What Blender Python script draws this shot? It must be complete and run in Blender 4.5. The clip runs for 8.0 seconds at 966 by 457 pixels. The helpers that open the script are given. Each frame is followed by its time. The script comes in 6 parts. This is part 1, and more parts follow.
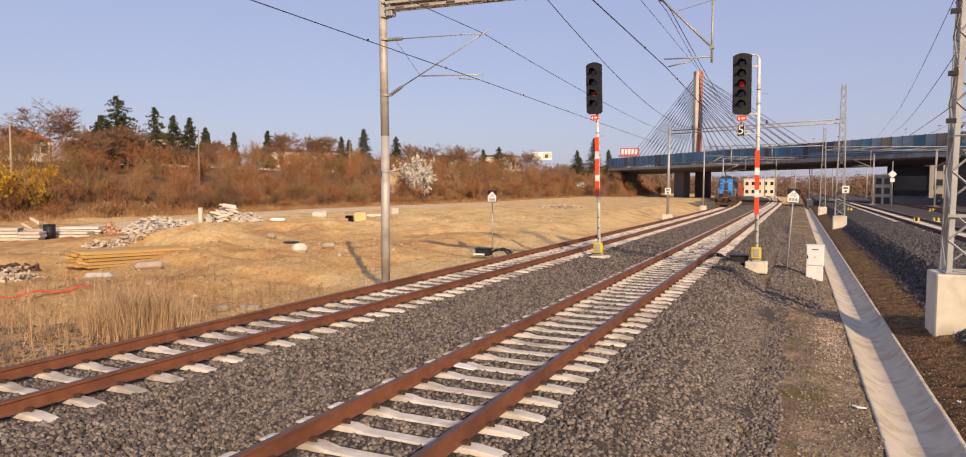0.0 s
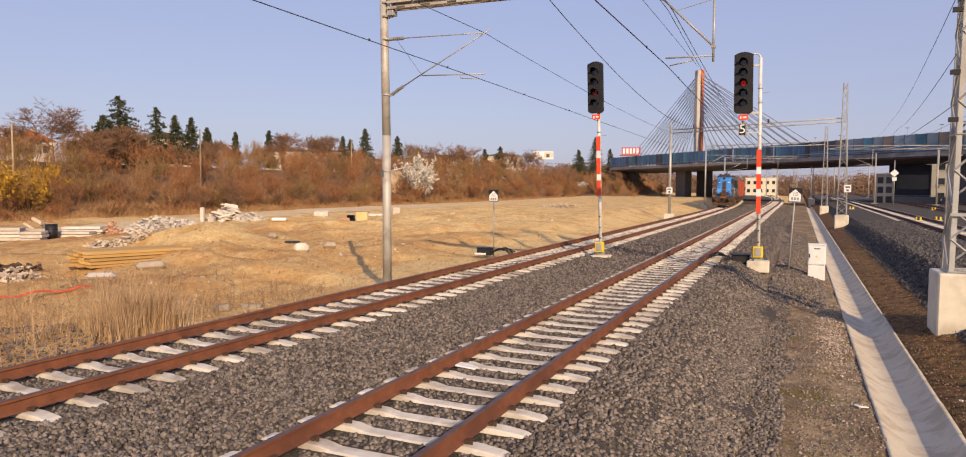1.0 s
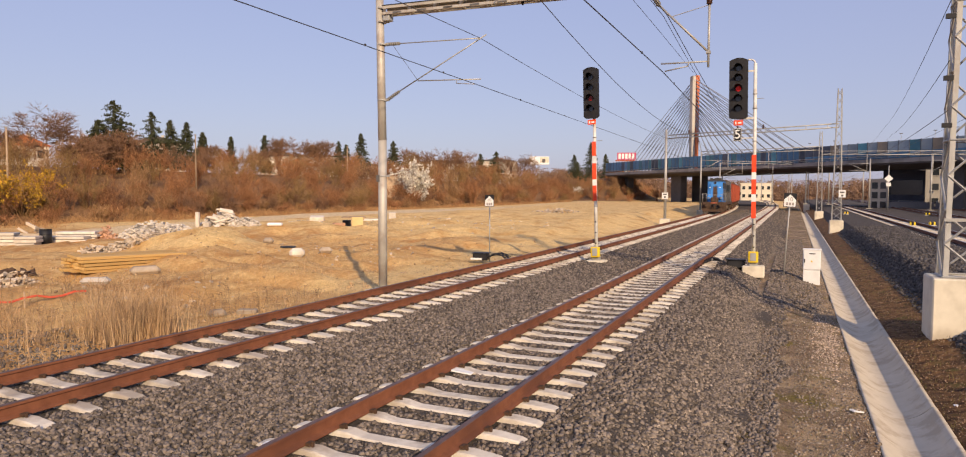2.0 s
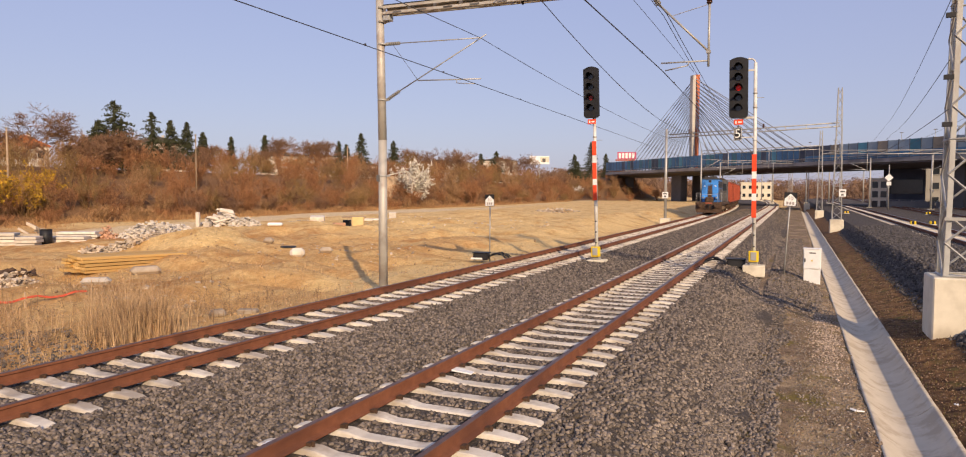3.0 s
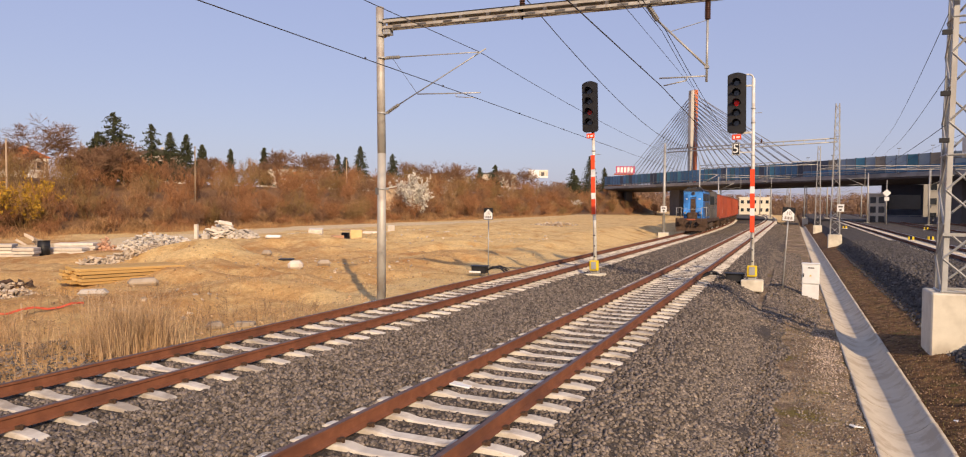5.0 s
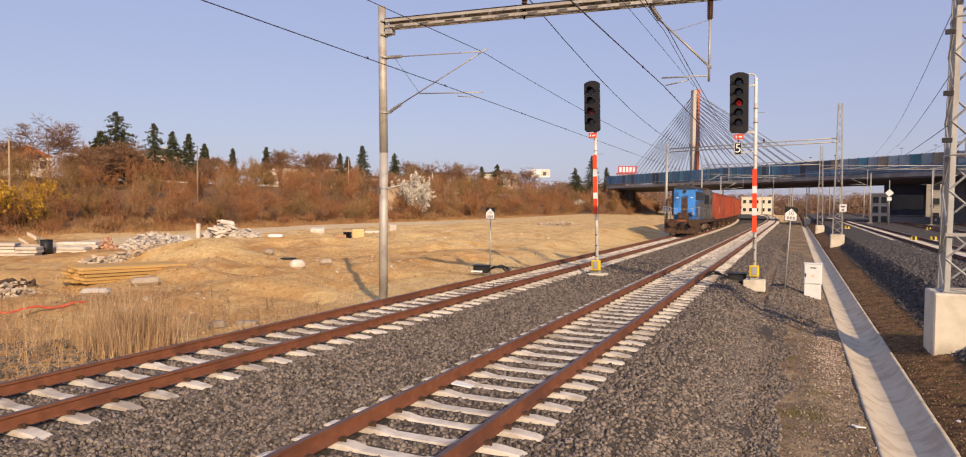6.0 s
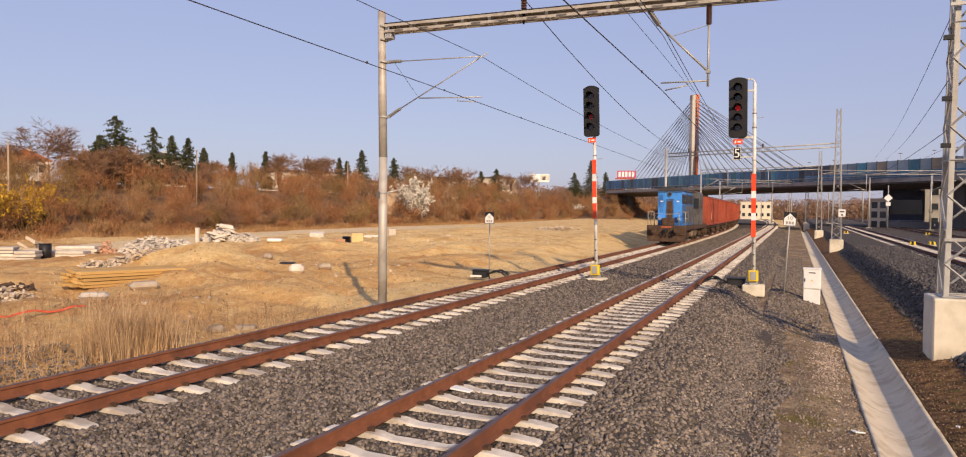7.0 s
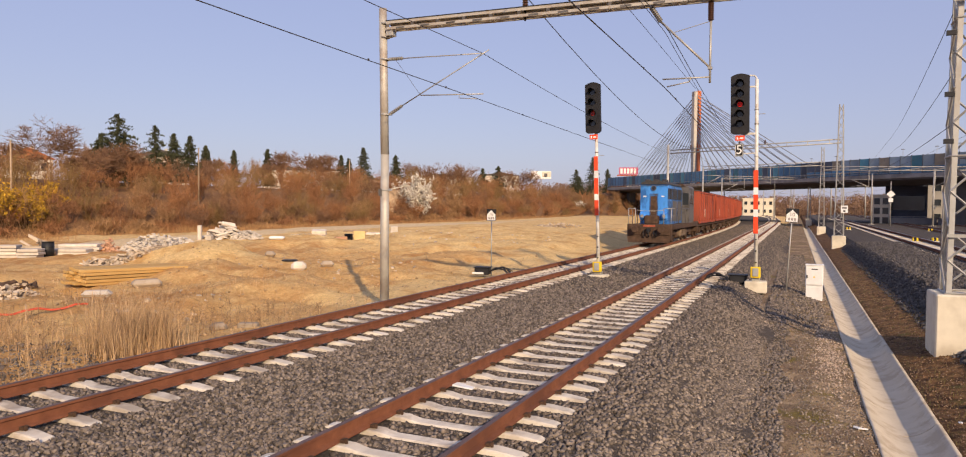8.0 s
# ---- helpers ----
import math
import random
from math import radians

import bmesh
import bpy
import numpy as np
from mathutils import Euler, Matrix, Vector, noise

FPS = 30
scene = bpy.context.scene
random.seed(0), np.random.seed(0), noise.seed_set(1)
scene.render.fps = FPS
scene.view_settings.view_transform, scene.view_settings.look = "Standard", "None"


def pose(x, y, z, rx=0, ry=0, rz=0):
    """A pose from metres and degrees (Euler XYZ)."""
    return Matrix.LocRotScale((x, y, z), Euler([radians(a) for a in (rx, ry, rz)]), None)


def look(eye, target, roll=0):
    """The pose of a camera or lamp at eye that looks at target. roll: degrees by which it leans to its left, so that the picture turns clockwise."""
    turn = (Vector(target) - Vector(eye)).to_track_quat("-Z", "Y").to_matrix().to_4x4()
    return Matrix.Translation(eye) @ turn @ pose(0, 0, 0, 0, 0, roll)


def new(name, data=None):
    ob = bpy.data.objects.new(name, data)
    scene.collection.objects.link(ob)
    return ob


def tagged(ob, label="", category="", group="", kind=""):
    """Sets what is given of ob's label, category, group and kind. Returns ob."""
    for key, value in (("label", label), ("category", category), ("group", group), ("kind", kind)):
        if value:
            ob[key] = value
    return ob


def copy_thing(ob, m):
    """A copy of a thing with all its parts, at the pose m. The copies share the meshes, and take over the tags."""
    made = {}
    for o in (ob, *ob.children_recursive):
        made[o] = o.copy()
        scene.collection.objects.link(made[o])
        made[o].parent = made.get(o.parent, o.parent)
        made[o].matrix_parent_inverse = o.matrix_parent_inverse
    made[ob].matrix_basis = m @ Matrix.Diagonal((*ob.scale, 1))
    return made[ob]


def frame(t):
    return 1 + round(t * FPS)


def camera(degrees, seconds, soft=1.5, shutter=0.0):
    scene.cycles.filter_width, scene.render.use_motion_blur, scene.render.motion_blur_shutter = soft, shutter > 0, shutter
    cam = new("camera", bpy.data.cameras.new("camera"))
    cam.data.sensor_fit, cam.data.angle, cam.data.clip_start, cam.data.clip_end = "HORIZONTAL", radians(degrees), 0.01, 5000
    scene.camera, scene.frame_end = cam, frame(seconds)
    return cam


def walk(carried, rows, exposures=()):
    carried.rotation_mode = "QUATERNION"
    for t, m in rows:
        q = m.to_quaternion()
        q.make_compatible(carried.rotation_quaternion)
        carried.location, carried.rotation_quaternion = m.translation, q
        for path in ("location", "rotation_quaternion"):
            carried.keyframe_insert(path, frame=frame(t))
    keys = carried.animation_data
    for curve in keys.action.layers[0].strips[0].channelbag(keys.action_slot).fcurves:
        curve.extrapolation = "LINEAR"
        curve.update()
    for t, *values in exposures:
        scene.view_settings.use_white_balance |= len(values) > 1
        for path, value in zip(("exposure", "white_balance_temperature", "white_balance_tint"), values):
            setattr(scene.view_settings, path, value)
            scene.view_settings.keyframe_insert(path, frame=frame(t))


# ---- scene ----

# ---- camera ----
EYE = (0.0, 0.0, 2.469)
# seconds, yaw, pitch, roll in degrees: a hand-held camera that only turns
TURNS = (
    (0.0, 24.495, -3.340, 0.238),
    (0.5, 24.669, -3.235, 0.161),
    (1.0, 24.617, -3.387, 0.173),
    (1.5, 24.318, -2.963, 0.257),
    (3.0, 24.297, -2.996, 0.135),
    (3.5, 24.436, -2.503, 0.248),
    (4.0, 24.416, -2.229, 0.341),
    (4.5, 24.127, -1.873, 0.392),
    (6.0, 24.342, -1.924, 0.474),
    (6.5, 24.315, -1.697, 0.521),
    (7.0, 24.279, -1.547, 0.549),
    (7.5, 24.383, -1.735, 0.426),
    (8.0, 24.434, -1.789, 0.413),
)


def aim(yaw, pitch, roll):
    a, b = radians(yaw), radians(pitch)
    way = Vector((-math.sin(a) * math.cos(b), math.cos(a) * math.cos(b), math.sin(b)))
    return look(EYE, Vector(EYE) + way, roll)


cam = camera(69.98, 8.0, soft=1.1)
walk(cam, [(t, aim(a, b, c)) for t, a, b, c in TURNS], [(0.0, 0.0, 6950, 13), (8.0, 0.0, 6950, 13)])

# ---- light ----
SUN_WAY = Vector((0.59, -0.70, 0.41)).normalized()
scene.view_settings.exposure = 0.0
world = bpy.data.worlds.new("world")
scene.world = world
world.use_nodes = True
wn = world.node_tree
sky = wn.nodes.new("ShaderNodeTexSky")
sky.sky_type = "NISHITA"
sky.sun_disc = False
sky.sun_elevation = math.asin(SUN_WAY.z)
sky.sun_rotation = math.atan2(SUN_WAY.x, SUN_WAY.y)
sky.air_density, sky.dust_density, sky.ozone_density = 1.0, 1.4, 2.5
haze = wn.nodes.new("ShaderNodeMix")
haze.data_type = "RGBA"
haze.inputs[0].default_value = 0.62
tint = wn.nodes.new("ShaderNodeMix")
tint.data_type = "RGBA"
tint.inputs[6].default_value = (4.35, 4.5, 6.75, 1)
tint.inputs[7].default_value = (3.7, 4.35, 7.5, 1)
over = wn.nodes.new("ShaderNodeTexCoord")
split = wn.nodes.new("ShaderNodeSeparateXYZ")
rise = wn.nodes.new("ShaderNodeMapRange")
rise.inputs[1].default_value, rise.inputs[2].default_value = 0.02, 0.36
wn.links.new(over.outputs["Generated"], split.inputs[0])
wn.links.new(split.outputs[2], rise.inputs[0])
wn.links.new(rise.outputs[0], tint.inputs[0])
wn.links.new(tint.outputs[2], haze.inputs[7])
wn.links.new(sky.outputs[0], haze.inputs[6])
wn.links.new(haze.outputs[2], wn.nodes["Background"].inputs[0])
wn.nodes["Background"].inputs[1].default_value = 0.115
sun = new("sun", bpy.data.lights.new("sun", "SUN"))
sun.data.energy, sun.data.angle, sun.data.color = 4.8, radians(0.6), (1.0, 0.79, 0.55)
sun.matrix_world = look(SUN_WAY * 100, (0, 0, 0))


# ---- materials ----
def mat(name, c1, c2, scale=3.0, rough=0.85, bump=0.3, bscale=40.0, metal=0.0, c3=None, s3=0.4, vary=0.0, depth=0.01, detail=5.0, stretch=None, spec=0.3):
    """Two tones of noise at two scales, a third tone in large stains, a tint per object and a fine relief."""
    m = bpy.data.materials.new(name)
    m.use_nodes = True
    n, l = m.node_tree.nodes, m.node_tree.links
    b = n["Principled BSDF"]
    b.inputs["Roughness"].default_value, b.inputs["Metallic"].default_value = rough, metal
    b.inputs["Specular IOR Level"].default_value = spec
    co = n.new("ShaderNodeTexCoord").outputs["Object"]
    if stretch:
        mp = n.new("ShaderNodeMapping")
        mp.inputs["Scale"].default_value = stretch
        l.new(co, mp.inputs[0])
        co = mp.outputs[0]
    info = n.new("ShaderNodeObjectInfo")
    add = n.new("ShaderNodeVectorMath")
    add.operation = "MULTIPLY_ADD"
    l.new(info.outputs["Random"], add.inputs[0])
    add.inputs[1].default_value = (31.0, 17.0, 23.0)
    l.new(co, add.inputs[2])
    co = add.outputs[0]

    def noise_at(sc, lo, hi, det=detail):
        t = n.new("ShaderNodeTexNoise")
        t.inputs["Scale"].default_value, t.inputs["Detail"].default_value, t.inputs["Roughness"].default_value = sc, det, 0.62
        l.new(co, t.inputs["Vector"])
        r = n.new("ShaderNodeMapRange")
        r.inputs[1].default_value, r.inputs[2].default_value = lo, hi
        l.new(t.outputs[0], r.inputs[0])
        return r.outputs[0]

    def mix(f, a, c):
        x = n.new("ShaderNodeMix")
        x.data_type = "RGBA"
        l.new(f, x.inputs[0])
        for s, v in ((x.inputs[6], a), (x.inputs[7], c)):
            if isinstance(v, tuple):
                s.default_value = (*v, 1)
            else:
                l.new(v, s)
        return x.outputs[2]

    col = mix(noise_at(scale, 0.3, 0.7), c1, c2)
    if c3:
        col = mix(noise_at(s3, 0.48, 0.62, 4.0), col, c3)
    if vary:
        hv = n.new("ShaderNodeHueSaturation")
        r = n.new("ShaderNodeMapRange")
        r.inputs[3].default_value, r.inputs[4].default_value = 1 - vary, 1 + vary
        isl = n.new("ShaderNodeNewGeometry").outputs["Random Per Island"]
        s = n.new("ShaderNodeMath")
        s.operation = "ADD"
        l.new(isl, s.inputs[0]), l.new(info.outputs["Random"], s.inputs[1])
        fr = n.new("ShaderNodeMath")
        fr.operation = "FRACT"
        l.new(s.outputs[0], fr.inputs[0])
        l.new(fr.outputs[0], r.inputs[0]), l.new(r.outputs[0], hv.inputs["Value"]), l.new(col, hv.inputs["Color"])
        col = hv.outputs[0]
    l.new(col, b.inputs["Base Color"])
    if bump:
        bp = n.new("ShaderNodeBump")
        bp.inputs["Strength"].default_value, bp.inputs["Distance"].default_value = bump, depth
        l.new(noise_at(bscale, 0.0, 1.0), bp.inputs["Height"])
        l.new(bp.outputs[0], b.inputs["Normal"])
    return m


def glow(name, color, strength):
    m = mat(name, color, color, bump=0, rough=0.3)
    b = m.node_tree.nodes["Principled BSDF"]
    b.inputs["Emission Color"].default_value, b.inputs["Emission Strength"].default_value = (*color, 1), strength
    return m


RUST = mat("rail_rust", (0.155, 0.056, 0.028), (0.235, 0.09, 0.045), 6, 0.8, 0.3, 60, c3=(0.13, 0.05, 0.028), s3=0.8)
RAILTOP = mat("rail_head", (0.10, 0.055, 0.04), (0.16, 0.09, 0.065), 5, 0.45, 0.1, 60, metal=0.3)
CONCRETE = mat("sleeper_concrete", (0.57, 0.51, 0.42), (0.70, 0.64, 0.54), 5, 0.9, 0.3, 50, c3=(0.40, 0.34, 0.27), s3=1.5, vary=0.12)
PALE = mat("pale_concrete", (0.61, 0.55, 0.43), (0.73, 0.67, 0.54), 2.5, 0.9, 0.3, 40, c3=(0.50, 0.44, 0.34), s3=0.8)
CHANNEL = mat("channel_concrete", (0.51, 0.44, 0.33), (0.59, 0.515, 0.40), 2.6, 0.9, 0.3, 50, c3=(0.43, 0.355, 0.26), s3=2.2, vary=0.02)
# bed far darker than STONE: shade in the gaps between stones is put in
BALLAST_SHADED = mat("ballast_bed", (0.034, 0.028, 0.024), (0.12, 0.099, 0.082), 22, 0.95, 1.0, 24, depth=0.05)
STONE = mat("ballast_stone", (0.118, 0.096, 0.08), (0.218, 0.18, 0.148), 15, 0.9, 0.3, 60, vary=0.6)
GALV = mat("galvanised_steel", (0.36, 0.36, 0.34), (0.47, 0.46, 0.43), 4, 0.5, 0.1, 60, metal=0.35, c3=(0.33, 0.31, 0.28), s3=1.0)
MASTPAINT = mat("mast_paint", (0.42, 0.39, 0.34), (0.50, 0.47, 0.41), 3, 0.55, 0.1, 60, metal=0.2, c3=(0.36, 0.31, 0.26), s3=1.2)
BLACK = mat("black_paint", (0.012, 0.012, 0.014), (0.025, 0.025, 0.028), 4, 0.5, 0.1, 50)
WHITE = mat("white_paint", (0.70, 0.70, 0.68), (0.80, 0.80, 0.78), 4, 0.5, 0.1, 50)
RED = mat("red_paint", (0.72, 0.06, 0.02), (0.82, 0.09, 0.03), 4, 0.5, 0.1, 50)
YELLOW = mat("yellow_paint", (0.70, 0.48, 0.02), (0.80, 0.58, 0.04), 4, 0.5, 0.1, 50)
WIRE = mat("wire_copper", (0.05, 0.045, 0.045), (0.08, 0.07, 0.065), 4, 0.6, 0, 50, metal=0.4)
BLUE = mat("loco_blue", (0.045, 0.235, 0.68), (0.07, 0.30, 0.76), 2, 0.4, 0.1, 20, c3=(0.025, 0.12, 0.36), s3=1.2, stretch=(1, 1, 0.4))
GREY = mat("loco_grey", (0.09, 0.085, 0.085), (0.15, 0.14, 0.135), 2, 0.55, 0.1, 20, c3=(0.06, 0.052, 0.048), s3=1.0)
GRIME = mat("brown_grime", (0.04, 0.024, 0.016), (0.105, 0.062, 0.04), 4, 0.85, 0.4, 30)
WAGON = mat("wagon_red", (0.31, 0.062, 0.032), (0.40, 0.085, 0.043), 1.2, 0.7, 0.2, 20, c3=(0.22, 0.055, 0.032), s3=0.7, stretch=(1, 1, 0.4))
# darker than the edge beam: shade under the deck is part of this colour
BRIDGE_SHADED = mat("shaded_bridge_concrete", (0.095, 0.088, 0.085), (0.135, 0.125, 0.12), 0.4, 0.9, 0.2, 10, c3=(0.11, 0.10, 0.095), s3=0.1)
DARKGLASS = mat("dark_glass", (0.02, 0.025, 0.03), (0.03, 0.035, 0.04), 1, 0.12, 0, 10, spec=0.6)


# ---- mesh helpers ----
def part(name, bm, material, parent=None, label=""):
    me = bpy.data.meshes.new(name)
    bm.to_mesh(me)
    bm.free()
    me.materials.append(material)
    ob = new(name, me)
    if parent:
        ob.parent = parent
    if label:
        ob["label"] = label
    return ob


def share(name, me, m, parent):
    ob = new(name, me)
    ob.parent = parent
    ob.matrix_basis = m
    return ob


def thing(name, m, label, category, group="", kind=""):
    ob = new(name)
    ob.empty_display_size = 0.2
    ob.matrix_world = m
    return tagged(ob, label, category, group, kind)


def box(bm, x0, x1, y0, y1, z0, z1, bevel=0.0, m=None):
    v = [bm.verts.new((x, y, z)) for z in (z0, z1) for y in (y0, y1) for x in (x0, x1)]
    fs = [bm.faces.new([v[i] for i in q]) for q in ((0, 2, 3, 1), (4, 5, 7, 6), (0, 1, 5, 4), (2, 6, 7, 3), (0, 4, 6, 2), (1, 3, 7, 5))]
    if bevel:
        es = list({e for f in fs for e in f.edges})
        r = bmesh.ops.bevel(bm, geom=es, offset=bevel, segments=1, affect="EDGES", profile=0.5)
        v = list({w for f in r["faces"] for w in f.verts})
    if m is not None:
        bmesh.ops.transform(bm, matrix=m, verts=list(dict.fromkeys(v)))
    return bm


def rod(bm, a, b, r0, r1=None, n=8, cap=True):
    a, b = Vector(a), Vector(b)
    r1 = r0 if r1 is None else r1
    q = (b - a).to_track_quat("Z", "Y").to_matrix()
    rings = []
    for p, r in ((a, r0), (b, r1)):
        rings.append([bm.verts.new(p + q @ Vector((r * math.cos(2 * math.pi * i / n), r * math.sin(2 * math.pi * i / n), 0))) for i in range(n)])
    for i in range(n):
        f = bm.faces.new((rings[0][i], rings[0][(i + 1) % n], rings[1][(i + 1) % n], rings[1][i]))
        f.smooth = n > 5
    if cap:
        bm.faces.new(rings[0][::-1]), bm.faces.new(rings[1])
    return bm


def pipe(bm, pts, r, n=6):
    for a, b in zip(pts, pts[1:]):
        rod(bm, a, b, r, n=n)
    return bm


def prism(bm, outline, y0, y1):
    """An outline in x, z drawn along y."""
    a = [bm.verts.new((x, y0, z)) for x, z in outline]
    b = [bm.verts.new((x, y1, z)) for x, z in outline]
    k = len(outline)
    for i in range(k):
        bm.faces.new((a[i], a[(i + 1) % k], b[(i + 1) % k], b[i]))
    bm.faces.new(a[::-1]), bm.faces.new(b)
    bmesh.ops.recalc_face_normals(bm, faces=bm.faces)
    return bm


def bm_new():
    return bmesh.new()


def flat_mesh(name, verts, faces, material, smooth=False):
    me = bpy.data.meshes.new(name)
    me.from_pydata(verts, [], faces)
    me.materials.append(material)
    if smooth:
        me.polygons.foreach_set("use_smooth", [True] * len(me.polygons))
    return me


def sm(x, a, b):
    t = min(1, max(0, (x - a) / (b - a)))
    return t * t * (3 - 2 * t)


# ---- the lines of the tracks ----
def far_x(y):
    return -9.03 - 0.00035 * max(y - 62, 0) ** 2


def near_x(y):
    return -3.905 - 0.00025 * max(y - 118, 0) ** 2


def yard_x(y, k=0):
    return 7.9 + 0.006 * (y - 42) + (4.8 + 0.02 * y) * k


def on_line(fx, y):
    """A point and heading on a track's line."""
    d = 0.5
    s = (fx(y + d) - fx(y - d)) / (2 * d)
    return Vector((fx(y), y, 0)), math.atan2(-s, 1)


# ---- ground ----
PROFILE = ((-3000, 30), (-400, 14), (-96, 5.9), (-85, 5.4), (-71, 2.9), (-61.7, -0.40), (-41, -0.70), (-22.4, -0.50), (-14, -0.45), (-11.6, -0.6), (-10.6, -0.75), (-1.4, -1.0), (-0.75, -0.87), (1.15, -0.90), (1.16, -1.5), (2.05, -1.5), (2.07, -0.88), (2.1, -0.84), (3.0, -0.62), (3.3, -0.52), (4.0, -0.5), (6.0, -0.45), (60, -0.3), (3000, -0.3))


MOUNDS = ((-27.0, 26.0, 3.4, 2.6, 1.25), (-19.5, 27.5, 2.6, 2.0, 0.45), (-15.5, 16.5, 2.0, 4.0, -0.35), (-17.0, 19.0, 2.2, 1.6, 0.35), (-32.0, 39.0, 3.6, 2.6, 0.7), (-26.0, 46.0, 4.5, 3.0, 0.5), (-23.5, 21.0, 1.6, 1.4, 0.3), (-29.0, 62.0, 6.0, 5.0, 0.5), (-20.0, 12.5, 2.0, 1.6, 0.25))


def ground_z(x, y):
    for (a, za), (b, zb) in zip(PROFILE, PROFILE[1:]):
        if x <= b:
            z = za + (zb - za) * (x - a) / (b - a)
            break
    fx = far_x(y) + 9.03
    bank = sm(-(x - fx), 12.0, 17.0) * (1 - sm(-(x - fx), 45, 58)) * sm(y, 24, 62)
    z += 0.85 * bank
    z += 3.0 * sm(y, 330, 460) * (1 - sm(y, 900, 2000))
    z += 7.2 * math.exp(-(((x + 48.5) / 7.5) ** 2 + ((y - 206) / 11) ** 2))
    if -62 < x < -11.5:
        w = sm(-x, 11.8, 15)
        flat = (1 - 0.55 * sm(-x, 34, 44)) * (1 - 0.55 * sm(y, 34, 58))
        z += w * flat * (0.34 * noise.noise((x * 0.2, y * 0.2, 0)) + 0.24 * noise.noise((x * 0.62, y * 0.62, 3)) + 0.11 * noise.noise((x * 1.7, y * 1.7, 5)))
        z -= 0.28 * w * flat * max(0, 0.22 - abs(noise.noise((x * 0.16, y * 0.3, 8)))) / 0.22
        for mx, my, mw, md, mh in MOUNDS:
            z += mh * math.exp(-(((x - mx) / mw) ** 2 + ((y - my) / md) ** 2))
    elif -0.8 < x < 4:
        z += 0.045 * noise.noise((x * 1.6, y * 1.1, 1))
        if x < 1.1:
            z += 0.26 * sm(y, 20, 25) * (1 - sm(y, 34, 48)) * (1 - sm(x, -0.4, 1.05))
    return z


def axis_steps(spans):
    out = []
    for a, b, s in spans:
        k = max(1, round((b - a) / s))
        out += [a + (b - a) * i / k for i in range(k)]
    return out + [spans[-1][1]]


# ---- ground sheet ----
def ground_material():
    m = bpy.data.materials.new("earth_and_sand")
    m.use_nodes = True
    n, l = m.node_tree.nodes, m.node_tree.links
    b = n["Principled BSDF"]
    b.inputs["Roughness"].default_value, b.inputs["Specular IOR Level"].default_value = 0.95, 0.15
    co = n.new("ShaderNodeTexCoord").outputs["Object"]

    def tex(sc, det=6.0, ro=0.6):
        t = n.new("ShaderNodeTexNoise")
        t.inputs["Scale"].default_value, t.inputs["Detail"].default_value, t.inputs["Roughness"].default_value = sc, det, ro
        l.new(co, t.inputs["Vector"])
        return t.outputs[0]

    def rng(v, lo, hi):
        r = n.new("ShaderNodeMapRange")
        r.inputs[1].default_value, r.inputs[2].default_value = lo, hi
        l.new(v, r.inputs[0])
        return r.outputs[0]

    def mix(f, a, c):
        x = n.new("ShaderNodeMix")
        x.data_type = "RGBA"
        l.new(f, x.inputs[0])
        for s, v in ((x.inputs[6], a), (x.inputs[7], c)):
            if isinstance(v, tuple):
                s.default_value = (*v, 1)
            else:
                l.new(v, s)
        return x.outputs[2]

    def zone(name, spread=0.9):
        a = n.new("ShaderNodeAttribute")
        a.attribute_name = name
        x = n.new("ShaderNodeMath")
        x.operation = "MULTIPLY_ADD"
        t = n.new("ShaderNodeMath")
        t.operation = "SUBTRACT"
        l.new(tex(0.9, 8, 0.7), t.inputs[0])
        t.inputs[1].default_value = 0.5
        l.new(t.outputs[0], x.inputs[0])
        x.inputs[1].default_value = spread
        l.new(a.outputs["Fac"], x.inputs[2])
        return rng(x.outputs[0], 0.38, 0.62)

    fine, mid, big = tex(28, 8, 0.75), tex(2.2), tex(0.22)
    earth = mix(rng(mid, 0.3, 0.7), (0.57, 0.325, 0.128), (0.68, 0.435, 0.19))
    earth = mix(rng(big, 0.48, 0.58), earth, (0.49, 0.25, 0.092))
    sand = mix(rng(mid, 0.3, 0.7), (0.73, 0.505, 0.225), (0.80, 0.58, 0.285))
    sand = mix(rng(tex(0.6), 0.50, 0.62), sand, (0.62, 0.385, 0.155))
    field = mix(zone("sand"), earth, sand)
    road = mix(rng(mid, 0.3, 0.7), (0.70, 0.53, 0.31), (0.77, 0.60, 0.38))
    field = mix(zone("road", 0.5), field, road)
    litter = mix(rng(tex(5), 0.35, 0.65), (0.17, 0.09, 0.045), (0.33, 0.19, 0.095))
    col = mix(zone("litter"), field, litter)
    gravel = mix(rng(tex(16, 8, 0.8), 0.42, 0.62), (0.18, 0.125, 0.085), (0.38, 0.28, 0.19))
    gravel = mix(rng(tex(1.1), 0.53, 0.62), gravel, (0.21, 0.165, 0.055))
    gravel = mix(rng(tex(0.7), 0.50, 0.60), gravel, (0.43, 0.32, 0.205))
    gravel = mix(rng(tex(3.2, 8, 0.75), 0.53, 0.66), gravel, (0.14, 0.10, 0.068))
    col = mix(zone("path", 0.3), col, gravel)
    brown = mix(rng(tex(4, 8, 0.7), 0.40, 0.65), (0.085, 0.046, 0.026), (0.30, 0.165, 0.075))
    brown = mix(rng(tex(1.3), 0.58, 0.72), brown, (0.13, 0.11, 0.035))
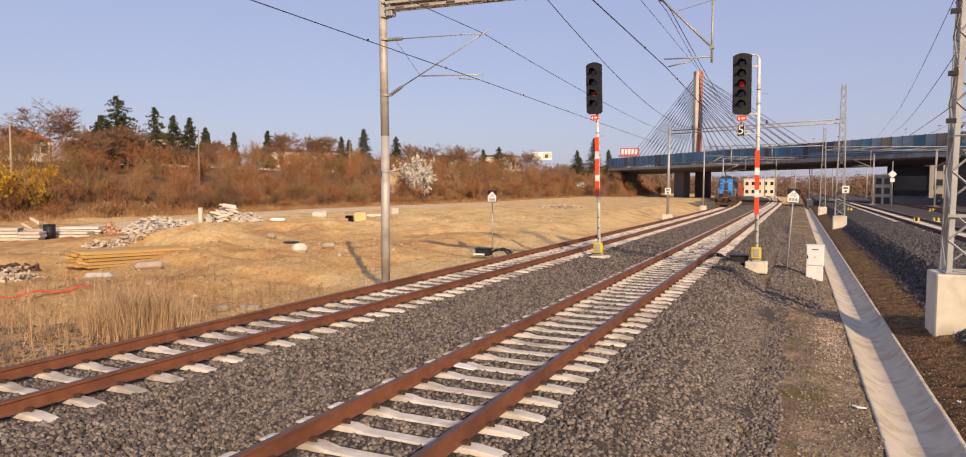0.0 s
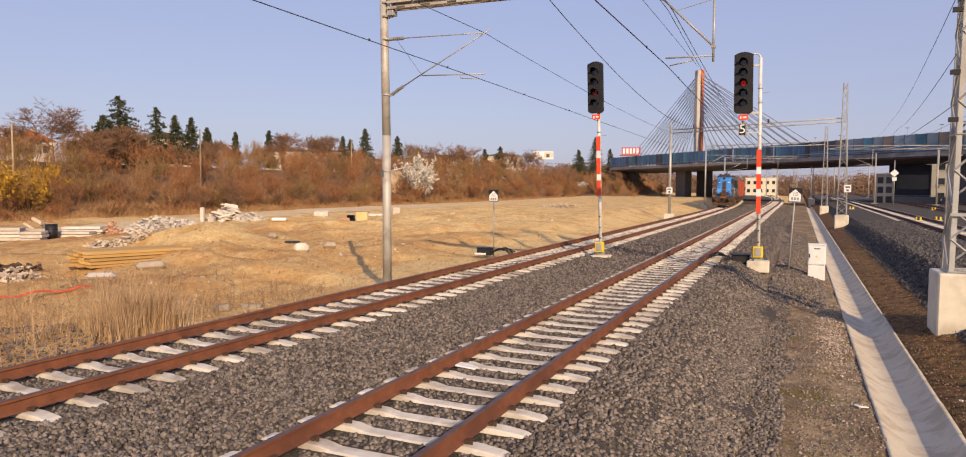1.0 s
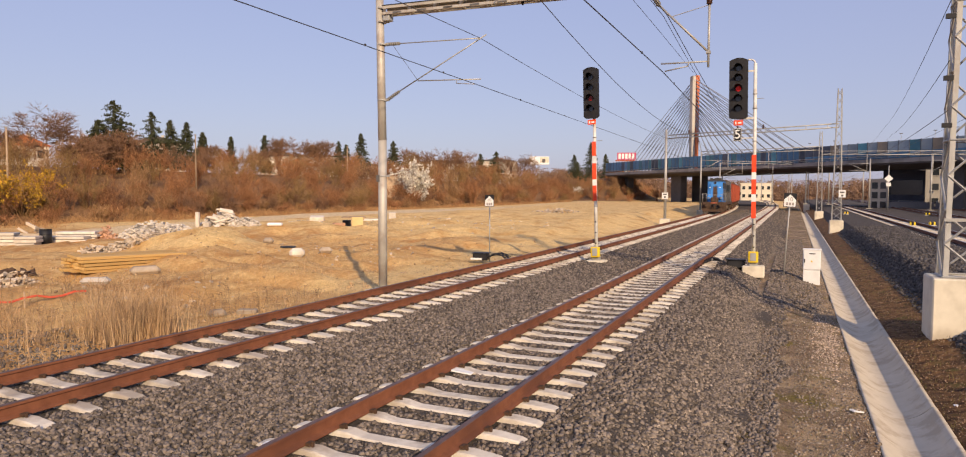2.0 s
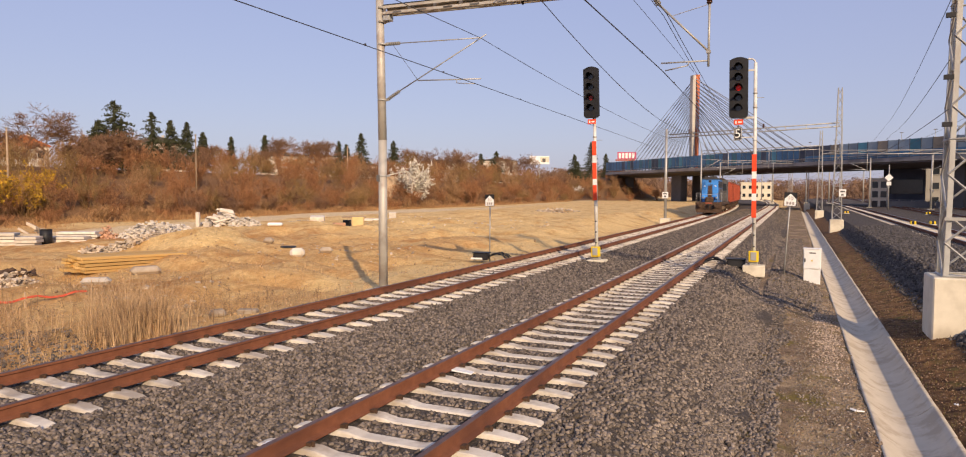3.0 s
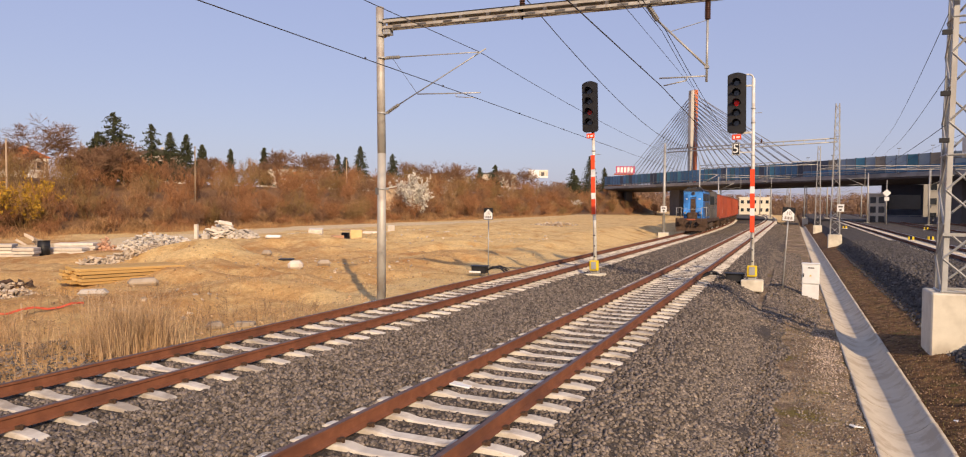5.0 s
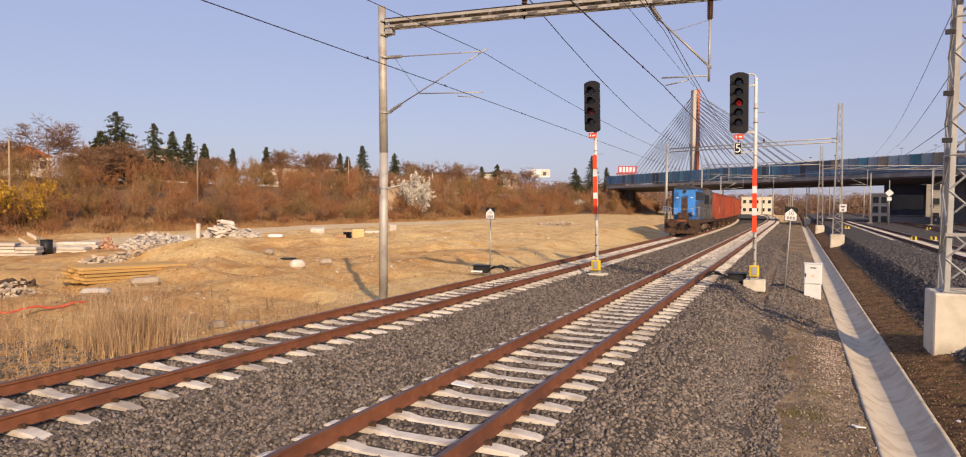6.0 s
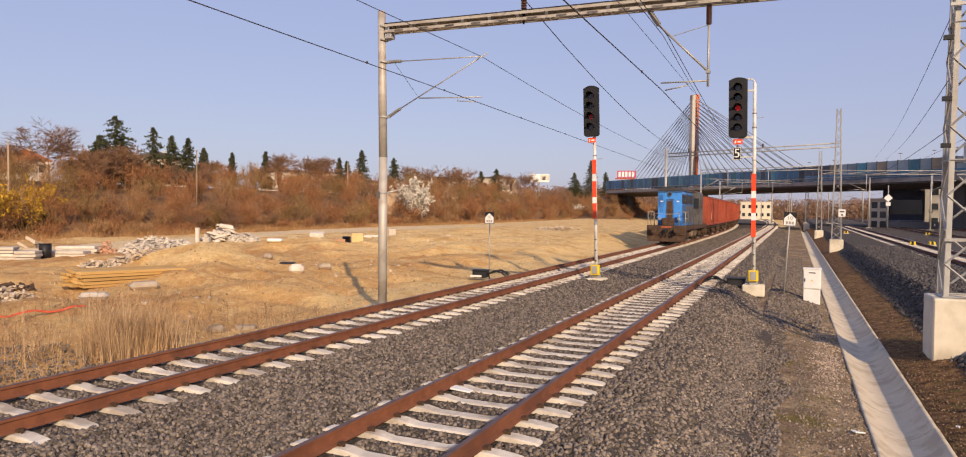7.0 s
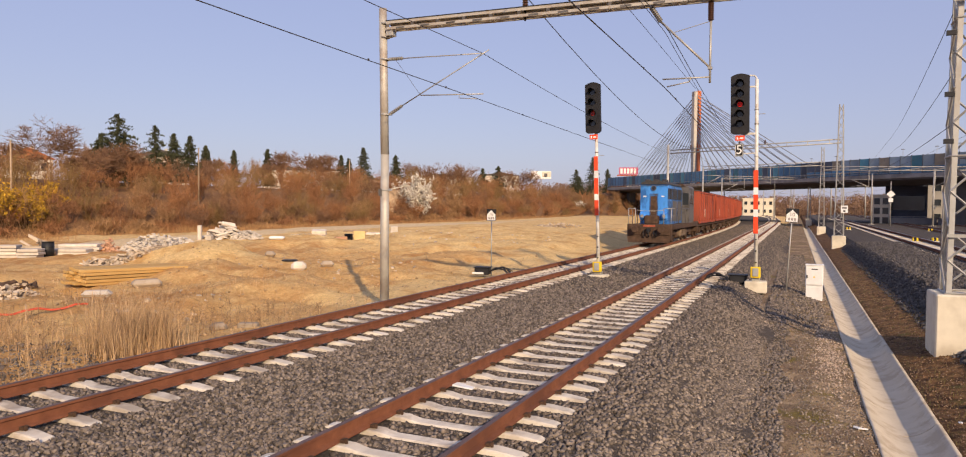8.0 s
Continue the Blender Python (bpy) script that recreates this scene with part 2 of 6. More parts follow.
    col = mix(zone("brown", 0.3), col, brown)
    dim = n.new("ShaderNodeMix")
    dim.data_type, dim.blend_type = "RGBA", "MULTIPLY"
    dim.inputs[0].default_value = 1.0
    l.new(col, dim.inputs[6])
    l.new(mix(rng(fine, 0.3, 0.7), (0.66, 0.64, 0.61), (1.18, 1.18, 1.18)), dim.inputs[7])
    dim2 = n.new("ShaderNodeMix")
    dim2.data_type, dim2.blend_type = "RGBA", "MULTIPLY"
    dim2.inputs[0].default_value = 1.0
    l.new(dim.outputs[2], dim2.inputs[6])
    l.new(mix(rng(tex(5.5, 9, 0.72), 0.34, 0.6), (0.80, 0.76, 0.70), (1.08, 1.08, 1.06)), dim2.inputs[7])
    l.new(dim2.outputs[2], b.inputs["Base Color"])
    bp = n.new("ShaderNodeBump")
    bp.inputs["Strength"].default_value, bp.inputs["Distance"].default_value = 1.0, 0.06
    l.new(tex(9, 10, 0.75), bp.inputs["Height"])
    l.new(bp.outputs[0], b.inputs["Normal"])
    return m


xs = axis_steps(((-3000, -400, 500), (-400, -110, 60), (-110, -63, 3), (-63, -11.6, 0.6), (-11.6, -0.7, 2.2), (-0.7, 1.15, 0.2)))
xs += [1.16, 2.05, 2.07] + axis_steps(((2.1, 3.8, 0.25), (3.8, 60, 6), (60, 3000, 500)))
ys = axis_steps(((-300, -20, 50), (-20, 4, 3), (4, 60, 0.5), (60, 140, 2), (140, 300, 6), (300, 480, 15), (480, 4000, 440)))
K = len(xs)
faces = [(j * K + i, j * K + i + 1, (j + 1) * K + i + 1, (j + 1) * K + i) for j in range(len(ys) - 1) for i in range(K - 1)]
spots = [(x, y, ground_z(x, y)) for y in ys for x in xs]
me = flat_mesh("ground", spots, faces, ground_material(), True)


def zones(x, y):
    fx = far_x(y) + 9.03
    u = x - fx
    near_strip = sm(-u, 11.2, 11.8) * (1 - sm(-u, 13.5, 16.5)) * sm(y, 15, 19)
    mound = math.exp(-(((x + 27) / 4.5) ** 2 + ((y - 26) / 3.6) ** 2))
    sandy = max(near_strip, mound, 0.62 * sm(y, 27, 42), 0.44)
    road = 0.95 * math.exp(-(((u + 44 + 3 * math.sin(y * 0.05)) / 4.4) ** 2)) * (1 - 0.5 * sm(y, 70, 110))
    litter = max(sm(-x, 57.5, 61), sm(y, 325, 345), 1.6 * math.exp(-(((x + 49) / 11) ** 2 + ((y - 202) / 18) ** 2)))
    path = 1.0 if -2 < x < 1.155 else 0.0
    brown = 1.0 if x >= 1.98 else 0.0
    return sandy, road, litter, path, brown


zs = [zones(x, y) for x, y, _ in spots]
for i, name in enumerate(("sand", "road", "litter", "path", "brown")):
    me.attributes.new(name, "FLOAT", "POINT").data.foreach_set("value", [z[i] for z in zs])
tagged(new("ground", me), "sandy building ground and brown earth beside the railway", "ground", kind="structure")


# ---- ballast ----
def swept(name, fx, outline, ylist, materials, closed=False, second=()):
    k = len(outline)
    v, f, mi = [], [], []
    for y in ylist:
        p, a = on_line(fx, y)
        for dx, dz in outline:
            v.append((p.x + dx * math.cos(a), y + dx * math.sin(a), dz))
    for j in range(len(ylist) - 1):
        for i in range(k if closed else k - 1):
            f.append((j * k + i, j * k + (i + 1) % k, (j + 1) * k + (i + 1) % k, (j + 1) * k + i))
            mi.append(1 if i in second else 0)
    if closed:
        f += [tuple(range(k))[::-1], tuple(len(v) - k + i for i in range(k))]
        mi += [0, 0]
    me = flat_mesh(name, v, f, materials[0])
    for m in materials[1:]:
        me.materials.append(m)
    me.polygons.foreach_set("material_index", mi)
    return me


def mid_x(y):
    return 0.5 * (far_x(y) + near_x(y))


YL = axis_steps(((-6, 70, 2), (70, 330, 4)))
bed = swept("ballast_bed", mid_x, ((-5.7, -0.75), (-4.75, -0.62), (-4.15, -0.245), (-1, -0.235), (0, -0.27), (1, -0.235), (4.3, -0.235), (4.55, -0.27), (5.3, -0.63), (5.85, -0.84), (6.05, -1.05)), axis_steps(((-6, 60, 0.4), (60, 330, 4))), (BALLAST_SHADED,))
for i, v in enumerate(bed.vertices):
    if i % 11 > 8:
        v.co.x += 0.3 * noise.noise((3.7, v.co.y * 0.55, 0)) + 0.12 * noise.noise((5.1, v.co.y * 1.9, 0))
tagged(new("ballast_bed", bed), "grey crushed stone ballast bed under two tracks", "ballast", kind="structure")
yard_bed = swept("yard_ballast", lambda y: 0.0, ((3.05, -0.75), (3.3, -0.54), (4.05, 0.02), (5.2, 0.08), (26, 0.08), (30, -0.4)), axis_steps(((-6, 60, 3), (60, 330, 10))), (BALLAST_SHADED,))
tagged(new("yard_ballast", yard_bed), "dark crushed stone slope and bed of the yard tracks", "ballast", kind="structure")
rng = np.random.default_rng(7)


def stones(name, x, y, z, size, material, label):
    """Many small broken stones in one mesh."""
    k = len(x)
    base = np.array([(-1, -1, -1), (1, -1, -1), (1, 1, -1), (-1, 1, -1), (-1, -1, 1), (1, -1, 1), (1, 1, 1), (-1, 1, 1)], float) * 0.5
    quad = np.array([(0, 3, 2, 1), (4, 5, 6, 7), (0, 1, 5, 4), (1, 2, 6, 5), (2, 3, 7, 6), (3, 0, 4, 7)])
    p = base[None] * (1 + rng.uniform(-0.45, 0.25, (k, 8, 3))) * (size[:, None, None] * rng.uniform(0.6, 1.25, (k, 1, 3)))
    q = rng.normal(size=(k, 4))
    q /= np.linalg.norm(q, axis=1)[:, None]
    w, a, b, c = q.T
    r = np.stack([1 - 2 * (b * b + c * c), 2 * (a * b - c * w), 2 * (a * c + b * w), 2 * (a * b + c * w), 1 - 2 * (a * a + c * c), 2 * (b * c - a * w), 2 * (a * c - b * w), 2 * (b * c + a * w), 1 - 2 * (a * a + b * b)], 1).reshape(k, 3, 3)
    p = np.einsum("kij,kvj->kvi", r, p) + np.stack([x, y, z], 1)[:, None]
    f = (quad[None] + 8 * np.arange(k)[:, None, None]).reshape(-1)
    me = bpy.data.meshes.new(name)
    me.vertices.add(k * 8)
    me.vertices.foreach_set("co", p.reshape(-1).astype(np.float32))
    me.loops.add(len(f))
    me.loops.foreach_set("vertex_index", f.astype(np.int32))
    me.polygons.add(k * 6)
    me.polygons.foreach_set("loop_start", np.arange(k * 6, dtype=np.int32) * 4)
    me.update(calc_edges=True)
    me.validate()
    me.materials.append(material)
    return tagged(new(name, me), label, "ballast stones", kind="stuff")


FAR0, NEAR0, STEP = 4.46, 4.505, 0.6


def bed_z(x):
    u = x + 6.495
    return np.interp(u, (-5.7, -4.75, -4.15, -1, 0, 1, 4.3, 4.55, 5.3, 5.85, 6.05), (-0.75, -0.62, -0.245, -0.235, -0.27, -0.235, -0.235, -0.27, -0.63, -0.84, -1.05))


def clear_of_sleepers(x, y):
    ok = np.ones(len(x), bool)
    for cx, y0 in ((-9.03, FAR0), (-3.905, NEAR0)):
        d = np.abs((y - y0 + STEP / 2) % STEP - STEP / 2)
        ok &= ~((np.abs(x - cx) < 1.30) & (d < 0.155))
        for s in (-0.7535, 0.7535):
            ok &= np.abs(x - cx - s) > 0.10
    return ok


def bed_stones():
    for k, ya, yb, s0, s1, power in ((92000, -4.0, 20.0, 0.026, 0.058, 1.0), (50000, 20.0, 125.0, 0.035, 0.062, 1.8)):
        y = ya + (yb - ya) * rng.random(k) ** power if ya > 0 else np.where(rng.random(k) < 0.12, rng.uniform(-4, 4, k), 4 + (yb - 4) * rng.random(k) ** 1.25)
        x = rng.uniform(-11.1, -0.7, k)
        ok = clear_of_sleepers(x, y) & (x < -0.72 + 0.3 * np.array([noise.noise((0.3, b * 0.5, 7)) for b in y]))
        x, y = x[ok], y[ok]
        size = rng.uniform(s0, s1, len(x))
        inside = (np.abs(x + 9.03) < 1.3) | (np.abs(x + 3.905) < 1.3)
        z = np.maximum(bed_z(x), np.where(x > -1.3, -0.86, -9)) + size * 0.15 + rng.uniform(-0.012, 0.012, len(x)) - 0.012 * inside
        stones("ballast_stones", x, y, z, size, STONE, "grey broken ballast stones between the rails")
    # yard slope stones, coloured darker for the side away from the sun
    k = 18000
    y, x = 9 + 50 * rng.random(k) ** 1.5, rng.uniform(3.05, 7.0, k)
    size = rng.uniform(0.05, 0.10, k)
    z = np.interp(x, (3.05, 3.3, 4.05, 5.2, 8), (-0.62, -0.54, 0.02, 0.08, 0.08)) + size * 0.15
    stones("ballast_stones", x, y, z, size, STONE_SHADED, "broken stones on the yard slope, its shade in their colour")
    k = 15000
    y, x = 6 + 24 * rng.random(k) ** 1.4, rng.uniform(-1.6, 1.12, k)
    edge = -0.62 + 0.35 * np.array([noise.noise((0.5, b * 0.45, 2)) for b in y])
    keep = rng.random(k) < np.where(x < edge, 1.0, np.where(x > 0.25 + 0.3 * edge, 0.95, 0.12))
    x, y = x[keep], y[keep]
    size = rng.uniform(0.012, 0.042, len(x)) * np.where(x < -0.4, 1.25, 0.85)
    z = np.array([max(ground_z(a, b), float(bed_z(a))) for a, b in zip(x, y)]) + size * 0.1
    stones("path_gravel", x, y, z, size, PEBBLE, "pale and brown pebbles strewn over the trodden path")
    k = 12000
    y = 5.5 + 19 * rng.random(k) ** 1.3
    x = -1.1 + 1.0 * rng.random(k) ** 1.3 + 0.28 * np.array([noise.noise((0.9, b * 0.6, 4)) for b in y])
    size = rng.uniform(0.024, 0.055, k)
    z = np.array([max(ground_z(a, b), float(bed_z(a))) for a, b in zip(x, y)]) + size * 0.15
    stones("ballast_stones", x, y, z, size, STONE, "grey ballast stones spilled onto the trodden path")
    k = 9000
    y = 21.5 + 34 * rng.random(k) ** 1.3
    x = -1.2 + rng.random(k) * (1.75 + 0.35 * np.exp(-((y - 25) / 3.5) ** 2))
    size = rng.uniform(0.03, 0.07, k)
    z = np.array([max(ground_z(a, b), float(bed_z(a))) for a, b in zip(x, y)]) + size * 0.15
    stones("ballast_stones", x, y, z, size, STONE, "grey broken stones heaped beside the signal and the cabinet")
    k = 1500
    y, x = rng.normal(17.4, 1.7, k), rng.normal(0.75, 0.17, k)
    ok = x < 1.08
    x, y = x[ok], y[ok]
    size = rng.uniform(0.012, 0.034, len(x))
    z = np.array([ground_z(a, b) for a, b in zip(x, y)]) + size * 0.1
    stones("pale_pebbles", x, y, z, size, PALE_PEBBLE, "pale pinkish pebbles in a patch beside the drain")


def strewn(name, k, x0, x1, y0, y1, s0, s1, material, label):
    y, x = y0 + (y1 - y0) * rng.random(k) ** 1.4, rng.uniform(x0, x1, k)
    size = rng.uniform(s0, s1, k)
    z = np.array([ground_z(a, b) for a, b in zip(x, y)]) + size * 0.1
    stones(name, x, y, z, size, material, label)


# darker copy of STONE with the yard slope's shade painted in
STONE_SHADED = mat("shaded_stone", (0.06, 0.054, 0.052), (0.12, 0.108, 0.102), 15, 0.9, 0.3, 60, vary=0.5)
CLOD = mat("sand_clod", (0.36, 0.23, 0.12), (0.50, 0.35, 0.2), 9, 0.95, 0.2, 40, vary=0.3)
PEBBLE = mat("pebble", (0.16, 0.125, 0.095), (0.34, 0.28, 0.22), 12, 0.9, 0.2, 60, vary=0.5)
PALE_PEBBLE = mat("pale_pebble", (0.34, 0.25, 0.18), (0.58, 0.46, 0.36), 12, 0.9, 0.2, 60, vary=0.4)
bed_stones()
CRUMB = mat("earth_crumb", (0.15, 0.095, 0.06), (0.32, 0.21, 0.13), 9, 0.95, 0.2, 60, vary=0.5)
strewn("earth_crumbs", 7000, 2.06, 3.5, 6, 40, 0.010, 0.026, CRUMB, "brown crumbs of earth and dead leaves beside the drain")
strewn("earth_crumbs", 3000, -0.7, 1.05, 5, 26, 0.010, 0.022, CRUMB, "brown crumbs of earth on the trodden path")
strewn("grey_gravel", 3200, -15.5, -11.2, 5, 9.5, 0.02, 0.055, STONE, "grey gravel spilled beside the far track")
strewn("sand_clods", 1700, -28, -11.8, 12, 38, 0.02, 0.075, CLOD, "small clods and pebbles on the sand")

# ---- tracks ----
RAIL = ((-0.075, -0.172), (-0.075, -0.158), (-0.012, -0.135), (-0.010, -0.05), (-0.036, -0.036), (-0.036, -0.006), (-0.028, 0), (0.028, 0), (0.036, -0.006), (0.036, -0.036), (0.010, -0.05), (0.012, -0.135), (0.075, -0.158), (0.075, -0.172))


def sleeper_mesh():
    """A concrete sleeper with a dipped middle and sloping ends."""
    st = ((-1.3, -0.225, 0.19), (-1.24, -0.205, 0.20), (-0.98, -0.180, 0.215), (-0.55, -0.180, 0.215), (-0.35, -0.215, 0.20), (0.35, -0.215, 0.20), (0.55, -0.180, 0.215), (0.98, -0.180, 0.215), (1.24, -0.205, 0.20), (1.3, -0.225, 0.19))
    v, f = [], []
    for x, z, w in st:
        v += [(x, -w / 2 - 0.045, -0.42), (x, -w / 2, z - 0.012), (x, -w / 2 + 0.02, z), (x, w / 2 - 0.02, z), (x, w / 2, z - 0.012), (x, w / 2 + 0.045, -0.42)]
    for j in range(len(st) - 1):
        f += [(6 * j + i, 6 * j + i + 1, 6 * j + 7 + i, 6 * j + 6 + i) for i in range(5)]
    e = 6 * (len(st) - 1)
    f += [(0, 5, 4, 3, 2, 1), tuple(e + i for i in range(6))]
    bm = bm_new()
    vs = [bm.verts.new(p) for p in v]
    for q in f:
        bm.faces.new([vs[i] for i in q])
    bmesh.ops.recalc_face_normals(bm, faces=bm.faces)
    me = bpy.data.meshes.new("sleeper")
    bm.to_mesh(me)
    bm.free()
    me.materials.append(CONCRETE)
    return me


SLEEPER = sleeper_mesh()
CLIP = mat("rail_clip", (0.05, 0.028, 0.018), (0.09, 0.05, 0.03), 20, 0.8, 0.2, 80)


def boxes_mesh(name, items, material):
    """Plain small boxes, (matrix, half sizes) each, in one mesh."""
    v, f = [], []
    for m, (a, b, c) in items:
        o = len(v)
        v += [m @ Vector((x, y, z)) for z in (-c, c) for y in (-b, b) for x in (-a, a)]
        f += [tuple(o + i for i in q) for q in ((0, 2, 3, 1), (4, 5, 7, 6), (0, 1, 5, 4), (2, 6, 7, 3), (0, 4, 6, 2), (1, 3, 7, 5))]
    return flat_mesh(name, v, f, material)


def track(label, fx, y0, n, n_far, height=0.0, worn=False):
    t = thing("railway_track", pose(0, 0, height), label, "railway track", "tracks")
    for s in (-0.7535, 0.7535):
        ob = new("rail", swept("rail", lambda y: fx(y) + s, RAIL, YL, (RUST, SHINY if worn else RAILTOP), True, (5, 6, 7)))
        ob.parent = t
    clips, rest = [], []
    for k in range(n + n_far):
        y = y0 + STEP * k
        p, a = on_line(fx, y)
        m = Matrix.Translation(p) @ Matrix.Rotation(a + random.gauss(0, 0.006), 4, "Z") @ Matrix.Translation((random.gauss(0, 0.012), 0, 0))
        if k < n:
            share("sleeper", SLEEPER, m, t)
        else:
            rest.append((m @ Matrix.Translation((0, 0, -0.28)), (1.3, 0.12, 0.09)))
        if k < 120:
            for s in (-0.7535, 0.7535):
                for e in (-0.105, 0.105):
                    clips.append((m @ Matrix.Translation((s + e, 0, -0.148)), (0.026, 0.042, 0.018)))
                    clips.append((m @ Matrix.Translation((s + e * 1.35, 0.0, -0.152)), (0.013, 0.013, 0.030)))
    c = new("fastening", boxes_mesh("fastening", clips, CLIP))
    c.parent, c["kind"] = t, "stuff"
    if rest:
        c = new("sleeper_rest", boxes_mesh("sleeper_rest", rest, CONCRETE))
        c.parent, c["kind"] = t, "stuff"
    return t


SHINY = mat("worn_rail_head", (0.42, 0.38, 0.34), (0.55, 0.50, 0.46), 5, 0.3, 0.05, 60, metal=0.8)

# ---- drain ----
def drain():
    t = thing("drain_channel", pose(0, 0, 0), "open concrete drain channel of dished elements", "drain", kind="structure")
    prof = [(1.12, -0.88), (1.16, -0.88)]
    for i in range(1, 14):
        u = i / 14
        prof.append((1.16 + 0.86 * u, -0.88 + 0.05 * u - 0.225 * math.sin(math.pi * u ** 1.12) ** 0.85))
    prof += [(2.02, -0.82), (2.08, -0.82), (2.085, -1.30), (1.115, -1.30)]
    bm = prism(bm_new(), prof, 0.003, 1.497)
    me = bpy.data.meshes.new("channel_element")
    for ed in bm.edges:
        ed.smooth = len({round(fc.normal.y) for fc in ed.link_faces}) == 1
    for fc in bm.faces:
        fc.smooth = abs(fc.normal.y) < 0.5 and fc.calc_center_median().z > -1.28
    bm.to_mesh(me)
    bm.free()
    me.materials.append(CHANNEL)
    for k in range(100):
        share("channel_element", me, pose(random.gauss(0, 0.002), -10 + 1.5 * k, random.gauss(0, 0.0015)), t)


drain()


# ---- overhead line ----
PORC = mat("grey_insulator", (0.20, 0.19, 0.18), (0.28, 0.27, 0.25), 6, 0.35, 0.1, 30)
BROWNINS = mat("brown_insulator", (0.06, 0.025, 0.015), (0.10, 0.045, 0.03), 6, 0.3, 0.1, 30)


def insulator(bm, a, b, r=0.055, k=7):
    a, b = Vector(a), Vector(b)
    for i in range(k):
        rod(bm, a.lerp(b, i / k), a.lerp(b, (i + 0.5) / k), r, r * 0.9, 8)
        rod(bm, a.lerp(b, (i + 0.5) / k), a.lerp(b, (i + 1) / k), r * 0.55, n=8)
    return bm


def band(bm, z, r=0.135, h=0.05):
    rod(bm, (0, 0, z - h / 2), (0, 0, z + h / 2), r, n=14)
    box(bm, r - 0.02, r + 0.1, -0.04, 0.04, z - h / 2, z + h / 2)
    return bm


def portal():
    t = thing("catenary_portal", pose(-11.17, 17.5, 0), "grey steel catenary portal of tube mast and battened beam", "catenary portal")
    bm = bm_new()
    rod(bm, (0, 0, -0.62), (0, 0, 4), 0.132, 0.125, 20)
    rod(bm, (0, 0, 4), (-0.08, 0, 8.30), 0.125, 0.115, 20)
    part("mast", bm, MASTPAINT, t, "pale grey steel tube")
    part("base", box(bm_new(), -0.4, 0.4, -0.4, 0.4, -1.1, -0.42, 0.02), PALE, t, "concrete footing")
    for z in (7.85, 7.45, 6.80, 5.18, 2.95):
        part("clamp", band(bm_new(), z), GALV, t)
    part("number_plate", box(bm_new(), -0.13, -0.02, -0.142, -0.132, 2.78, 2.98), GREY, t, "small dark plate")
    # the beam: four angles and battens, from mast to lattice mast
    L = 14.35

    def zb(x):
        return 7.78 - 0.018 * x
    for y in (-0.13, 0.13):
        for lo, hi in ((0.02, 0.10), (-0.15, -0.075)):
            bm = bm_new()
            v = [bm.verts.new((x, y + dy, zb(x) + dz)) for x in (0.12, L) for dy, dz in ((-0.035, lo), (0.035, lo), (0.035, hi), (-0.035, hi))]
            for q in ((0, 1, 2, 3), (7, 6, 5, 4), (0, 4, 5, 1), (1, 5, 6, 2), (2, 6, 7, 3), (3, 7, 4, 0)):
                bm.faces.new([v[i] for i in q])
            part("chord", bm, MASTPAINT, t)
    n = 17
    for i in range(n + 1):
        x = 0.2 + (L - 0.4) * i / n
        bm = bm_new()
        for y in (-0.168, 0.163):
            box(bm, x - 0.04, x + 0.04, y, y + 0.006, zb(x) - 0.14, zb(x) + 0.03)
        box(bm, x - 0.03, x + 0.03, -0.13, 0.13, zb(x) + 0.05, zb(x) + 0.09)
        box(bm, x - 0.03, x + 0.03, -0.13, 0.13, zb(x) - 0.14, zb(x) - 0.10)
        part("batten", bm, MASTPAINT, t)
        part("bolt_plate", box(bm_new(), x - 0.05, x + 0.05, -0.176, -0.169, zb(x) - 0.07, zb(x) + 0.01), GREY, t)
        if i < n:
            xm = x + 0.5 * (L - 0.4) / n
            part("lower_plate", box(bm_new(), xm - 0.14, xm + 0.14, -0.172, -0.166, zb(xm) - 0.14, zb(xm) - 0.09), GREY, t)
    bm = bm_new()
    for i in range(n):
        x0, x1 = 0.2 + (L - 0.4) * i / n, 0.2 + (L - 0.4) * (i + 1) / n
        s = 1 if i % 2 else -1
        rod(bm, (x0, -0.1 * s, zb(x0) + 0.06), (x1, 0.1 * s, zb(x1) + 0.06), 0.018, n=4)
        rod(bm, (x0, -0.1 * s, zb(x0) - 0.12), (x1, 0.1 * s, zb(x1) - 0.12), 0.018, n=4)
    part("lacing", bm, MASTPAINT, t)["kind"] = "stuff"
    bm = bm_new()
    v = [bm.verts.new((x, dy, zb(x) + dz)) for x in (0.12, L) for dy, dz in ((-0.18, 0.102), (0.18, 0.102), (0.18, 0.122), (-0.18, 0.122))]
    for q in ((0, 1, 2, 3), (7, 6, 5, 4), (0, 4, 5, 1), (1, 5, 6, 2), (2, 6, 7, 3), (3, 7, 4, 0)):
        bm.faces.new([v[i] for i in q])
    part("cover_strip", bm, BLACK, t, "thin dark strip along the top")
    part("bracket", box(bm_new(), 0.1, 0.32, -0.12, 0.12, 7.46, 7.64, 0.01), GALV, t)
    # arm over the far track
    arm = part("cantilever", pipe(bm_new(), [(0.62, 0, 6.79), (3.15, 0, 6.72)], 0.016), GALV, t, "thin galvanised tubes")
    pipe_bm = bm_new()
    pipe(pipe_bm, [(0.60, 0, 5.42), (3.36, 0, 6.80)], 0.017)
    part("diagonal_tube", pipe_bm, GALV, t)
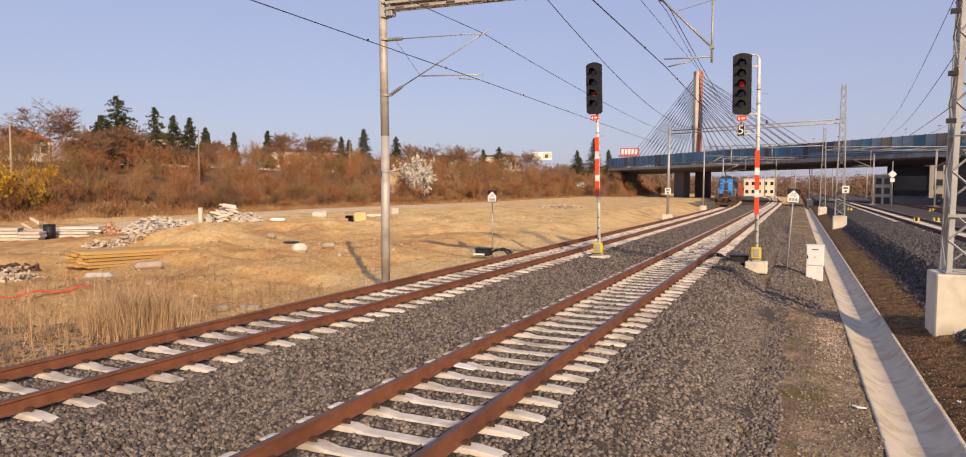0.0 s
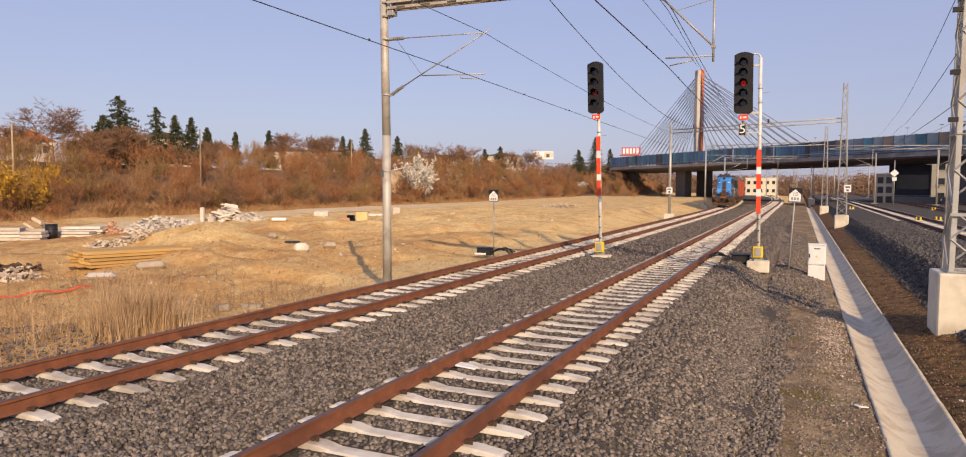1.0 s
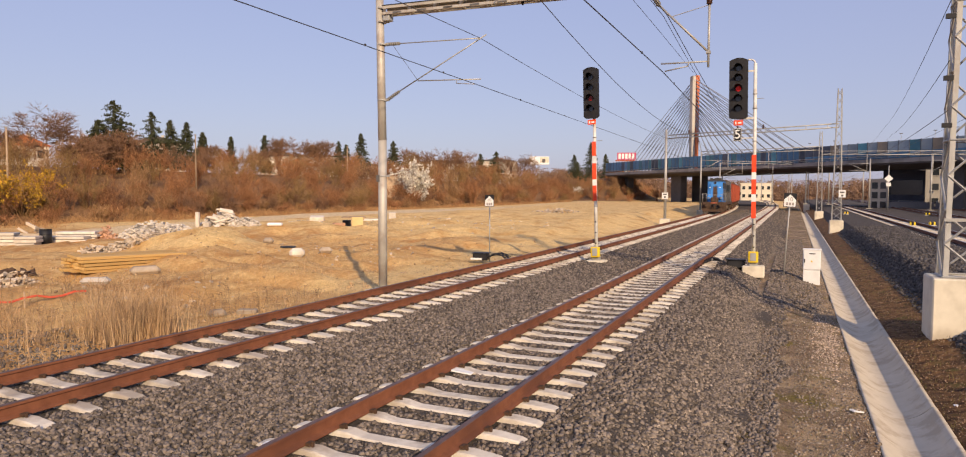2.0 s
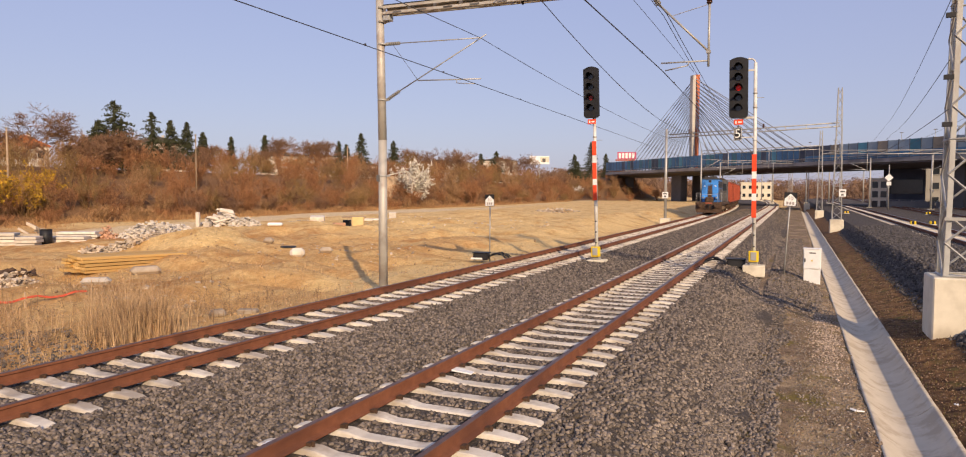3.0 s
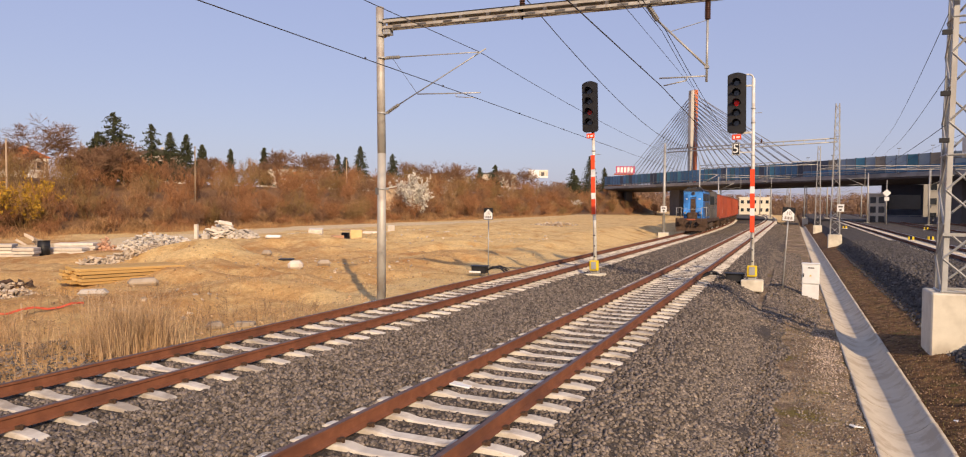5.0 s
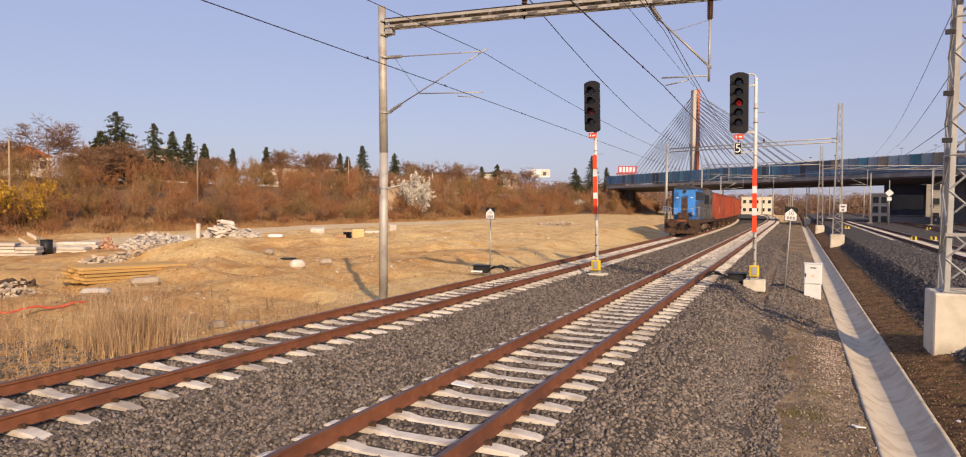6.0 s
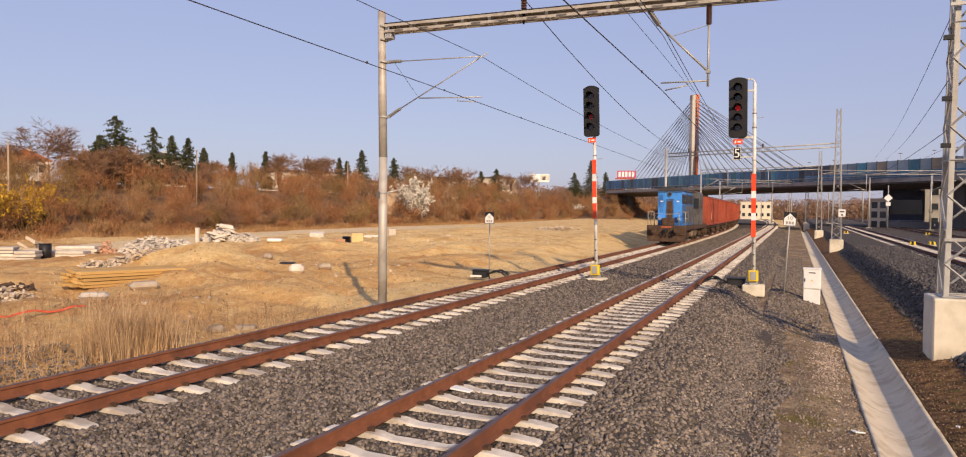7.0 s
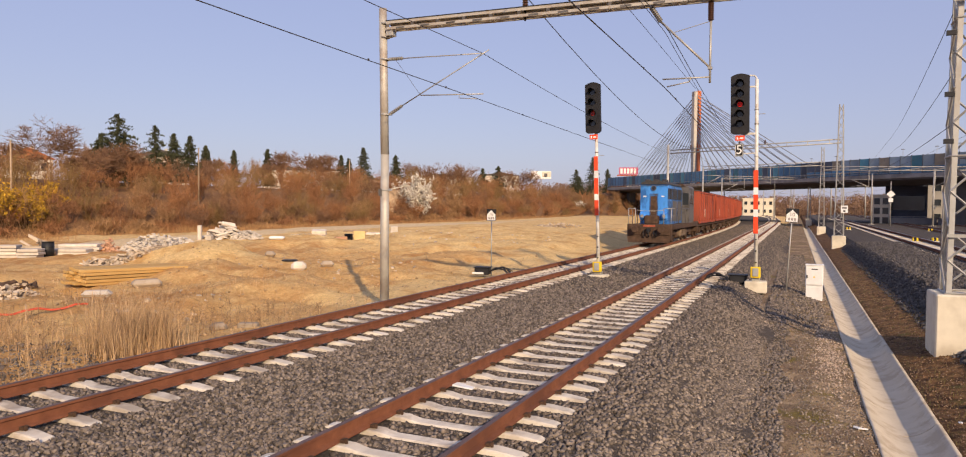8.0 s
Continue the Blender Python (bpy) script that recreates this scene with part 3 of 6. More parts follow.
    part("registration_arm", pipe(bm_new(), [(1.21, 0, 5.68), (3.2, 0, 5.60)], 0.018), GALV, t)
    part("steady_arm", pipe(bm_new(), [(2.45, 0, 5.60), (2.45, 0, 5.53), (3.05, 0, 5.47)], 0.012), GALV, t)
    part("insulator", insulator(bm_new(), (0.16, 0, 6.80), (0.62, 0, 6.79)), PORC, t, "grey ribbed insulator")
    part("insulator", insulator(bm_new(), (0.18, 0, 5.19), (0.60, 0, 5.42)), PORC, t)
    part("stay_wire", rod(bm_new(), (0.35, 0, 6.79), (1.21, 0, 5.68), 0.006, n=4), WIRE, t)
    # drop post and arm over the near track
    x = 9.2
    part("insulator", insulator(bm_new(), (x, 0, zb(x) - 0.17), (x, 0, 6.98), 0.075, 9), BROWNINS, t, "brown ribbed insulator")
    part("drop_post", rod(bm_new(), (x, 0, 6.98), (x, 0, 5.50), 0.028, n=8), GALV, t)
    part("drop_foot", box(bm_new(), x - 0.05, x + 0.05, -0.05, 0.05, 5.82, 5.88), GALV, t)
    part("insulator", insulator(bm_new(), (7.78, 0, zb(7.8) - 0.18), (8.02, 0, 7.08), 0.07, 8), PORC, t)
    part("diagonal_tube", pipe(bm_new(), [(8.02, 0, 7.08), (9.2, 0, 5.86)], 0.03), GALV, t)
    part("stay_wire", rod(bm_new(), (8.30, 0, 6.78), (x, 0, 6.98), 0.010, n=5), GALV, t)
    part("registration_arm", pipe(bm_new(), [(9.2, 0, 5.64), (8.08, 0, 5.66)], 0.02), GALV, t)
    part("steady_arm", pipe(bm_new(), [(8.75, 0, 5.64), (8.72, 0, 5.56), (8.18, 0, 5.47)], 0.016), GALV, t)
    part("insulator", insulator(bm_new(), (4.42, 0, zb(4.4) + 0.12), (4.42, 0, 8.16), 0.085, 5), BROWNINS, t)
    part("insulator_pin", rod(bm_new(), (4.42, 0, zb(4.4) - 0.22), (4.42, 0, zb(4.4) + 0.12), 0.03, n=6), BLACK, t)
    return t


portal()


def sag_wire(name, pts, label, r=0.009, clips=()):
    """A wire through the given points with a slack span between each two: (x, y, z, sag)."""
    bm, rings = bm_new(), []
    for (x0, y0, z0, s), (x1, y1, z1, _) in zip(pts, pts[1:]):
        k = 12
        line = []
        for i in range(k + 1):
            u = i / k
            line.append(Vector((x0 + (x1 - x0) * u, y0 + (y1 - y0) * u, z0 + (z1 - z0) * u - 4 * s * u * (1 - u))))
        for p in line[1 if rings else 0:]:
            rings.append([bm.verts.new(p + Vector((r * math.cos(1.2566 * i), 0, r * math.sin(1.2566 * i)))) for i in range(5)])
    for a, b in zip(rings, rings[1:]):
        for i in range(5):
            bm.faces.new((a[i], a[(i + 1) % 5], b[(i + 1) % 5], b[i])).smooth = True
    ob = tagged(part(name, bm, WIRE), label, "overhead wire", "overhead wires")
    for y, x, z in clips:
        part("clip", box(bm_new(), x - 0.012, x + 0.012, y - 0.02, y + 0.02, z - 0.012, z + 0.035), WIRE, ob)
    return ob


sag_wire("contact_wire", ((-7.7, -45, 5.45, 0), (-8.1, 17.5, 5.46, 0), (-8.9, 67, 5.5, 0), (-9.2, 104, 5.5, 0), (-13, 190, 5.5, 0)), "thin dark contact wire over the far track", 0.010,
         ((12, -8.06, 5.46), (15.5, -8.09, 5.46), (21, -8.15, 5.46), (26, -8.24, 5.47)))
sag_wire("messenger_wire", ((-7.9, -45, 6.75, 0.35), (-8.0, 17.5, 6.72, 0.42), (-8.9, 67, 6.9, 0.1), (-9.2, 104, 6.9, 0.2), (-13, 190, 6.9, 0)), "thin dark messenger wire over the far track")
sag_wire("contact_wire", ((-3.1, -45, 5.45, 0), (-3.04, 17.5, 5.46, 0), (-4.1, 67, 5.5, 0), (-4.3, 104, 5.5, 0), (-7, 190, 5.5, 0)), "dark contact wire over the near track", 0.011,
         ((15.0, -3.05, 5.46), (19.5, -3.08, 5.46), (23, -3.15, 5.46)))
sag_wire("messenger_wire", ((-2.9, -45, 6.9, 0.3), (-2.95, 17.5, 6.82, 0.35), (-4.1, 67, 6.95, 0.3), (-4.3, 104, 6.9, 0.3), (-7, 190, 6.9, 0)), "dark messenger wire over the near track", 0.010)
sag_wire("messenger_wire", ((-2.99, -45, 6.9, 0.3), (-3.05, 17.5, 6.82, 0.42), (-4.2, 67, 6.95, 0.3)), "second slack messenger wire over the near track", 0.008)
sag_wire("tie_wire", ((-3.12, 11.5, 6.42, 0), (-3.2, 17.5, 6.54, 0.0), (-3.35, 25.5, 6.72, 0)), "thin tie wire beside the messenger wire", 0.006)
sag_wire("feeder_wire", ((-6.5, -45, 8.2, 0.6), (-6.75, 17.5, 8.15, 1.05), (-8.9, 67, 8.15, 0.5), (-10, 104, 8.2, 0)), "dark feeder wire on brown insulators", 0.014)
for z0, x1, z1 in ((6.6, 6.4, 8.0), (5.3, 6.6, 7.0), (4.25, 4.9, 5.3)):
    sag_wire("yard_wire", ((2.92, 17.5, z0, 0.25), (x1, 60, z1, 0.2), (x1 + 3, 140, z1, 0)), "thin dark wire from the lattice mast over the yard", 0.008)


for k, (x0, x1) in enumerate(((8.2, 9.3), (13.5, 15.5), (18.5, 21.5))):
    sag_wire("contact_wire", ((x0, 25, 5.6, 0), (0.5 * (x0 + x1), 95, 5.6, 0), (x1, 200, 5.6, 0)), "thin dark contact wire over the yard tracks", 0.010)
    sag_wire("messenger_wire", ((x0, 25, 7.0, 0.5), (0.5 * (x0 + x1), 95, 7.0, 0.6), (x1, 200, 7.0, 0)), "thin dark messenger wire over the yard tracks", 0.010)


def lattice_mast(x, y, z0, height, w0, w1, label, foot, panels=14, leg=0.05, brace=0.018):
    t = thing("lattice_mast", pose(x, y, z0), label, "lattice mast", "lattice masts")
    fw, fh = foot
    if fh:
        bm = box(bm_new(), -fw / 2, fw / 2, -fw / 2, fw / 2, -0.9, fh, 0.03)
        part("foundation", bm, PALE, t, "pale cast concrete block")
    corners = ((-1, -1), (1, -1), (1, 1), (-1, 1))

    def at(c, z):
        w = w0 + (w1 - w0) * z / height
        return Vector((c[0] * w / 2, c[1] * w / 2, fh + z))
    for c in corners:
        bm = bm_new()
        for dx, dy in ((0, 1), (1, 0)):
            lo, hi = at(c, 0), at(c, height)
            v = []
            for p in (lo, hi):
                for s, u in ((0, 0), (1, 0), (1, 1), (0, 1)):
                    ax = -c[0] * leg * 2 * s if dx else -c[0] * 0.012 * u
                    ay = -c[1] * leg * 2 * s if dy else -c[1] * 0.012 * u
                    v.append(bm.verts.new(p + Vector((ax, ay, 0))))
            for q in ((0, 1, 2, 3), (7, 6, 5, 4), (0, 4, 5, 1), (1, 5, 6, 2), (2, 6, 7, 3), (3, 7, 4, 0)):
                bm.faces.new([v[i] for i in q])
        bmesh.ops.recalc_face_normals(bm, faces=bm.faces)
        part("leg", bm, GALV, t)
    for k in range(4):
        a, b = corners[k], corners[(k + 1) % 4]
        for i in range(panels):
            z0_, z1_ = height * i / panels, height * (i + 1) / panels
            p, q = (a, b) if i % 2 else (b, a)
            part("brace", rod(bm_new(), at(p, z0_), at(q, z1_), brace, n=4), GALV, t)
            if i % 4 == 0:
                part("strut", rod(bm_new(), at(a, z0_ + 0.02), at(b, z0_ + 0.02), brace, n=4), GALV, t)
    return t


m = lattice_mast(3.35, 17.95, -0.41, 12.5, 0.82, 0.42, "tall grey lattice mast on a pale concrete block", (1.22, 1.08), 17, 0.055, 0.024)
for z in (4.3, 5.3, 6.6):
    part("wire_clamp", box(bm_new(), -0.52, -0.34, -0.42, -0.34, z, z + 0.10), BLACK, m)
for z in (2.3, 7.3, 8.9):
    part("cross_bar", box(bm_new(), -0.42, 0.55, -0.46, -0.40, z, z + 0.07), GALV, m)
part("equipment_box", box(bm_new(), -0.02, 0.42, -0.38, 0.1, 4.0, 4.45, 0.02), WHITE, m, "white equipment box")
lattice_mast(3.1, 62.3, -0.1, 10.5, 0.75, 0.32, "slender grey lattice mast of a far portal", (1.0, 0.46), 16, 0.035, 0.018)
lattice_mast(2.85, 97, -0.2, 10.0, 0.7, 0.32, "slender grey lattice mast beyond the signals", (1.0, 0.5), 14, 0.035, 0.018)
lattice_mast(2.2, 152, -0.3, 10.0, 0.7, 0.32, "slender grey lattice mast near the bridge", (1.1, 0.7), 12, 0.04, 0.022)
lattice_mast(-1.5, 205, -0.3, 10.0, 0.7, 0.32, "slender grey lattice mast beyond the bridge", (1.1, 0.7), 12, 0.04, 0.022)
lattice_mast(-6.5, 235, -0.3, 10.0, 0.7, 0.32, "slender grey lattice mast beyond the bridge", (1.1, 0.7), 12, 0.04, 0.022)


def pole(x, y, z0, h, label, r=0.12, arm=0.0, plate=False, arm_z=0.0):
    t = thing("catenary_pole", pose(x, y, z0), label, "catenary pole", "catenary poles")
    part("mast", rod(bm_new(), (0, 0, -0.3), (0, 0, h), r, r * 0.8, 12), GALV, t)
    part("footing", box(bm_new(), -0.45, 0.45, -0.45, 0.45, -0.6, 0.12, 0.03), PALE, t)
    if arm:
        bm = bm_new()
        pipe(bm, [(0, 0, arm_z), (arm, 0, arm_z - 0.05)], 0.04)
        pipe(bm, [(0, 0, arm_z - 1.5), (arm * 1.02, 0, arm_z)], 0.045)
        pipe(bm, [(arm * 0.4, 0, arm_z - 1.1), (arm * 1.05, 0, arm_z - 1.15)], 0.035)
        part("cantilever", bm, GALV, t)
    if plate:
        part("plate", box(bm_new(), -0.28, 0.28, -0.2, -0.16, 2.05, 2.65, 0.01), WHITE, t, "white plate with worn dark marks")
        bm = bm_new()
        box(bm, -0.18, 0.18, -0.21, -0.201, 2.42, 2.54)
        box(bm, -0.09, 0.09, -0.21, -0.201, 2.14, 2.30)
        part("worn_lettering", bm, GREY, t)
    return t


pole(-11.42, 68.2, -0.1, 8.7, "grey portal pole with a white plate beside the far track", 0.14, plate=True)
pole(-12.3, 103, 0, 8.4, "grey catenary pole with a bracket arm", 0.12, arm=2.6, arm_z=7.2)
pole(-13.2, 140, 0, 8.4, "grey catenary pole near the bridge", 0.13, arm=2.8, arm_z=7.2)
pole(-15.5, 170, 0, 8.4, "grey catenary pole under the bridge", 0.14, arm=2.8, arm_z=7.2)
beam = thing("portal_beam", pose(-11.2, 68.2, 0), "thin double tube beam across the tracks", "portal beam")
for dz in (7.75, 8.05):
    part("chord", pipe(bm_new(), [(0, 0, dz), (14.3, -5.9, dz + 0.05)], 0.055), GALV, beam)
for k in range(9):
    u = (k + 0.5) / 9
    part("strut", rod(bm_new(), (14.3 * u, -5.9 * u, 7.75), (14.3 * u, -5.9 * u, 8.05), 0.03, n=5), GALV, beam)
for u in (0.14, 0.45, 0.60):
    part("insulator", insulator(bm_new(), (14.3 * u, -5.9 * u, 8.1), (14.3 * u, -5.9 * u, 8.45), 0.09, 4), BROWNINS, beam)


def far_beam(x0, y0, x1, y1, z, label):
    """A slender truss beam between two masts, with drop arms for the wires."""
    t = thing("portal_beam", pose(x0, y0, 0), label, "portal beam", "portal beams")
    dx, dy = x1 - x0, y1 - y0
    for dz in (0.0, 0.45):
        part("chord", pipe(bm_new(), [(0, 0, z + dz), (dx, dy, z + dz)], 0.05), GALV, t)
    for k in range(7):
        u, w = k / 7, (k + 1) / 7
        part("strut", rod(bm_new(), (dx * u, dy * u, z), (dx * w, dy * w, z + 0.45), 0.03, n=4), GALV, t)
    for u in (0.25, 0.6):
        part("drop_post", rod(bm_new(), (dx * u, dy * u, z), (dx * u, dy * u, z - 2.2), 0.045, n=6), GALV, t)
        part("steady_arm", pipe(bm_new(), [(dx * u, dy * u, z - 2.0), (dx * u - 1.3, dy * u, z - 1.9)], 0.03), GALV, t)


far_beam(-12.3, 103, 2.75, 97, 8.0, "slender grey beam over the tracks before the bridge")
far_beam(-13.2, 140, 2.1, 152, 8.3, "slender grey beam over the tracks near the bridge")
far_beam(2.85, 97, 24.0, 104, 7.4, "long grey beam over the yard tracks")


# ---- signals ----
RED_ON = glow("red_signal_glow", (0.55, 0.01, 0.008), 0.16)
RED_DIM = mat("red_lens", (0.22, 0.012, 0.01), (0.30, 0.02, 0.014), 8, 0.2, 0, 20)
LENS = mat("dark_lens", (0.01, 0.012, 0.02), (0.02, 0.022, 0.035), 8, 0.15, 0, 20, spec=0.6)
HOOD = mat("signal_black", (0.011, 0.011, 0.013), (0.022, 0.022, 0.025), 5, 0.55, 0.1, 60)
GREYPAINT = mat("white_mast_paint", (0.62, 0.61, 0.58), (0.74, 0.73, 0.70), 4, 0.5, 0.1, 60, c3=(0.52, 0.48, 0.42), s3=2.5)


def text_mesh(body, size, material, parent, m, label=""):
    cu = bpy.data.curves.new("lettering", "FONT")
    cu.body, cu.size, cu.align_x, cu.align_y, cu.extrude = body, size, "CENTER", "CENTER", 0.002
    tmp = bpy.data.objects.new("lettering", cu)
    me = bpy.data.meshes.new_from_object(tmp)
    bpy.data.objects.remove(tmp)
    me.materials.clear()
    me.materials.append(material)
    ob = new("lettering", me)
    ob.parent, ob.matrix_basis = parent, m
    if label:
        ob["label"] = label
    return ob


def signal(x, y, z0, label, lamps, lit, head, offset, stripes, top, number="", lean=0.0):
    t = thing("railway_signal", pose(x, y, z0, 0, lean, 0), label, "railway signal", "signals")
    h0, h1, w = head
    part("mast", rod(bm_new(), (0, 0, 0.05), (0, 0, top), 0.068, 0.060, 14), GREYPAINT, t, "white tube mast with dark step bolts")
    for k in range(8):
        z = 0.75 + k * 0.42
        if z < 1.6:
            part("step_bolt", rod(bm_new(), (-0.01, -0.09, z), (0.01, -0.05, z), 0.028, n=6), BLACK, t)
    part("footing", box(bm_new(), -0.38, 0.38, -0.3, 0.3, -0.35, 0.07, 0.03), PALE, t, "worn white concrete footing")
    part("junction_box", box(bm_new(), -0.17, 0.17, -0.26, -0.06, 0.20, 0.60, 0.02), YELLOW, t, "yellow steel junction box")
    part("box_cover", box(bm_new(), -0.10, 0.10, -0.285, -0.262, 0.26, 0.56, 0.008), GALV, t)
    part("mast_shoe", box(bm_new(), -0.14, 0.14, -0.14, 0.14, 0.05, 0.22, 0.015), GALV, t)
    z = stripes[0]
    for k, zz in enumerate(stripes[1:]):
        part("warning_band", box(bm_new(), -0.09, 0.07, -0.105, -0.085, zz, z, 0.002), WHITE if k % 2 else RED, t, "white band" if k % 2 else "red band")
        z = zz
    yb = -0.16
    bm = bm_new()
    out = []
    for i in range(13):
        u = i / 12
        out.append((offset - w / 2 + w * u, h1 - 0.10 * (2 * u - 1) ** 2))
    out += [(offset + w / 2, h0 + 0.07), (offset + w / 2 - 0.08, h0), (offset - w / 2 + 0.08, h0), (offset - w / 2, h0 + 0.07)]
    prism(bm, out, yb - 0.10, yb + 0.05)
    head_ob = part("signal_head", bm, HOOD, t, "black curved backboard")
    part("lamp_case", box(bm_new(), offset - 0.2, offset + 0.2, yb + 0.05, yb + 0.28, h0 + 0.1, h1 - 0.15, 0.03), HOOD, t)
    gap = (h1 - h0 - 0.36) / lamps
    for k in range(lamps):
        cz = h1 - 0.20 - gap * (k + 0.5)
        lens = RED_ON if (k == lit and lamps == 5) else RED_DIM if k == lit else LENS
        part("lens", rod(bm_new(), (offset, yb - 0.103, cz), (offset, yb - 0.125, cz - 0.0), 0.095, n=18), lens, head_ob, "red lens" if k == lit else "dark lens")
        bm = bm_new()
        n = 12
        ring = []
        for i in range(n + 1):
            a = math.radians(-8 + 196 * i / n)
            ring.append([Vector((offset + r * math.cos(a), yv, cz + r * math.sin(a))) for r, yv in ((0.15, yb - 0.10), (0.150, yb - 0.10 - 0.34 * (0.25 + 0.75 * max(0, math.sin(a)) ** 0.5)), (0.138, yb - 0.10 - 0.34 * (0.25 + 0.75 * max(0, math.sin(a)) ** 0.5)), (0.143, yb - 0.10))])
        vs = [[bm.verts.new(p) for p in r] for r in ring]
        for i in range(n):
            for j in range(4):
                bm.faces.new((vs[i][j], vs[i][(j + 1) % 4], vs[i + 1][(j + 1) % 4], vs[i + 1][j]))
        bmesh.ops.recalc_face_normals(bm, faces=bm.faces)
        part("visor", bm, HOOD, head_ob)
    plate = part("name_plate", box(bm_new(), offset - 0.16, offset + 0.16, yb - 0.04, yb - 0.02, h0 - 0.24, h0 - 0.05, 0.004), RED, t, "small red plate with white marks")
    bm = bm_new()
    box(bm, offset - 0.11, offset - 0.06, yb - 0.046, yb - 0.0405, h0 - 0.20, h0 - 0.10)
    box(bm, offset - 0.01, offset + 0.11, yb - 0.046, yb - 0.0405, h0 - 0.18, h0 - 0.12)
    part("worn_lettering", bm, WHITE, plate)
    for lo, hi in ((h0 - 0.02, h0 + 0.05), (h1 - 0.5, h1 - 0.44)):
        part("bracket", box(bm_new(), min(offset, 0), max(offset, 0) + 0.02, -0.05, 0.0, lo, hi), GREYPAINT, t)
    if number:
        sign = part("number_sign", box(bm_new(), offset - 0.165, offset + 0.115, yb - 0.02, yb, 4.63, 5.10, 0.004), BLACK, t, "black sign with a white border and 5")
        bm = bm_new()
        for a, b, c, d in ((-0.155, 0.105, 4.64, 4.655), (-0.155, 0.105, 5.075, 5.09), (-0.155, -0.14, 4.655, 5.075), (0.09, 0.105, 4.655, 5.075)):
            box(bm, offset + a, offset + b, yb - 0.025, yb - 0.0205, c, d)
        part("border", bm, WHITE, sign)
        text_mesh(number, 0.46, WHITE, sign, pose(offset - 0.025, yb - 0.024, 4.865, 90, 0, 0))
        part("sign_arm", box(bm_new(), offset + 0.11, 0.0, -0.06, -0.03, 4.72, 4.76), GREYPAINT, t)
        bm = bm_new()
        pts = [Vector((offset + w / 2 - 0.02, -0.05, h1 - 0.06))] + [Vector((-0.16 + 0.16 * math.sin(a), -0.02, h1 - 0.22 + 0.16 * math.cos(a))) for a in (0, 0.4, 0.8, 1.2, 1.57)] + [Vector((0, 0, top - 0.1))]
        part("cable_pipe", pipe(bm, pts, 0.03, 8), GREYPAINT, t)
    for z in (0.38 * top, 0.62 * top, 0.78 * top, 0.85 * top):
        part("clamp", rod(bm_new(), (0, 0, z), (0, 0, z + 0.04), 0.08, n=12), GALV, t)
    part("step_bar", rod(bm_new(), (-0.06, 0.0, top * 0.83), (0.3, 0.0, top * 0.83), 0.012, n=5), GALV, t)
    return t


signal(-7.09, 26.68, -0.25, "four-lamp black signal with one dim red lens on a white mast", 4, 2, (5.64, 7.62, 0.60), -0.06, (4.74, 4.18, 3.89, 3.26, 3.02, 2.42), 5.75, lean=-1.6)
signal(-1.32, 27.09, -0.24, "five-lamp black signal with lit red lens and number sign", 5, 2, (5.44, 7.63, 0.64), -0.555, (4.12, 3.49, 3.23, 2.69, 2.42, 1.81), 7.42, "5", lean=-0.7)


FADED = mat("faded_print", (0.26, 0.23, 0.22), (0.36, 0.32, 0.30), 9, 0.7, 0, 20)


def marker(x, y, z0, label, lean, h):
    t = thing("marker_post", pose(x, y, z0, 0, lean, 0), label, "marker post", "marker posts")
    part("post", rod(bm_new(), (0, 0, -0.3), (0, 0, h), 0.026, n=8), GALV, t)
    p = part("plate", box(bm_new(), -0.22, 0.22, -0.05, -0.035, h - 0.52, h, 0.003), BLACK, t, "square black plate with white house shape")
    bm = bm_new()
    prism(bm, ((-0.20, h - 0.50), (0.20, h - 0.50), (0.20, h - 0.24), (0.0, h - 0.05), (-0.20, h - 0.24)), -0.056, -0.0505)
    part("white_field", bm, WHITE, p)
    text_mesh("10", 0.20, FADED, p, pose(0, -0.059, h - 0.23, 90, 0, 0))
    bm = bm_new()
    for a in (-0.13, -0.03, 0.07):
        box(bm, a, a + 0.07, -0.06, -0.0565, h - 0.45, h - 0.35)
    part("worn_digits", bm, FADED, p)


marker(-12.21, 27.79, -0.35, "black and white marker plate on a thin post", 0, 2.73)
marker(-0.31, 28.18, -0.62, "leaning black and white marker plate on thin post", 3.2, 3.12)


def cable_box(x, y, z, rz):
    t = thing("cable_box", pose(x, y, z, 0, 0, rz), "black rubbish-strewn track side cable box with loose cables", "cable box", "cable boxes")
    part("case", box(bm_new(), -0.32, 0.32, -0.25, 0.25, -0.05, 0.24, 0.03), BLACK, t)
    part("lid", box(bm_new(), -0.36, 0.36, -0.28, 0.28, 0.24, 0.28, 0.015), HOOD, t)
    part("skirt", box(bm_new(), -0.40, 0.10, -0.30, -0.262, -0.02, 0.06, 0.01), WHITE, t, "white lower edge")
    for k in range(6):
        bm = bm_new()
        a = random.uniform(-0.5, 0.5)
        pts = [Vector((0.3 + 0.9 * u, a * u + 0.2 * math.sin(3 * u + k), 0.06 + 0.25 * math.sin(math.pi * u) * random.uniform(0.5, 1))) for u in (0, 0.2, 0.4, 0.6, 0.8, 1.0)]
        part("cable", pipe(bm, pts, 0.022, 6), BLACK, t)


cable_box(-12.35, 27.2, -0.40, 10)
cable_box(-1.95, 27.35, -0.25, 185)


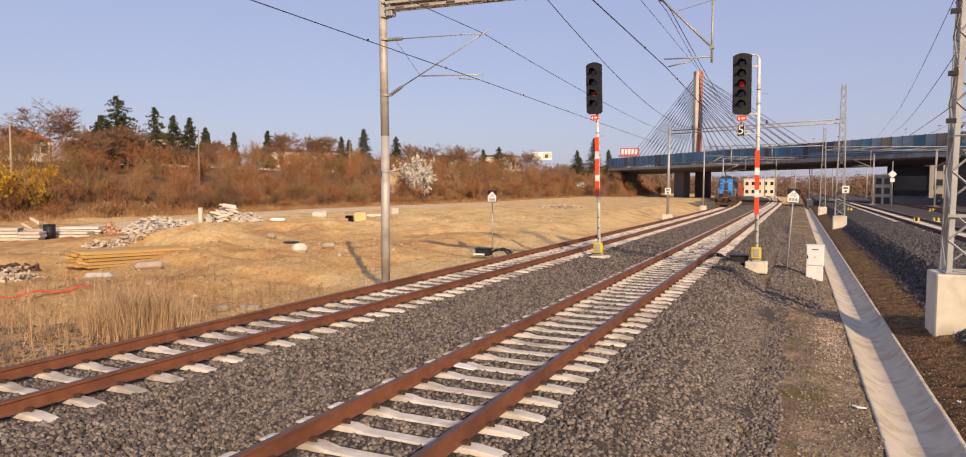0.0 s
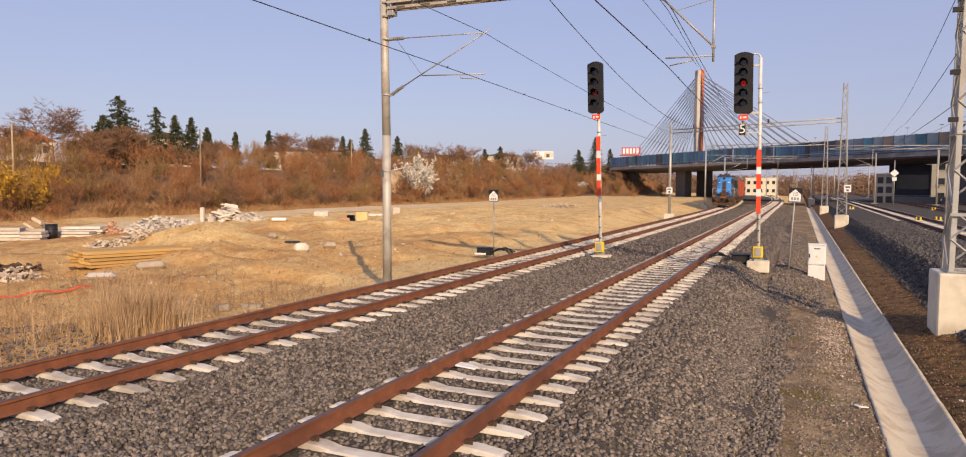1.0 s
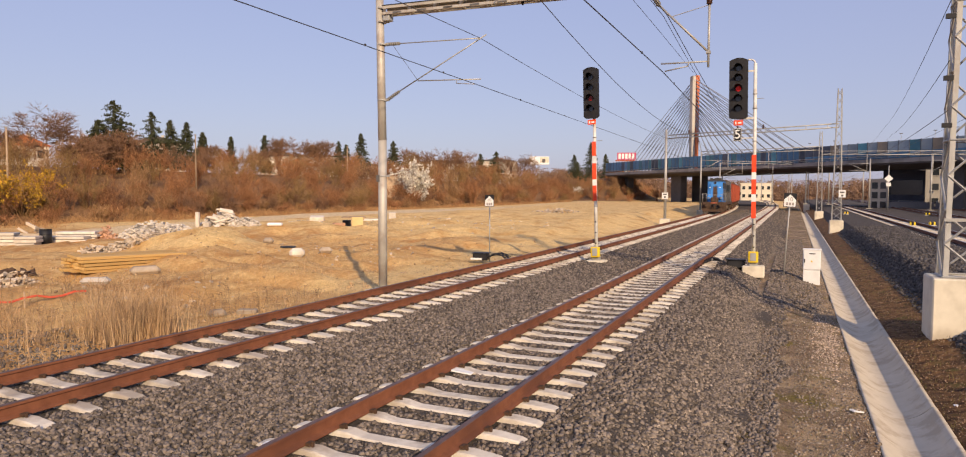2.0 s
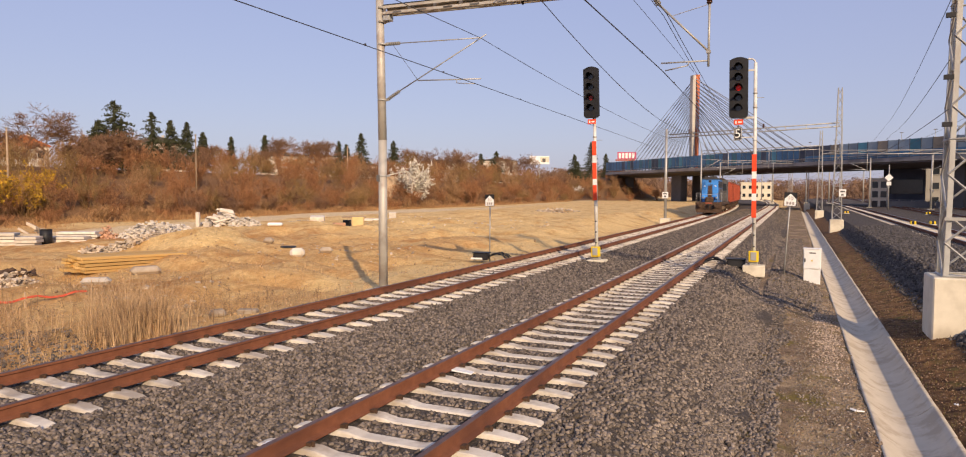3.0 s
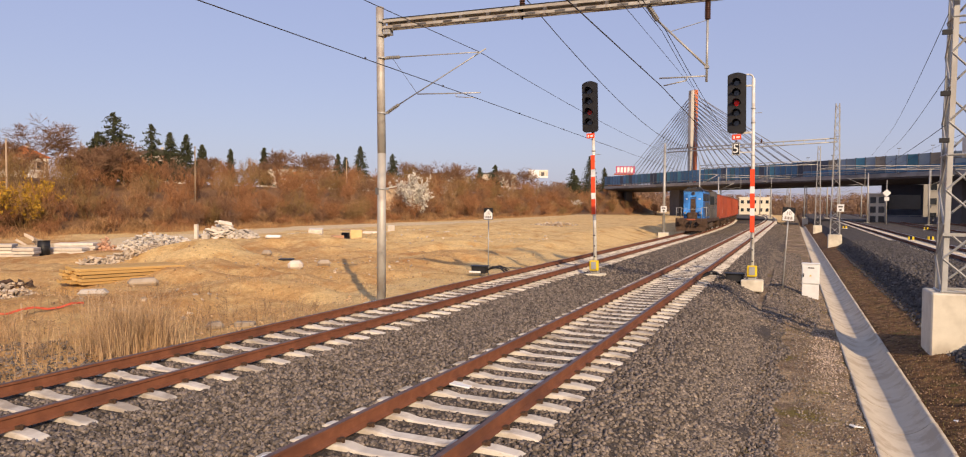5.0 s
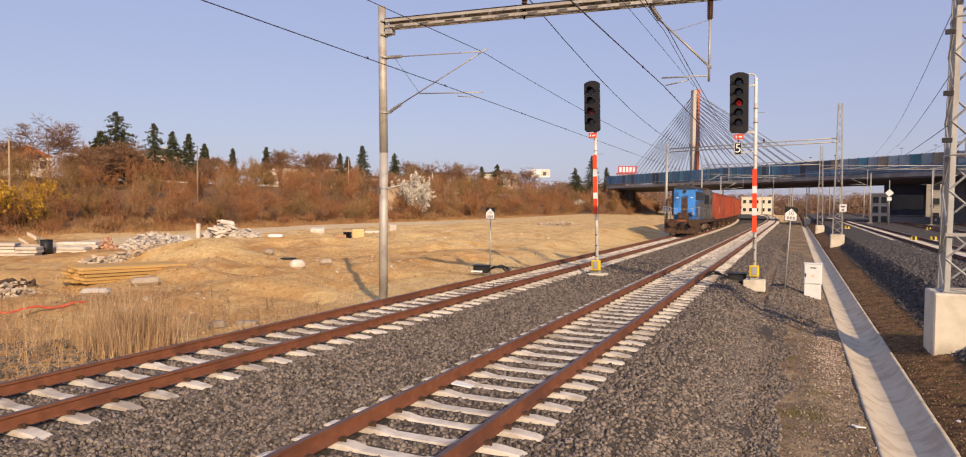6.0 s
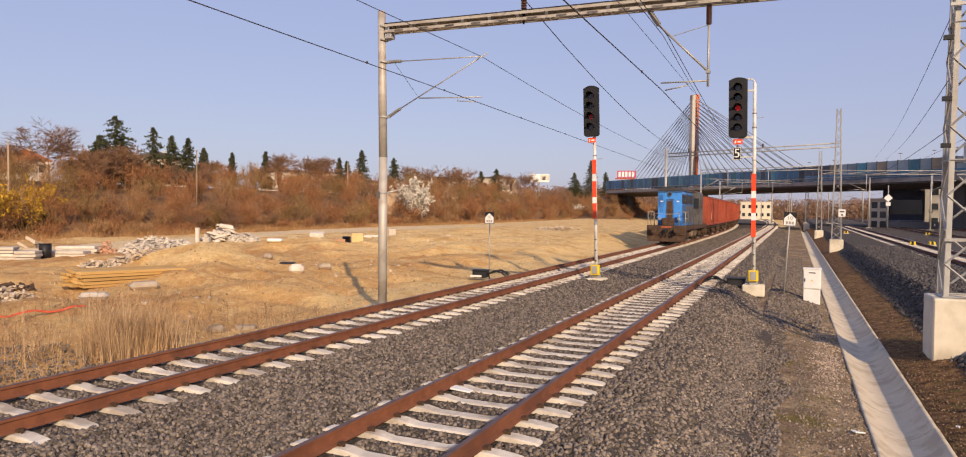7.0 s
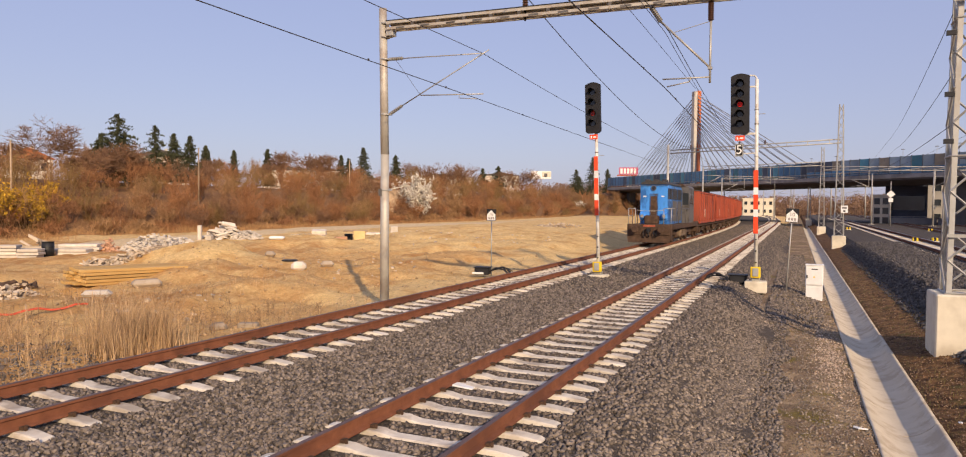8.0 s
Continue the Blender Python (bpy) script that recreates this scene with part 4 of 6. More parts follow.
def cabinet():
    t = thing("cable_cabinet", pose(0.64, 28.22, -0.92, 0, 0, -4), "white plastic cable cabinet on the dirt path", "cabinet")
    part("plinth", box(bm_new(), -0.28, 0.28, -0.15, 0.15, -0.2, 0.58, 0.012), WHITE, t)
    part("body", box(bm_new(), -0.295, 0.295, -0.17, 0.17, 0.585, 1.32, 0.015), WHITE, t)
    d = part("door", box(bm_new(), -0.27, 0.27, -0.185, -0.172, 0.62, 1.25, 0.006), WHITE, t)
    part("lock", box(bm_new(), -0.255, -0.215, -0.20, -0.186, 0.85, 0.98, 0.004), BLACK, d, "black lock")
    part("warning_mark", prism(bm_new(), ((-0.04, 0.88), (0.04, 0.88), (0, 0.95)), -0.19, -0.1865), YELLOW, d, "yellow triangle")
    part("roof", box(bm_new(), -0.31, 0.31, -0.19, 0.19, 1.32, 1.36, 0.01), WHITE, t)
    part("name_strip", box(bm_new(), -0.09, 0.12, -0.19, -0.1865, 1.17, 1.21), GREY, d)


cabinet()


# ---- train ----
def wheelset(parent, y, r, name="wheelset"):
    bm = bm_new()
    rod(bm, (-0.95, 0, 0), (0.95, 0, 0), 0.08, n=8)
    for s in (-1, 1):
        rod(bm, (s * 0.68, 0, 0), (s * 0.715, 0, 0), r + 0.03, n=20)
        rod(bm, (s * 0.715, 0, 0), (s * 0.82, 0, 0), r, n=20)
        for k in range(5):
            a = 2 * math.pi * k / 5
            box(bm, 0.82, 0.835, -0.05, 0.05, 0.12, r - 0.06, m=Matrix.Rotation(a, 4, "X") @ Matrix.Scale(s, 4, (1, 0, 0)))
    ob = part(name, bm, GRIME, parent)
    ob.location = (0, y, r)
    return ob


def bogie(parent, y, wb, r):
    bm = bm_new()
    for s in (-1, 1):
        box(bm, s * 1.0 - 0.07, s * 1.0 + 0.07, y - wb / 2 - 0.5, y + wb / 2 + 0.5, r + 0.06, r + 0.32, 0.03)
        for d in (-wb / 2, wb / 2):
            box(bm, s * 1.05 - 0.10, s * 1.05 + 0.10, y + d - 0.16, y + d + 0.16, r - 0.16, r + 0.16, 0.03)
            for e in (-0.28, 0.28):
                rod(bm, (s * 1.02, y + d + e, r + 0.02), (s * 1.02, y + d + e, r + 0.42), 0.075, n=8)
    box(bm, -1.0, 1.0, y - 0.25, y + 0.25, r + 0.1, r + 0.42, 0.03)
    part("bogie", bm, GRIME, parent, "dirty brown bogie frame")
    return [wheelset(parent, y + d, r) for d in (-wb / 2, wb / 2)]


def hood_outline(w, z0, z1, round_=0.28):
    pts = [(-w, z0), (w, z0)]
    for k in range(7):
        a = math.pi / 2 * k / 6
        pts.append((w - round_ + round_ * math.cos(a), z1 - round_ + round_ * math.sin(a)))
    for k in range(7):
        a = math.pi / 2 + math.pi / 2 * k / 6
        pts.append((-w + round_ + round_ * math.cos(a), z1 - round_ + round_ * math.sin(a)))
    return pts


SOOT = mat("sooty_roof", (0.03, 0.03, 0.033), (0.065, 0.062, 0.062), 3, 0.7, 0.1, 20)
DUST = mat("dusty_steel", (0.13, 0.09, 0.06), (0.22, 0.16, 0.11), 3, 0.85, 0.2, 20)
RUSTRED = mat("faded_red", (0.30, 0.07, 0.04), (0.40, 0.11, 0.06), 6, 0.8, 0.2, 30)
LAMPGLASS = mat("lamp_glass", (0.2, 0.21, 0.22), (0.3, 0.3, 0.3), 6, 0.15, 0, 30, spec=0.6)
# loco blue darkened for the hood's partly shaded side, with grey stains
BLUE_SHADED = mat("loco_blue_shaded_side", (0.03, 0.12, 0.34), (0.05, 0.18, 0.46), 2, 0.45, 0.1, 20, c3=(0.05, 0.06, 0.09), s3=1.0)


def locomotive():
    t = thing("locomotive", pose(0, 0, 0), "blue and grey diesel shunting locomotive with grimy brown frame", "locomotive")
    part("frame", box(bm_new(), -1.48, 1.48, 0.35, 13.3, 1.02, 1.36, 0.03), GRIME, t, "grimy running plate")
    part("buffer_beam", box(bm_new(), -1.48, 1.48, 0.0, 0.36, 0.52, 1.40, 0.04), GRIME, t)
    part("buffer_beam", box(bm_new(), -1.48, 1.48, 13.28, 13.6, 0.52, 1.40, 0.04), GRIME, t)
    bm = bm_new()
    prism(bm, ((-1.36, 0.16), (1.36, 0.16), (1.46, 0.56), (-1.46, 0.56)), -0.12, 0.22)
    part("rail_guard", bm, GRIME, t, "low plough plate over the rails")
    for s in (-1, 1):
        bm = bm_new()
        rod(bm, (s * 0.875, 0.0, 1.05), (s * 0.875, -0.42, 1.05), 0.10, n=12)
        rod(bm, (s * 0.875, -0.02, 1.05), (s * 0.875, -0.20, 1.05), 0.15, n=12)
        rod(bm, (s * 0.875, -0.42, 1.05), (s * 0.875, -0.50, 1.05), 0.24, 0.22, 18)
        part("buffer", bm, GRIME, t)
        part("lamp", rod(bm_new(), (s * 0.74, 1.30, 1.92), (s * 0.74, 1.24, 1.92), 0.11, n=16), LAMPGLASS, t, "round front lamp")
        part("lamp_case", box(bm_new(), s * 0.74 - 0.2, s * 0.74 + 0.2, 1.30, 1.62, 1.72, 2.12, 0.06), BLUE, t)
    bm = bm_new()
    box(bm, -0.12, 0.12, -0.30, 0.0, 0.90, 1.14, 0.02)
    pipe(bm, [(0, -0.28, 1.0), (0, -0.36, 0.75), (0, -0.20, 0.55)], 0.05, 8)
    for s in (-0.35, 0.35, 0.5):
        pipe(bm, [(s, 0, 0.95), (s, -0.22, 0.85), (s, -0.24, 0.55), (s * 0.8, -0.05, 0.45)], 0.035, 6)
    part("coupler", bm, BLACK, t)
    part("sand_box", box(bm_new(), -0.46, 0.46, 0.50, 1.30, 1.36, 1.98, 0.08), GRIME, t)
    part("name_strip", box(bm_new(), -0.40, 0.40, -0.02, -0.003, 1.22, 1.34), RUSTRED, t, "faded red strip")
    for x in (-0.95, 0.95):
        part("step_plate", box(bm_new(), x - 0.42, x + 0.42, -0.06, 0.0, 0.66, 1.32, 0.02), GRIME, t)
    # long hood, front part blue
    bm = prism(bm_new(), hood_outline(0.92, 1.36, 4.18), 1.55, 3.6)
    part("front_hood", bm, BLUE, t, "bright blue hood")
    part("hood_roof", prism(bm_new(), ((-0.90, 4.12), (0.90, 4.12), (0.84, 4.24), (0.5, 4.36), (-0.5, 4.36), (-0.84, 4.24)), 1.42, 8.1), SOOT, t, "sooty dark roof")
    part("hood_rim", prism(bm_new(), hood_outline(0.95, 4.00, 4.20, 0.16), 1.50, 1.62), BLUE_SHADED, t)
    for x in (-0.5, 0.0, 0.5):
        part("roof_box", box(bm_new(), x - 0.16, x + 0.16, 2.2 + x, 2.9 + x, 4.3, 4.48, 0.03), SOOT, t)
    part("hood", prism(bm_new(), hood_outline(0.92, 1.36, 4.16), 3.604, 8.2), BLUE_SHADED, t, "sooty blue hood, side shade in its colour")
    d = part("hood_door", box(bm_new(), -0.22, 0.22, 1.505, 1.548, 1.98, 3.30, 0.01), GRIME, t, "dark recessed door")
    part("door_frame", box(bm_new(), -0.30, 0.30, 1.535, 1.549, 1.95, 3.48), BLUE_SHADED, t)
    part("headlamp", rod(bm_new(), (0, 1.56, 3.86), (0, 1.44, 3.86), 0.17, n=18), GREY, t, "round top headlamp")
    part("headlamp_glass", rod(bm_new(), (0, 1.44, 3.86), (0, 1.43, 3.86), 0.13, n=18), LENS, t)
    for s in (-1, 1):
        part("number_plate", box(bm_new(), s * 0.62 - 0.10, s * 0.62 + 0.10, 1.54, 1.548, 3.25, 3.33), WHITE, t)
        for k, (a, b) in enumerate(((1.75, 2.55), (2.7, 3.5), (3.8, 5.6), (5.9, 7.8))):
            part("side_panel", box(bm_new(), s * 0.93 - 0.01, s * 0.93 + 0.01, a, b, 1.55, 3.0, 0.004), BLUE_SHADED if k < 2 else GREY, t)
            g = part("louvre", box(bm_new(), s * 0.93 - 0.012, s * 0.93 + 0.012, a, b, 3.1, 3.85, 0.004), BLACK, t)
            for j in range(6):
                part("slat", box(bm_new(), s * 0.945 - 0.01, s * 0.945 + 0.01, a + 0.05, b - 0.05, 3.15 + 0.12 * j, 3.19 + 0.12 * j), GREY, g)
    # cab
    cab = part("cab", prism(bm_new(), hood_outline(1.45, 1.36, 4.24, 0.32), 8.204, 10.9), GREY, t, "dark grey cab")
    part("cab_roof", prism(bm_new(), ((-1.2, 4.16), (1.2, 4.16), (0.9, 4.36), (-0.9, 4.36)), 8.1, 11.0), GRIME, t)
    for s in (-1, 1):
        part("window", box(bm_new(), s * 1.19 - 0.22, s * 1.19 + 0.22, 8.185, 8.202, 2.75, 3.65, 0.01), DARKGLASS, cab)
        for a, b in ((8.5, 9.3), (9.6, 10.5)):
            part("window", box(bm_new(), s * 1.452 - 0.006, s * 1.452 + 0.006, a, b, 2.8, 3.6), DARKGLASS, cab)
    part("rear_hood", prism(bm_new(), hood_outline(0.92, 1.36, 3.3), 10.904, 12.7), GREY, t)
    # handrails
    for s in (-1, 1):
        bm = bm_new()
        pipe(bm, [(s * 1.42, 0.15, 1.38), (s * 1.42, 0.15, 2.45), (s * 1.42, 1.5, 2.45)], 0.025)
        pipe(bm, [(s * 1.42, 0.15, 1.95), (s * 1.42, 1.5, 1.95)], 0.02)
        pipe(bm, [(s * 0.95, 0.1, 1.38), (s * 0.95, 0.1, 2.45), (s * 1.42, 0.15, 2.45)], 0.025)
        part("front_handrail", bm, GALV, t)
        bm = bm_new()
        for k in range(5):
            pipe(bm, [(s * 1.45, 1.5 + 1.6 * k, 1.36), (s * 1.45, 1.5 + 1.6 * k, 2.45)], 0.025)
        pipe(bm, [(s * 1.45, 1.5, 2.45), (s * 1.45, 8.1, 2.45)], 0.025)
        part("side_handrail", bm, GREY, t)
        bm = bm_new()
        for z in (0.45, 0.80, 1.12):
            box(bm, s * 1.38 - 0.08, s * 1.38 + 0.10, 0.4, 0.95, z, z + 0.04)
        for y in (0.4, 0.93):
            box(bm, s * 1.46, s * 1.48, y, y + 0.03, 0.40, 1.3)
        part("steps", bm, GRIME, t)
    bm = bm_new()
    pipe(bm, [(-0.95, 0.1, 2.35), (-0.4, 0.1, 2.28), (0.4, 0.1, 2.28), (0.95, 0.1, 2.35)], 0.02)
    part("safety_chain", bm, GALV, t)
    part("fuel_tank", box(bm_new(), -1.3, 1.3, 5.4, 8.2, 0.35, 1.02, 0.12), DUST, t, "dusty tan fuel tank")
    for y in (5.9, 6.8, 7.7):
        part("tank_strap", box(bm_new(), -1.32, 1.32, y - 0.05, y + 0.05, 0.33, 1.03, 0.1), GRIME, t)
    part("exhaust", rod(bm_new(), (0, 5.6, 4.3), (0, 5.6, 4.62), 0.16, n=10), BLACK, t)
    w = bogie(t, 3.3, 2.4, 0.5) + bogie(t, 10.3, 2.4, 0.5)
    return t, w


def wagon():
    t = thing("freight_wagon", pose(0, 0, 0), "high-sided rusty red freight wagon", "freight wagon", "wagons of the train")
    L = 12.9
    part("frame", box(bm_new(), -1.3, 1.3, 0.1, L - 0.1, 0.92, 1.18, 0.03), GRIME, t)
    body = part("body", prism(bm_new(), ((-1.36, 1.18), (1.36, 1.18), (1.44, 1.6), (1.44, 3.86), (1.30, 3.98), (-1.30, 3.98), (-1.44, 3.86), (-1.44, 1.6)), 0.25, L - 0.25), WAGON, t, "rust-red steel body")
    part("roof", prism(bm_new(), ((-1.36, 3.96), (1.36, 3.96), (0.7, 4.14), (-0.7, 4.14)), 0.2, L - 0.2), GRIME, t, "dark sooty roof")
    for s in (-1, 1):
        for k in range(9):
            y = 0.5 + (L - 1.0) * k / 8
            part("rib", box(bm_new(), s * 1.47 - 0.035, s * 1.47 + 0.035, y - 0.06, y + 0.06, 1.3, 3.85, 0.01), WAGON, t)
        part("top_rail", box(bm_new(), s * 1.46 - 0.05, s * 1.46 + 0.05, 0.25, L - 0.25, 3.78, 3.90, 0.01), WAGON, t)
        part("sill", box(bm_new(), s * 1.44 - 0.05, s * 1.44 + 0.05, 0.25, L - 0.25, 1.18, 1.36, 0.01), WAGON, t)
        part("load_mark", box(bm_new(), s * 1.452 - 0.006, s * 1.452 + 0.006, 3.55, 4.35, 1.75, 2.45), PALE, t, "pale worn marking field")
        for y in (0.0, L):
            bm = bm_new()
            e = -1 if y == 0 else 1
            rod(bm, (s * 0.875, y, 1.05), (s * 0.875, y + e * 0.3, 1.05), 0.12, n=10)
            rod(bm, (s * 0.875, y + e * 0.3, 1.05), (s * 0.875, y + e * 0.36, 1.05), 0.22, n=14)
            part("buffer", bm, GRIME, t)
    for y in (0.02, L - 0.14):
        part("end_beam", box(bm_new(), -1.3, 1.3, y, y + 0.12, 0.8, 1.25, 0.02), GRIME, t)
    for k in range(3):
        part("end_rib", box(bm_new(), -0.9 + 0.85 * k, -0.8 + 0.85 * k, 0.17, 0.25, 1.3, 3.85, 0.01), WAGON, t)
    bm = bm_new()
    prism(bm, ((-0.9, 0.45), (0.9, 0.45), (1.2, 0.94), (-1.2, 0.94)), 5.0, L - 5.0)
    part("hopper", bm, GRIME, t)
    bogie(t, 2.3, 1.8, 0.46)
    bogie(t, L - 2.3, 1.8, 0.46)
    return t


loco, loco_wheels = locomotive()
first = wagon()
wagons = [first] + [copy_thing(first, pose(0, 14.4 + 13.7 * k, 0)) for k in range(1, 8)]


def gone(t):
    """Metres that the train has gone since the start."""
    return 7.55 * t


def train_rows(back, length):
    rows = []
    for i in range(17):
        t = i * 0.5
        y = 107.3 - gone(t) + back
        p, _ = on_line(far_x, y)
        q, _ = on_line(far_x, y + length)
        d = q - p
        rows.append((t, Matrix.Translation(p) @ Matrix.Rotation(math.atan2(-d.x, d.y), 4, "Z")))
    return rows


def roll_rows(y, r):
    step = 0.05
    return [(k * step, Matrix.Translation((0, y, r)) @ Matrix.Rotation(gone(step * k) / r, 4, "X")) for k in range(161)]


# ---- bridge ----
PANEL_BLUE = mat("blue_panel", (0.055, 0.15, 0.27), (0.10, 0.23, 0.36), 0.5, 0.3, 0, 10, vary=0.25)
PANEL_TEAL = mat("teal_panel", (0.06, 0.20, 0.27), (0.10, 0.28, 0.34), 0.5, 0.3, 0, 10, vary=0.25)
PANEL_DARK = mat("dark_panel", (0.05, 0.07, 0.10), (0.09, 0.10, 0.13), 0.5, 0.35, 0, 10, vary=0.25)
PANEL_OCHRE = mat("ochre_panel", (0.20, 0.17, 0.13), (0.27, 0.23, 0.17), 0.5, 0.4, 0, 10, vary=0.2)
PANEL_MIST = mat("pale_glazed_panel", (0.22, 0.29, 0.34), (0.30, 0.37, 0.41), 0.5, 0.25, 0, 10, vary=0.2)
PYLON_RED = mat("pylon_red", (0.46, 0.13, 0.06), (0.52, 0.17, 0.08), 0.5, 0.8, 0.1, 10)
CABLE = mat("stay_cable", (0.24, 0.25, 0.28), (0.32, 0.33, 0.36), 1, 0.5, 0, 10)


def bridge():
    A, B = Vector((-48.6, 200, 0)), Vector((20.3, 128.4, 0))
    turn = math.atan2(B.y - A.y, B.x - A.x)
    t = thing("road_bridge", Matrix.Translation(A) @ Matrix.Rotation(turn, 4, "Z"), "cable-stayed concrete road bridge with blue noise barrier", "bridge")
    bm = bm_new()
    prism(bm, ((0.0, 8.3), (16, 8.3), (16, 7.4), (13, 6.9), (3.2, 6.9), (0.0, 7.5)), 0, 1)
    bmesh.ops.transform(bm, matrix=Matrix(((0, 1, 0, 0), (1, 0, 0, 0), (0, 0, 1, 0), (0, 0, 0, 1))) , verts=bm.verts)
    bmesh.ops.scale(bm, vec=(190, 1, 1), verts=bm.verts)
    bmesh.ops.translate(bm, vec=(-4, 0, 0), verts=bm.verts)
    bmesh.ops.recalc_face_normals(bm, faces=bm.faces)
    part("deck", bm, BRIDGE_SHADED, t, "grey concrete box deck, soffit shade in its colour")
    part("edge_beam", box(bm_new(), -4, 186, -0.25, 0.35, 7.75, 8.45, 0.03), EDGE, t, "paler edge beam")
    part("handrail", pipe(bm_new(), [(-4, -0.2, 9.0), (186, -0.2, 9.0)], 0.05), GALV, t)
    k = 0
    x = -4.0
    while x < 150:
        w = 1.5 if x < 72 else 2.0
        u = random.random()
        low, top = 8.78 - 0.25 * sm(x, 20, 70), 11.36
        if x < 72:
            m = PANEL_BLUE if u < 0.55 else PANEL_TEAL if u < 0.85 else PANEL_DARK
            part("barrier_panel", box(bm_new(), x + 0.05, x + w - 0.05, -0.05, 0.03, low, top), m, t)
        else:
            m = (PANEL_MIST, PANEL_MIST, PANEL_TEAL, PANEL_MIST, PANEL_OCHRE)[k % 5] if x > 78 else PANEL_DARK
            part("barrier_panel", box(bm_new(), x + 0.06, x + w - 0.06, -0.05, 0.03, 9.55, top), m, t)
            part("lower_panel", box(bm_new(), x + 0.06, x + w - 0.06, -0.06, 0.03, low, 9.53), PANEL_BLUE, t)
        part("barrier_post", box(bm_new(), x - 0.05, x + 0.05, -0.12, 0.12, 8.4, top + 0.08), PANEL_DARK, t)
        x += w
        k += 1
    for z in (8.72, 9.1):
        part("handrail", pipe(bm_new(), [(60, -0.32, z), (150, -0.32, z)], 0.035), GALV, t)
    part("far_barrier", box(bm_new(), -4, 150, 15.6, 15.7, 8.3, 10.9), PANEL_DARK, t)
    # piers and abutment
    for x, w in ((25.8, 4.2), (1.6, 1.8), (99.5, 3.4), (128, 2.4)):
        for y in (3.5, 10.0) if w > 2 else (3.5,):
            part("pier", box(bm_new(), x - w / 2, x + w / 2, y, y + 2.0, -1.5, 7.0, 0.1), BRIDGE_SHADED, t)
    part("abutment", box(bm_new(), -9, -3.0, 0.5, 9.0, -1, 7.0, 0.1), BRIDGE_SHADED, t)
    # pylon and stays
    s = (Vector((-22.37, 172.75, 0)) - A).length - 10.2
    pyl = part("pylon", box(bm_new(), s - 0.6, s + 0.65, 6.4, 7.4, 8.0, 32.5, 0.1), PALE_BRIDGE, t, "tall pale concrete pylon")
    part("pylon_face", box(bm_new(), s - 0.55, s + 0.60, 7.45, 8.55, 8.0, 32.7, 0.05), PYLON_RED, pyl, "rusty red face")
    n = 13
    for i in range(n):
        u = i / (n - 1)
        for dy in (5.9, 9.1):
            for side, reach in ((-1, 35.0), (1, 42.5)):
                e = s + side * (7.0 + (reach - 7.0) * u)
                z = 20.5 + 11.0 * u
                part("stay_cable", rod(bm_new(), (s + side * 0.6, 7.4, z), (e, dy, 8.4), 0.07 if side < 0 else 0.10, n=5, cap=False), CABLE, t)
    return t


PALE_BRIDGE = mat("bridge_edge_concrete", (0.44, 0.41, 0.37), (0.54, 0.51, 0.47), 0.6, 0.9, 0.1, 10, c3=(0.27, 0.25, 0.23), s3=0.2)
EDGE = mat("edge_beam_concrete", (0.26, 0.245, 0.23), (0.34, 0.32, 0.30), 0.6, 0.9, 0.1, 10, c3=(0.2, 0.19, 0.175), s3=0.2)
bridge()


def street_lamp(x, y, z, h):
    t = thing("street_lamp", pose(x, y, z), "grey street lamp on the bridge deck", "street lamp", "street lamps")
    part("mast", rod(bm_new(), (0, 0, 0), (0, 0, h), 0.04, 0.03, 6), GALV, t)
    part("head", box(bm_new(), -0.3, 0.3, -0.1, 0.1, h, h + 0.1, 0.03), GREY, t)


for x, y, h in ((2.6, 159, 12.9), (-3.0, 165, 12.9), (7.0, 155, 13.0), (17.0, 143, 13.2), (21.5, 139, 13.3), (24.0, 135, 13.4), (31.0, 129, 13.2), (34.0, 126, 13.2)):
    street_lamp(x, y, 8.3, h - 8.3)


def far_building(name, x, y, z, w, d, h, label, wall, rows, cols, win, roof=None, rz=0, band=None):
    t = thing(name, pose(x, y, z, 0, 0, rz), label, "building")
    part("wall", box(bm_new(), -w / 2, w / 2, -d / 2, d / 2, -2, h), wall, t)
    part("roof_edge", box(bm_new(), -w / 2 - 0.2, w / 2 + 0.2, -d / 2 - 0.2, d / 2 + 0.2, h, h + 0.35), roof or wall, t)
    for i in range(rows):
        for j in range(cols):
            cx, cz = -w / 2 + w * (j + 0.5) / cols, h * (i + 0.5) / rows
            a, b = win
            o = part("window", box(bm_new(), cx - a / 2, cx + a / 2, -d / 2 - 0.06, -d / 2 + 0.02, cz - b / 2, cz + b / 2), DARKGLASS, t)
            part("sill", box(bm_new(), cx - a / 2 - 0.1, cx + a / 2 + 0.1, -d / 2 - 0.14, -d / 2, cz - b / 2 - 0.12, cz - b / 2), wall, o)
    return t


CREAM = mat("cream_render", (0.62, 0.56, 0.44), (0.70, 0.64, 0.52), 0.5, 0.9, 0.1, 10)
WALLGREY = mat("grey_render", (0.15, 0.145, 0.15), (0.20, 0.19, 0.19), 0.5, 0.9, 0.1, 10)
WALLPALE = mat("pale_grey_render", (0.34, 0.32, 0.30), (0.42, 0.40, 0.37), 0.5, 0.9, 0.1, 10)
DEPOT = mat("dark_blue_cladding", (0.06, 0.075, 0.12), (0.09, 0.105, 0.15), 0.5, 0.6, 0.1, 10)
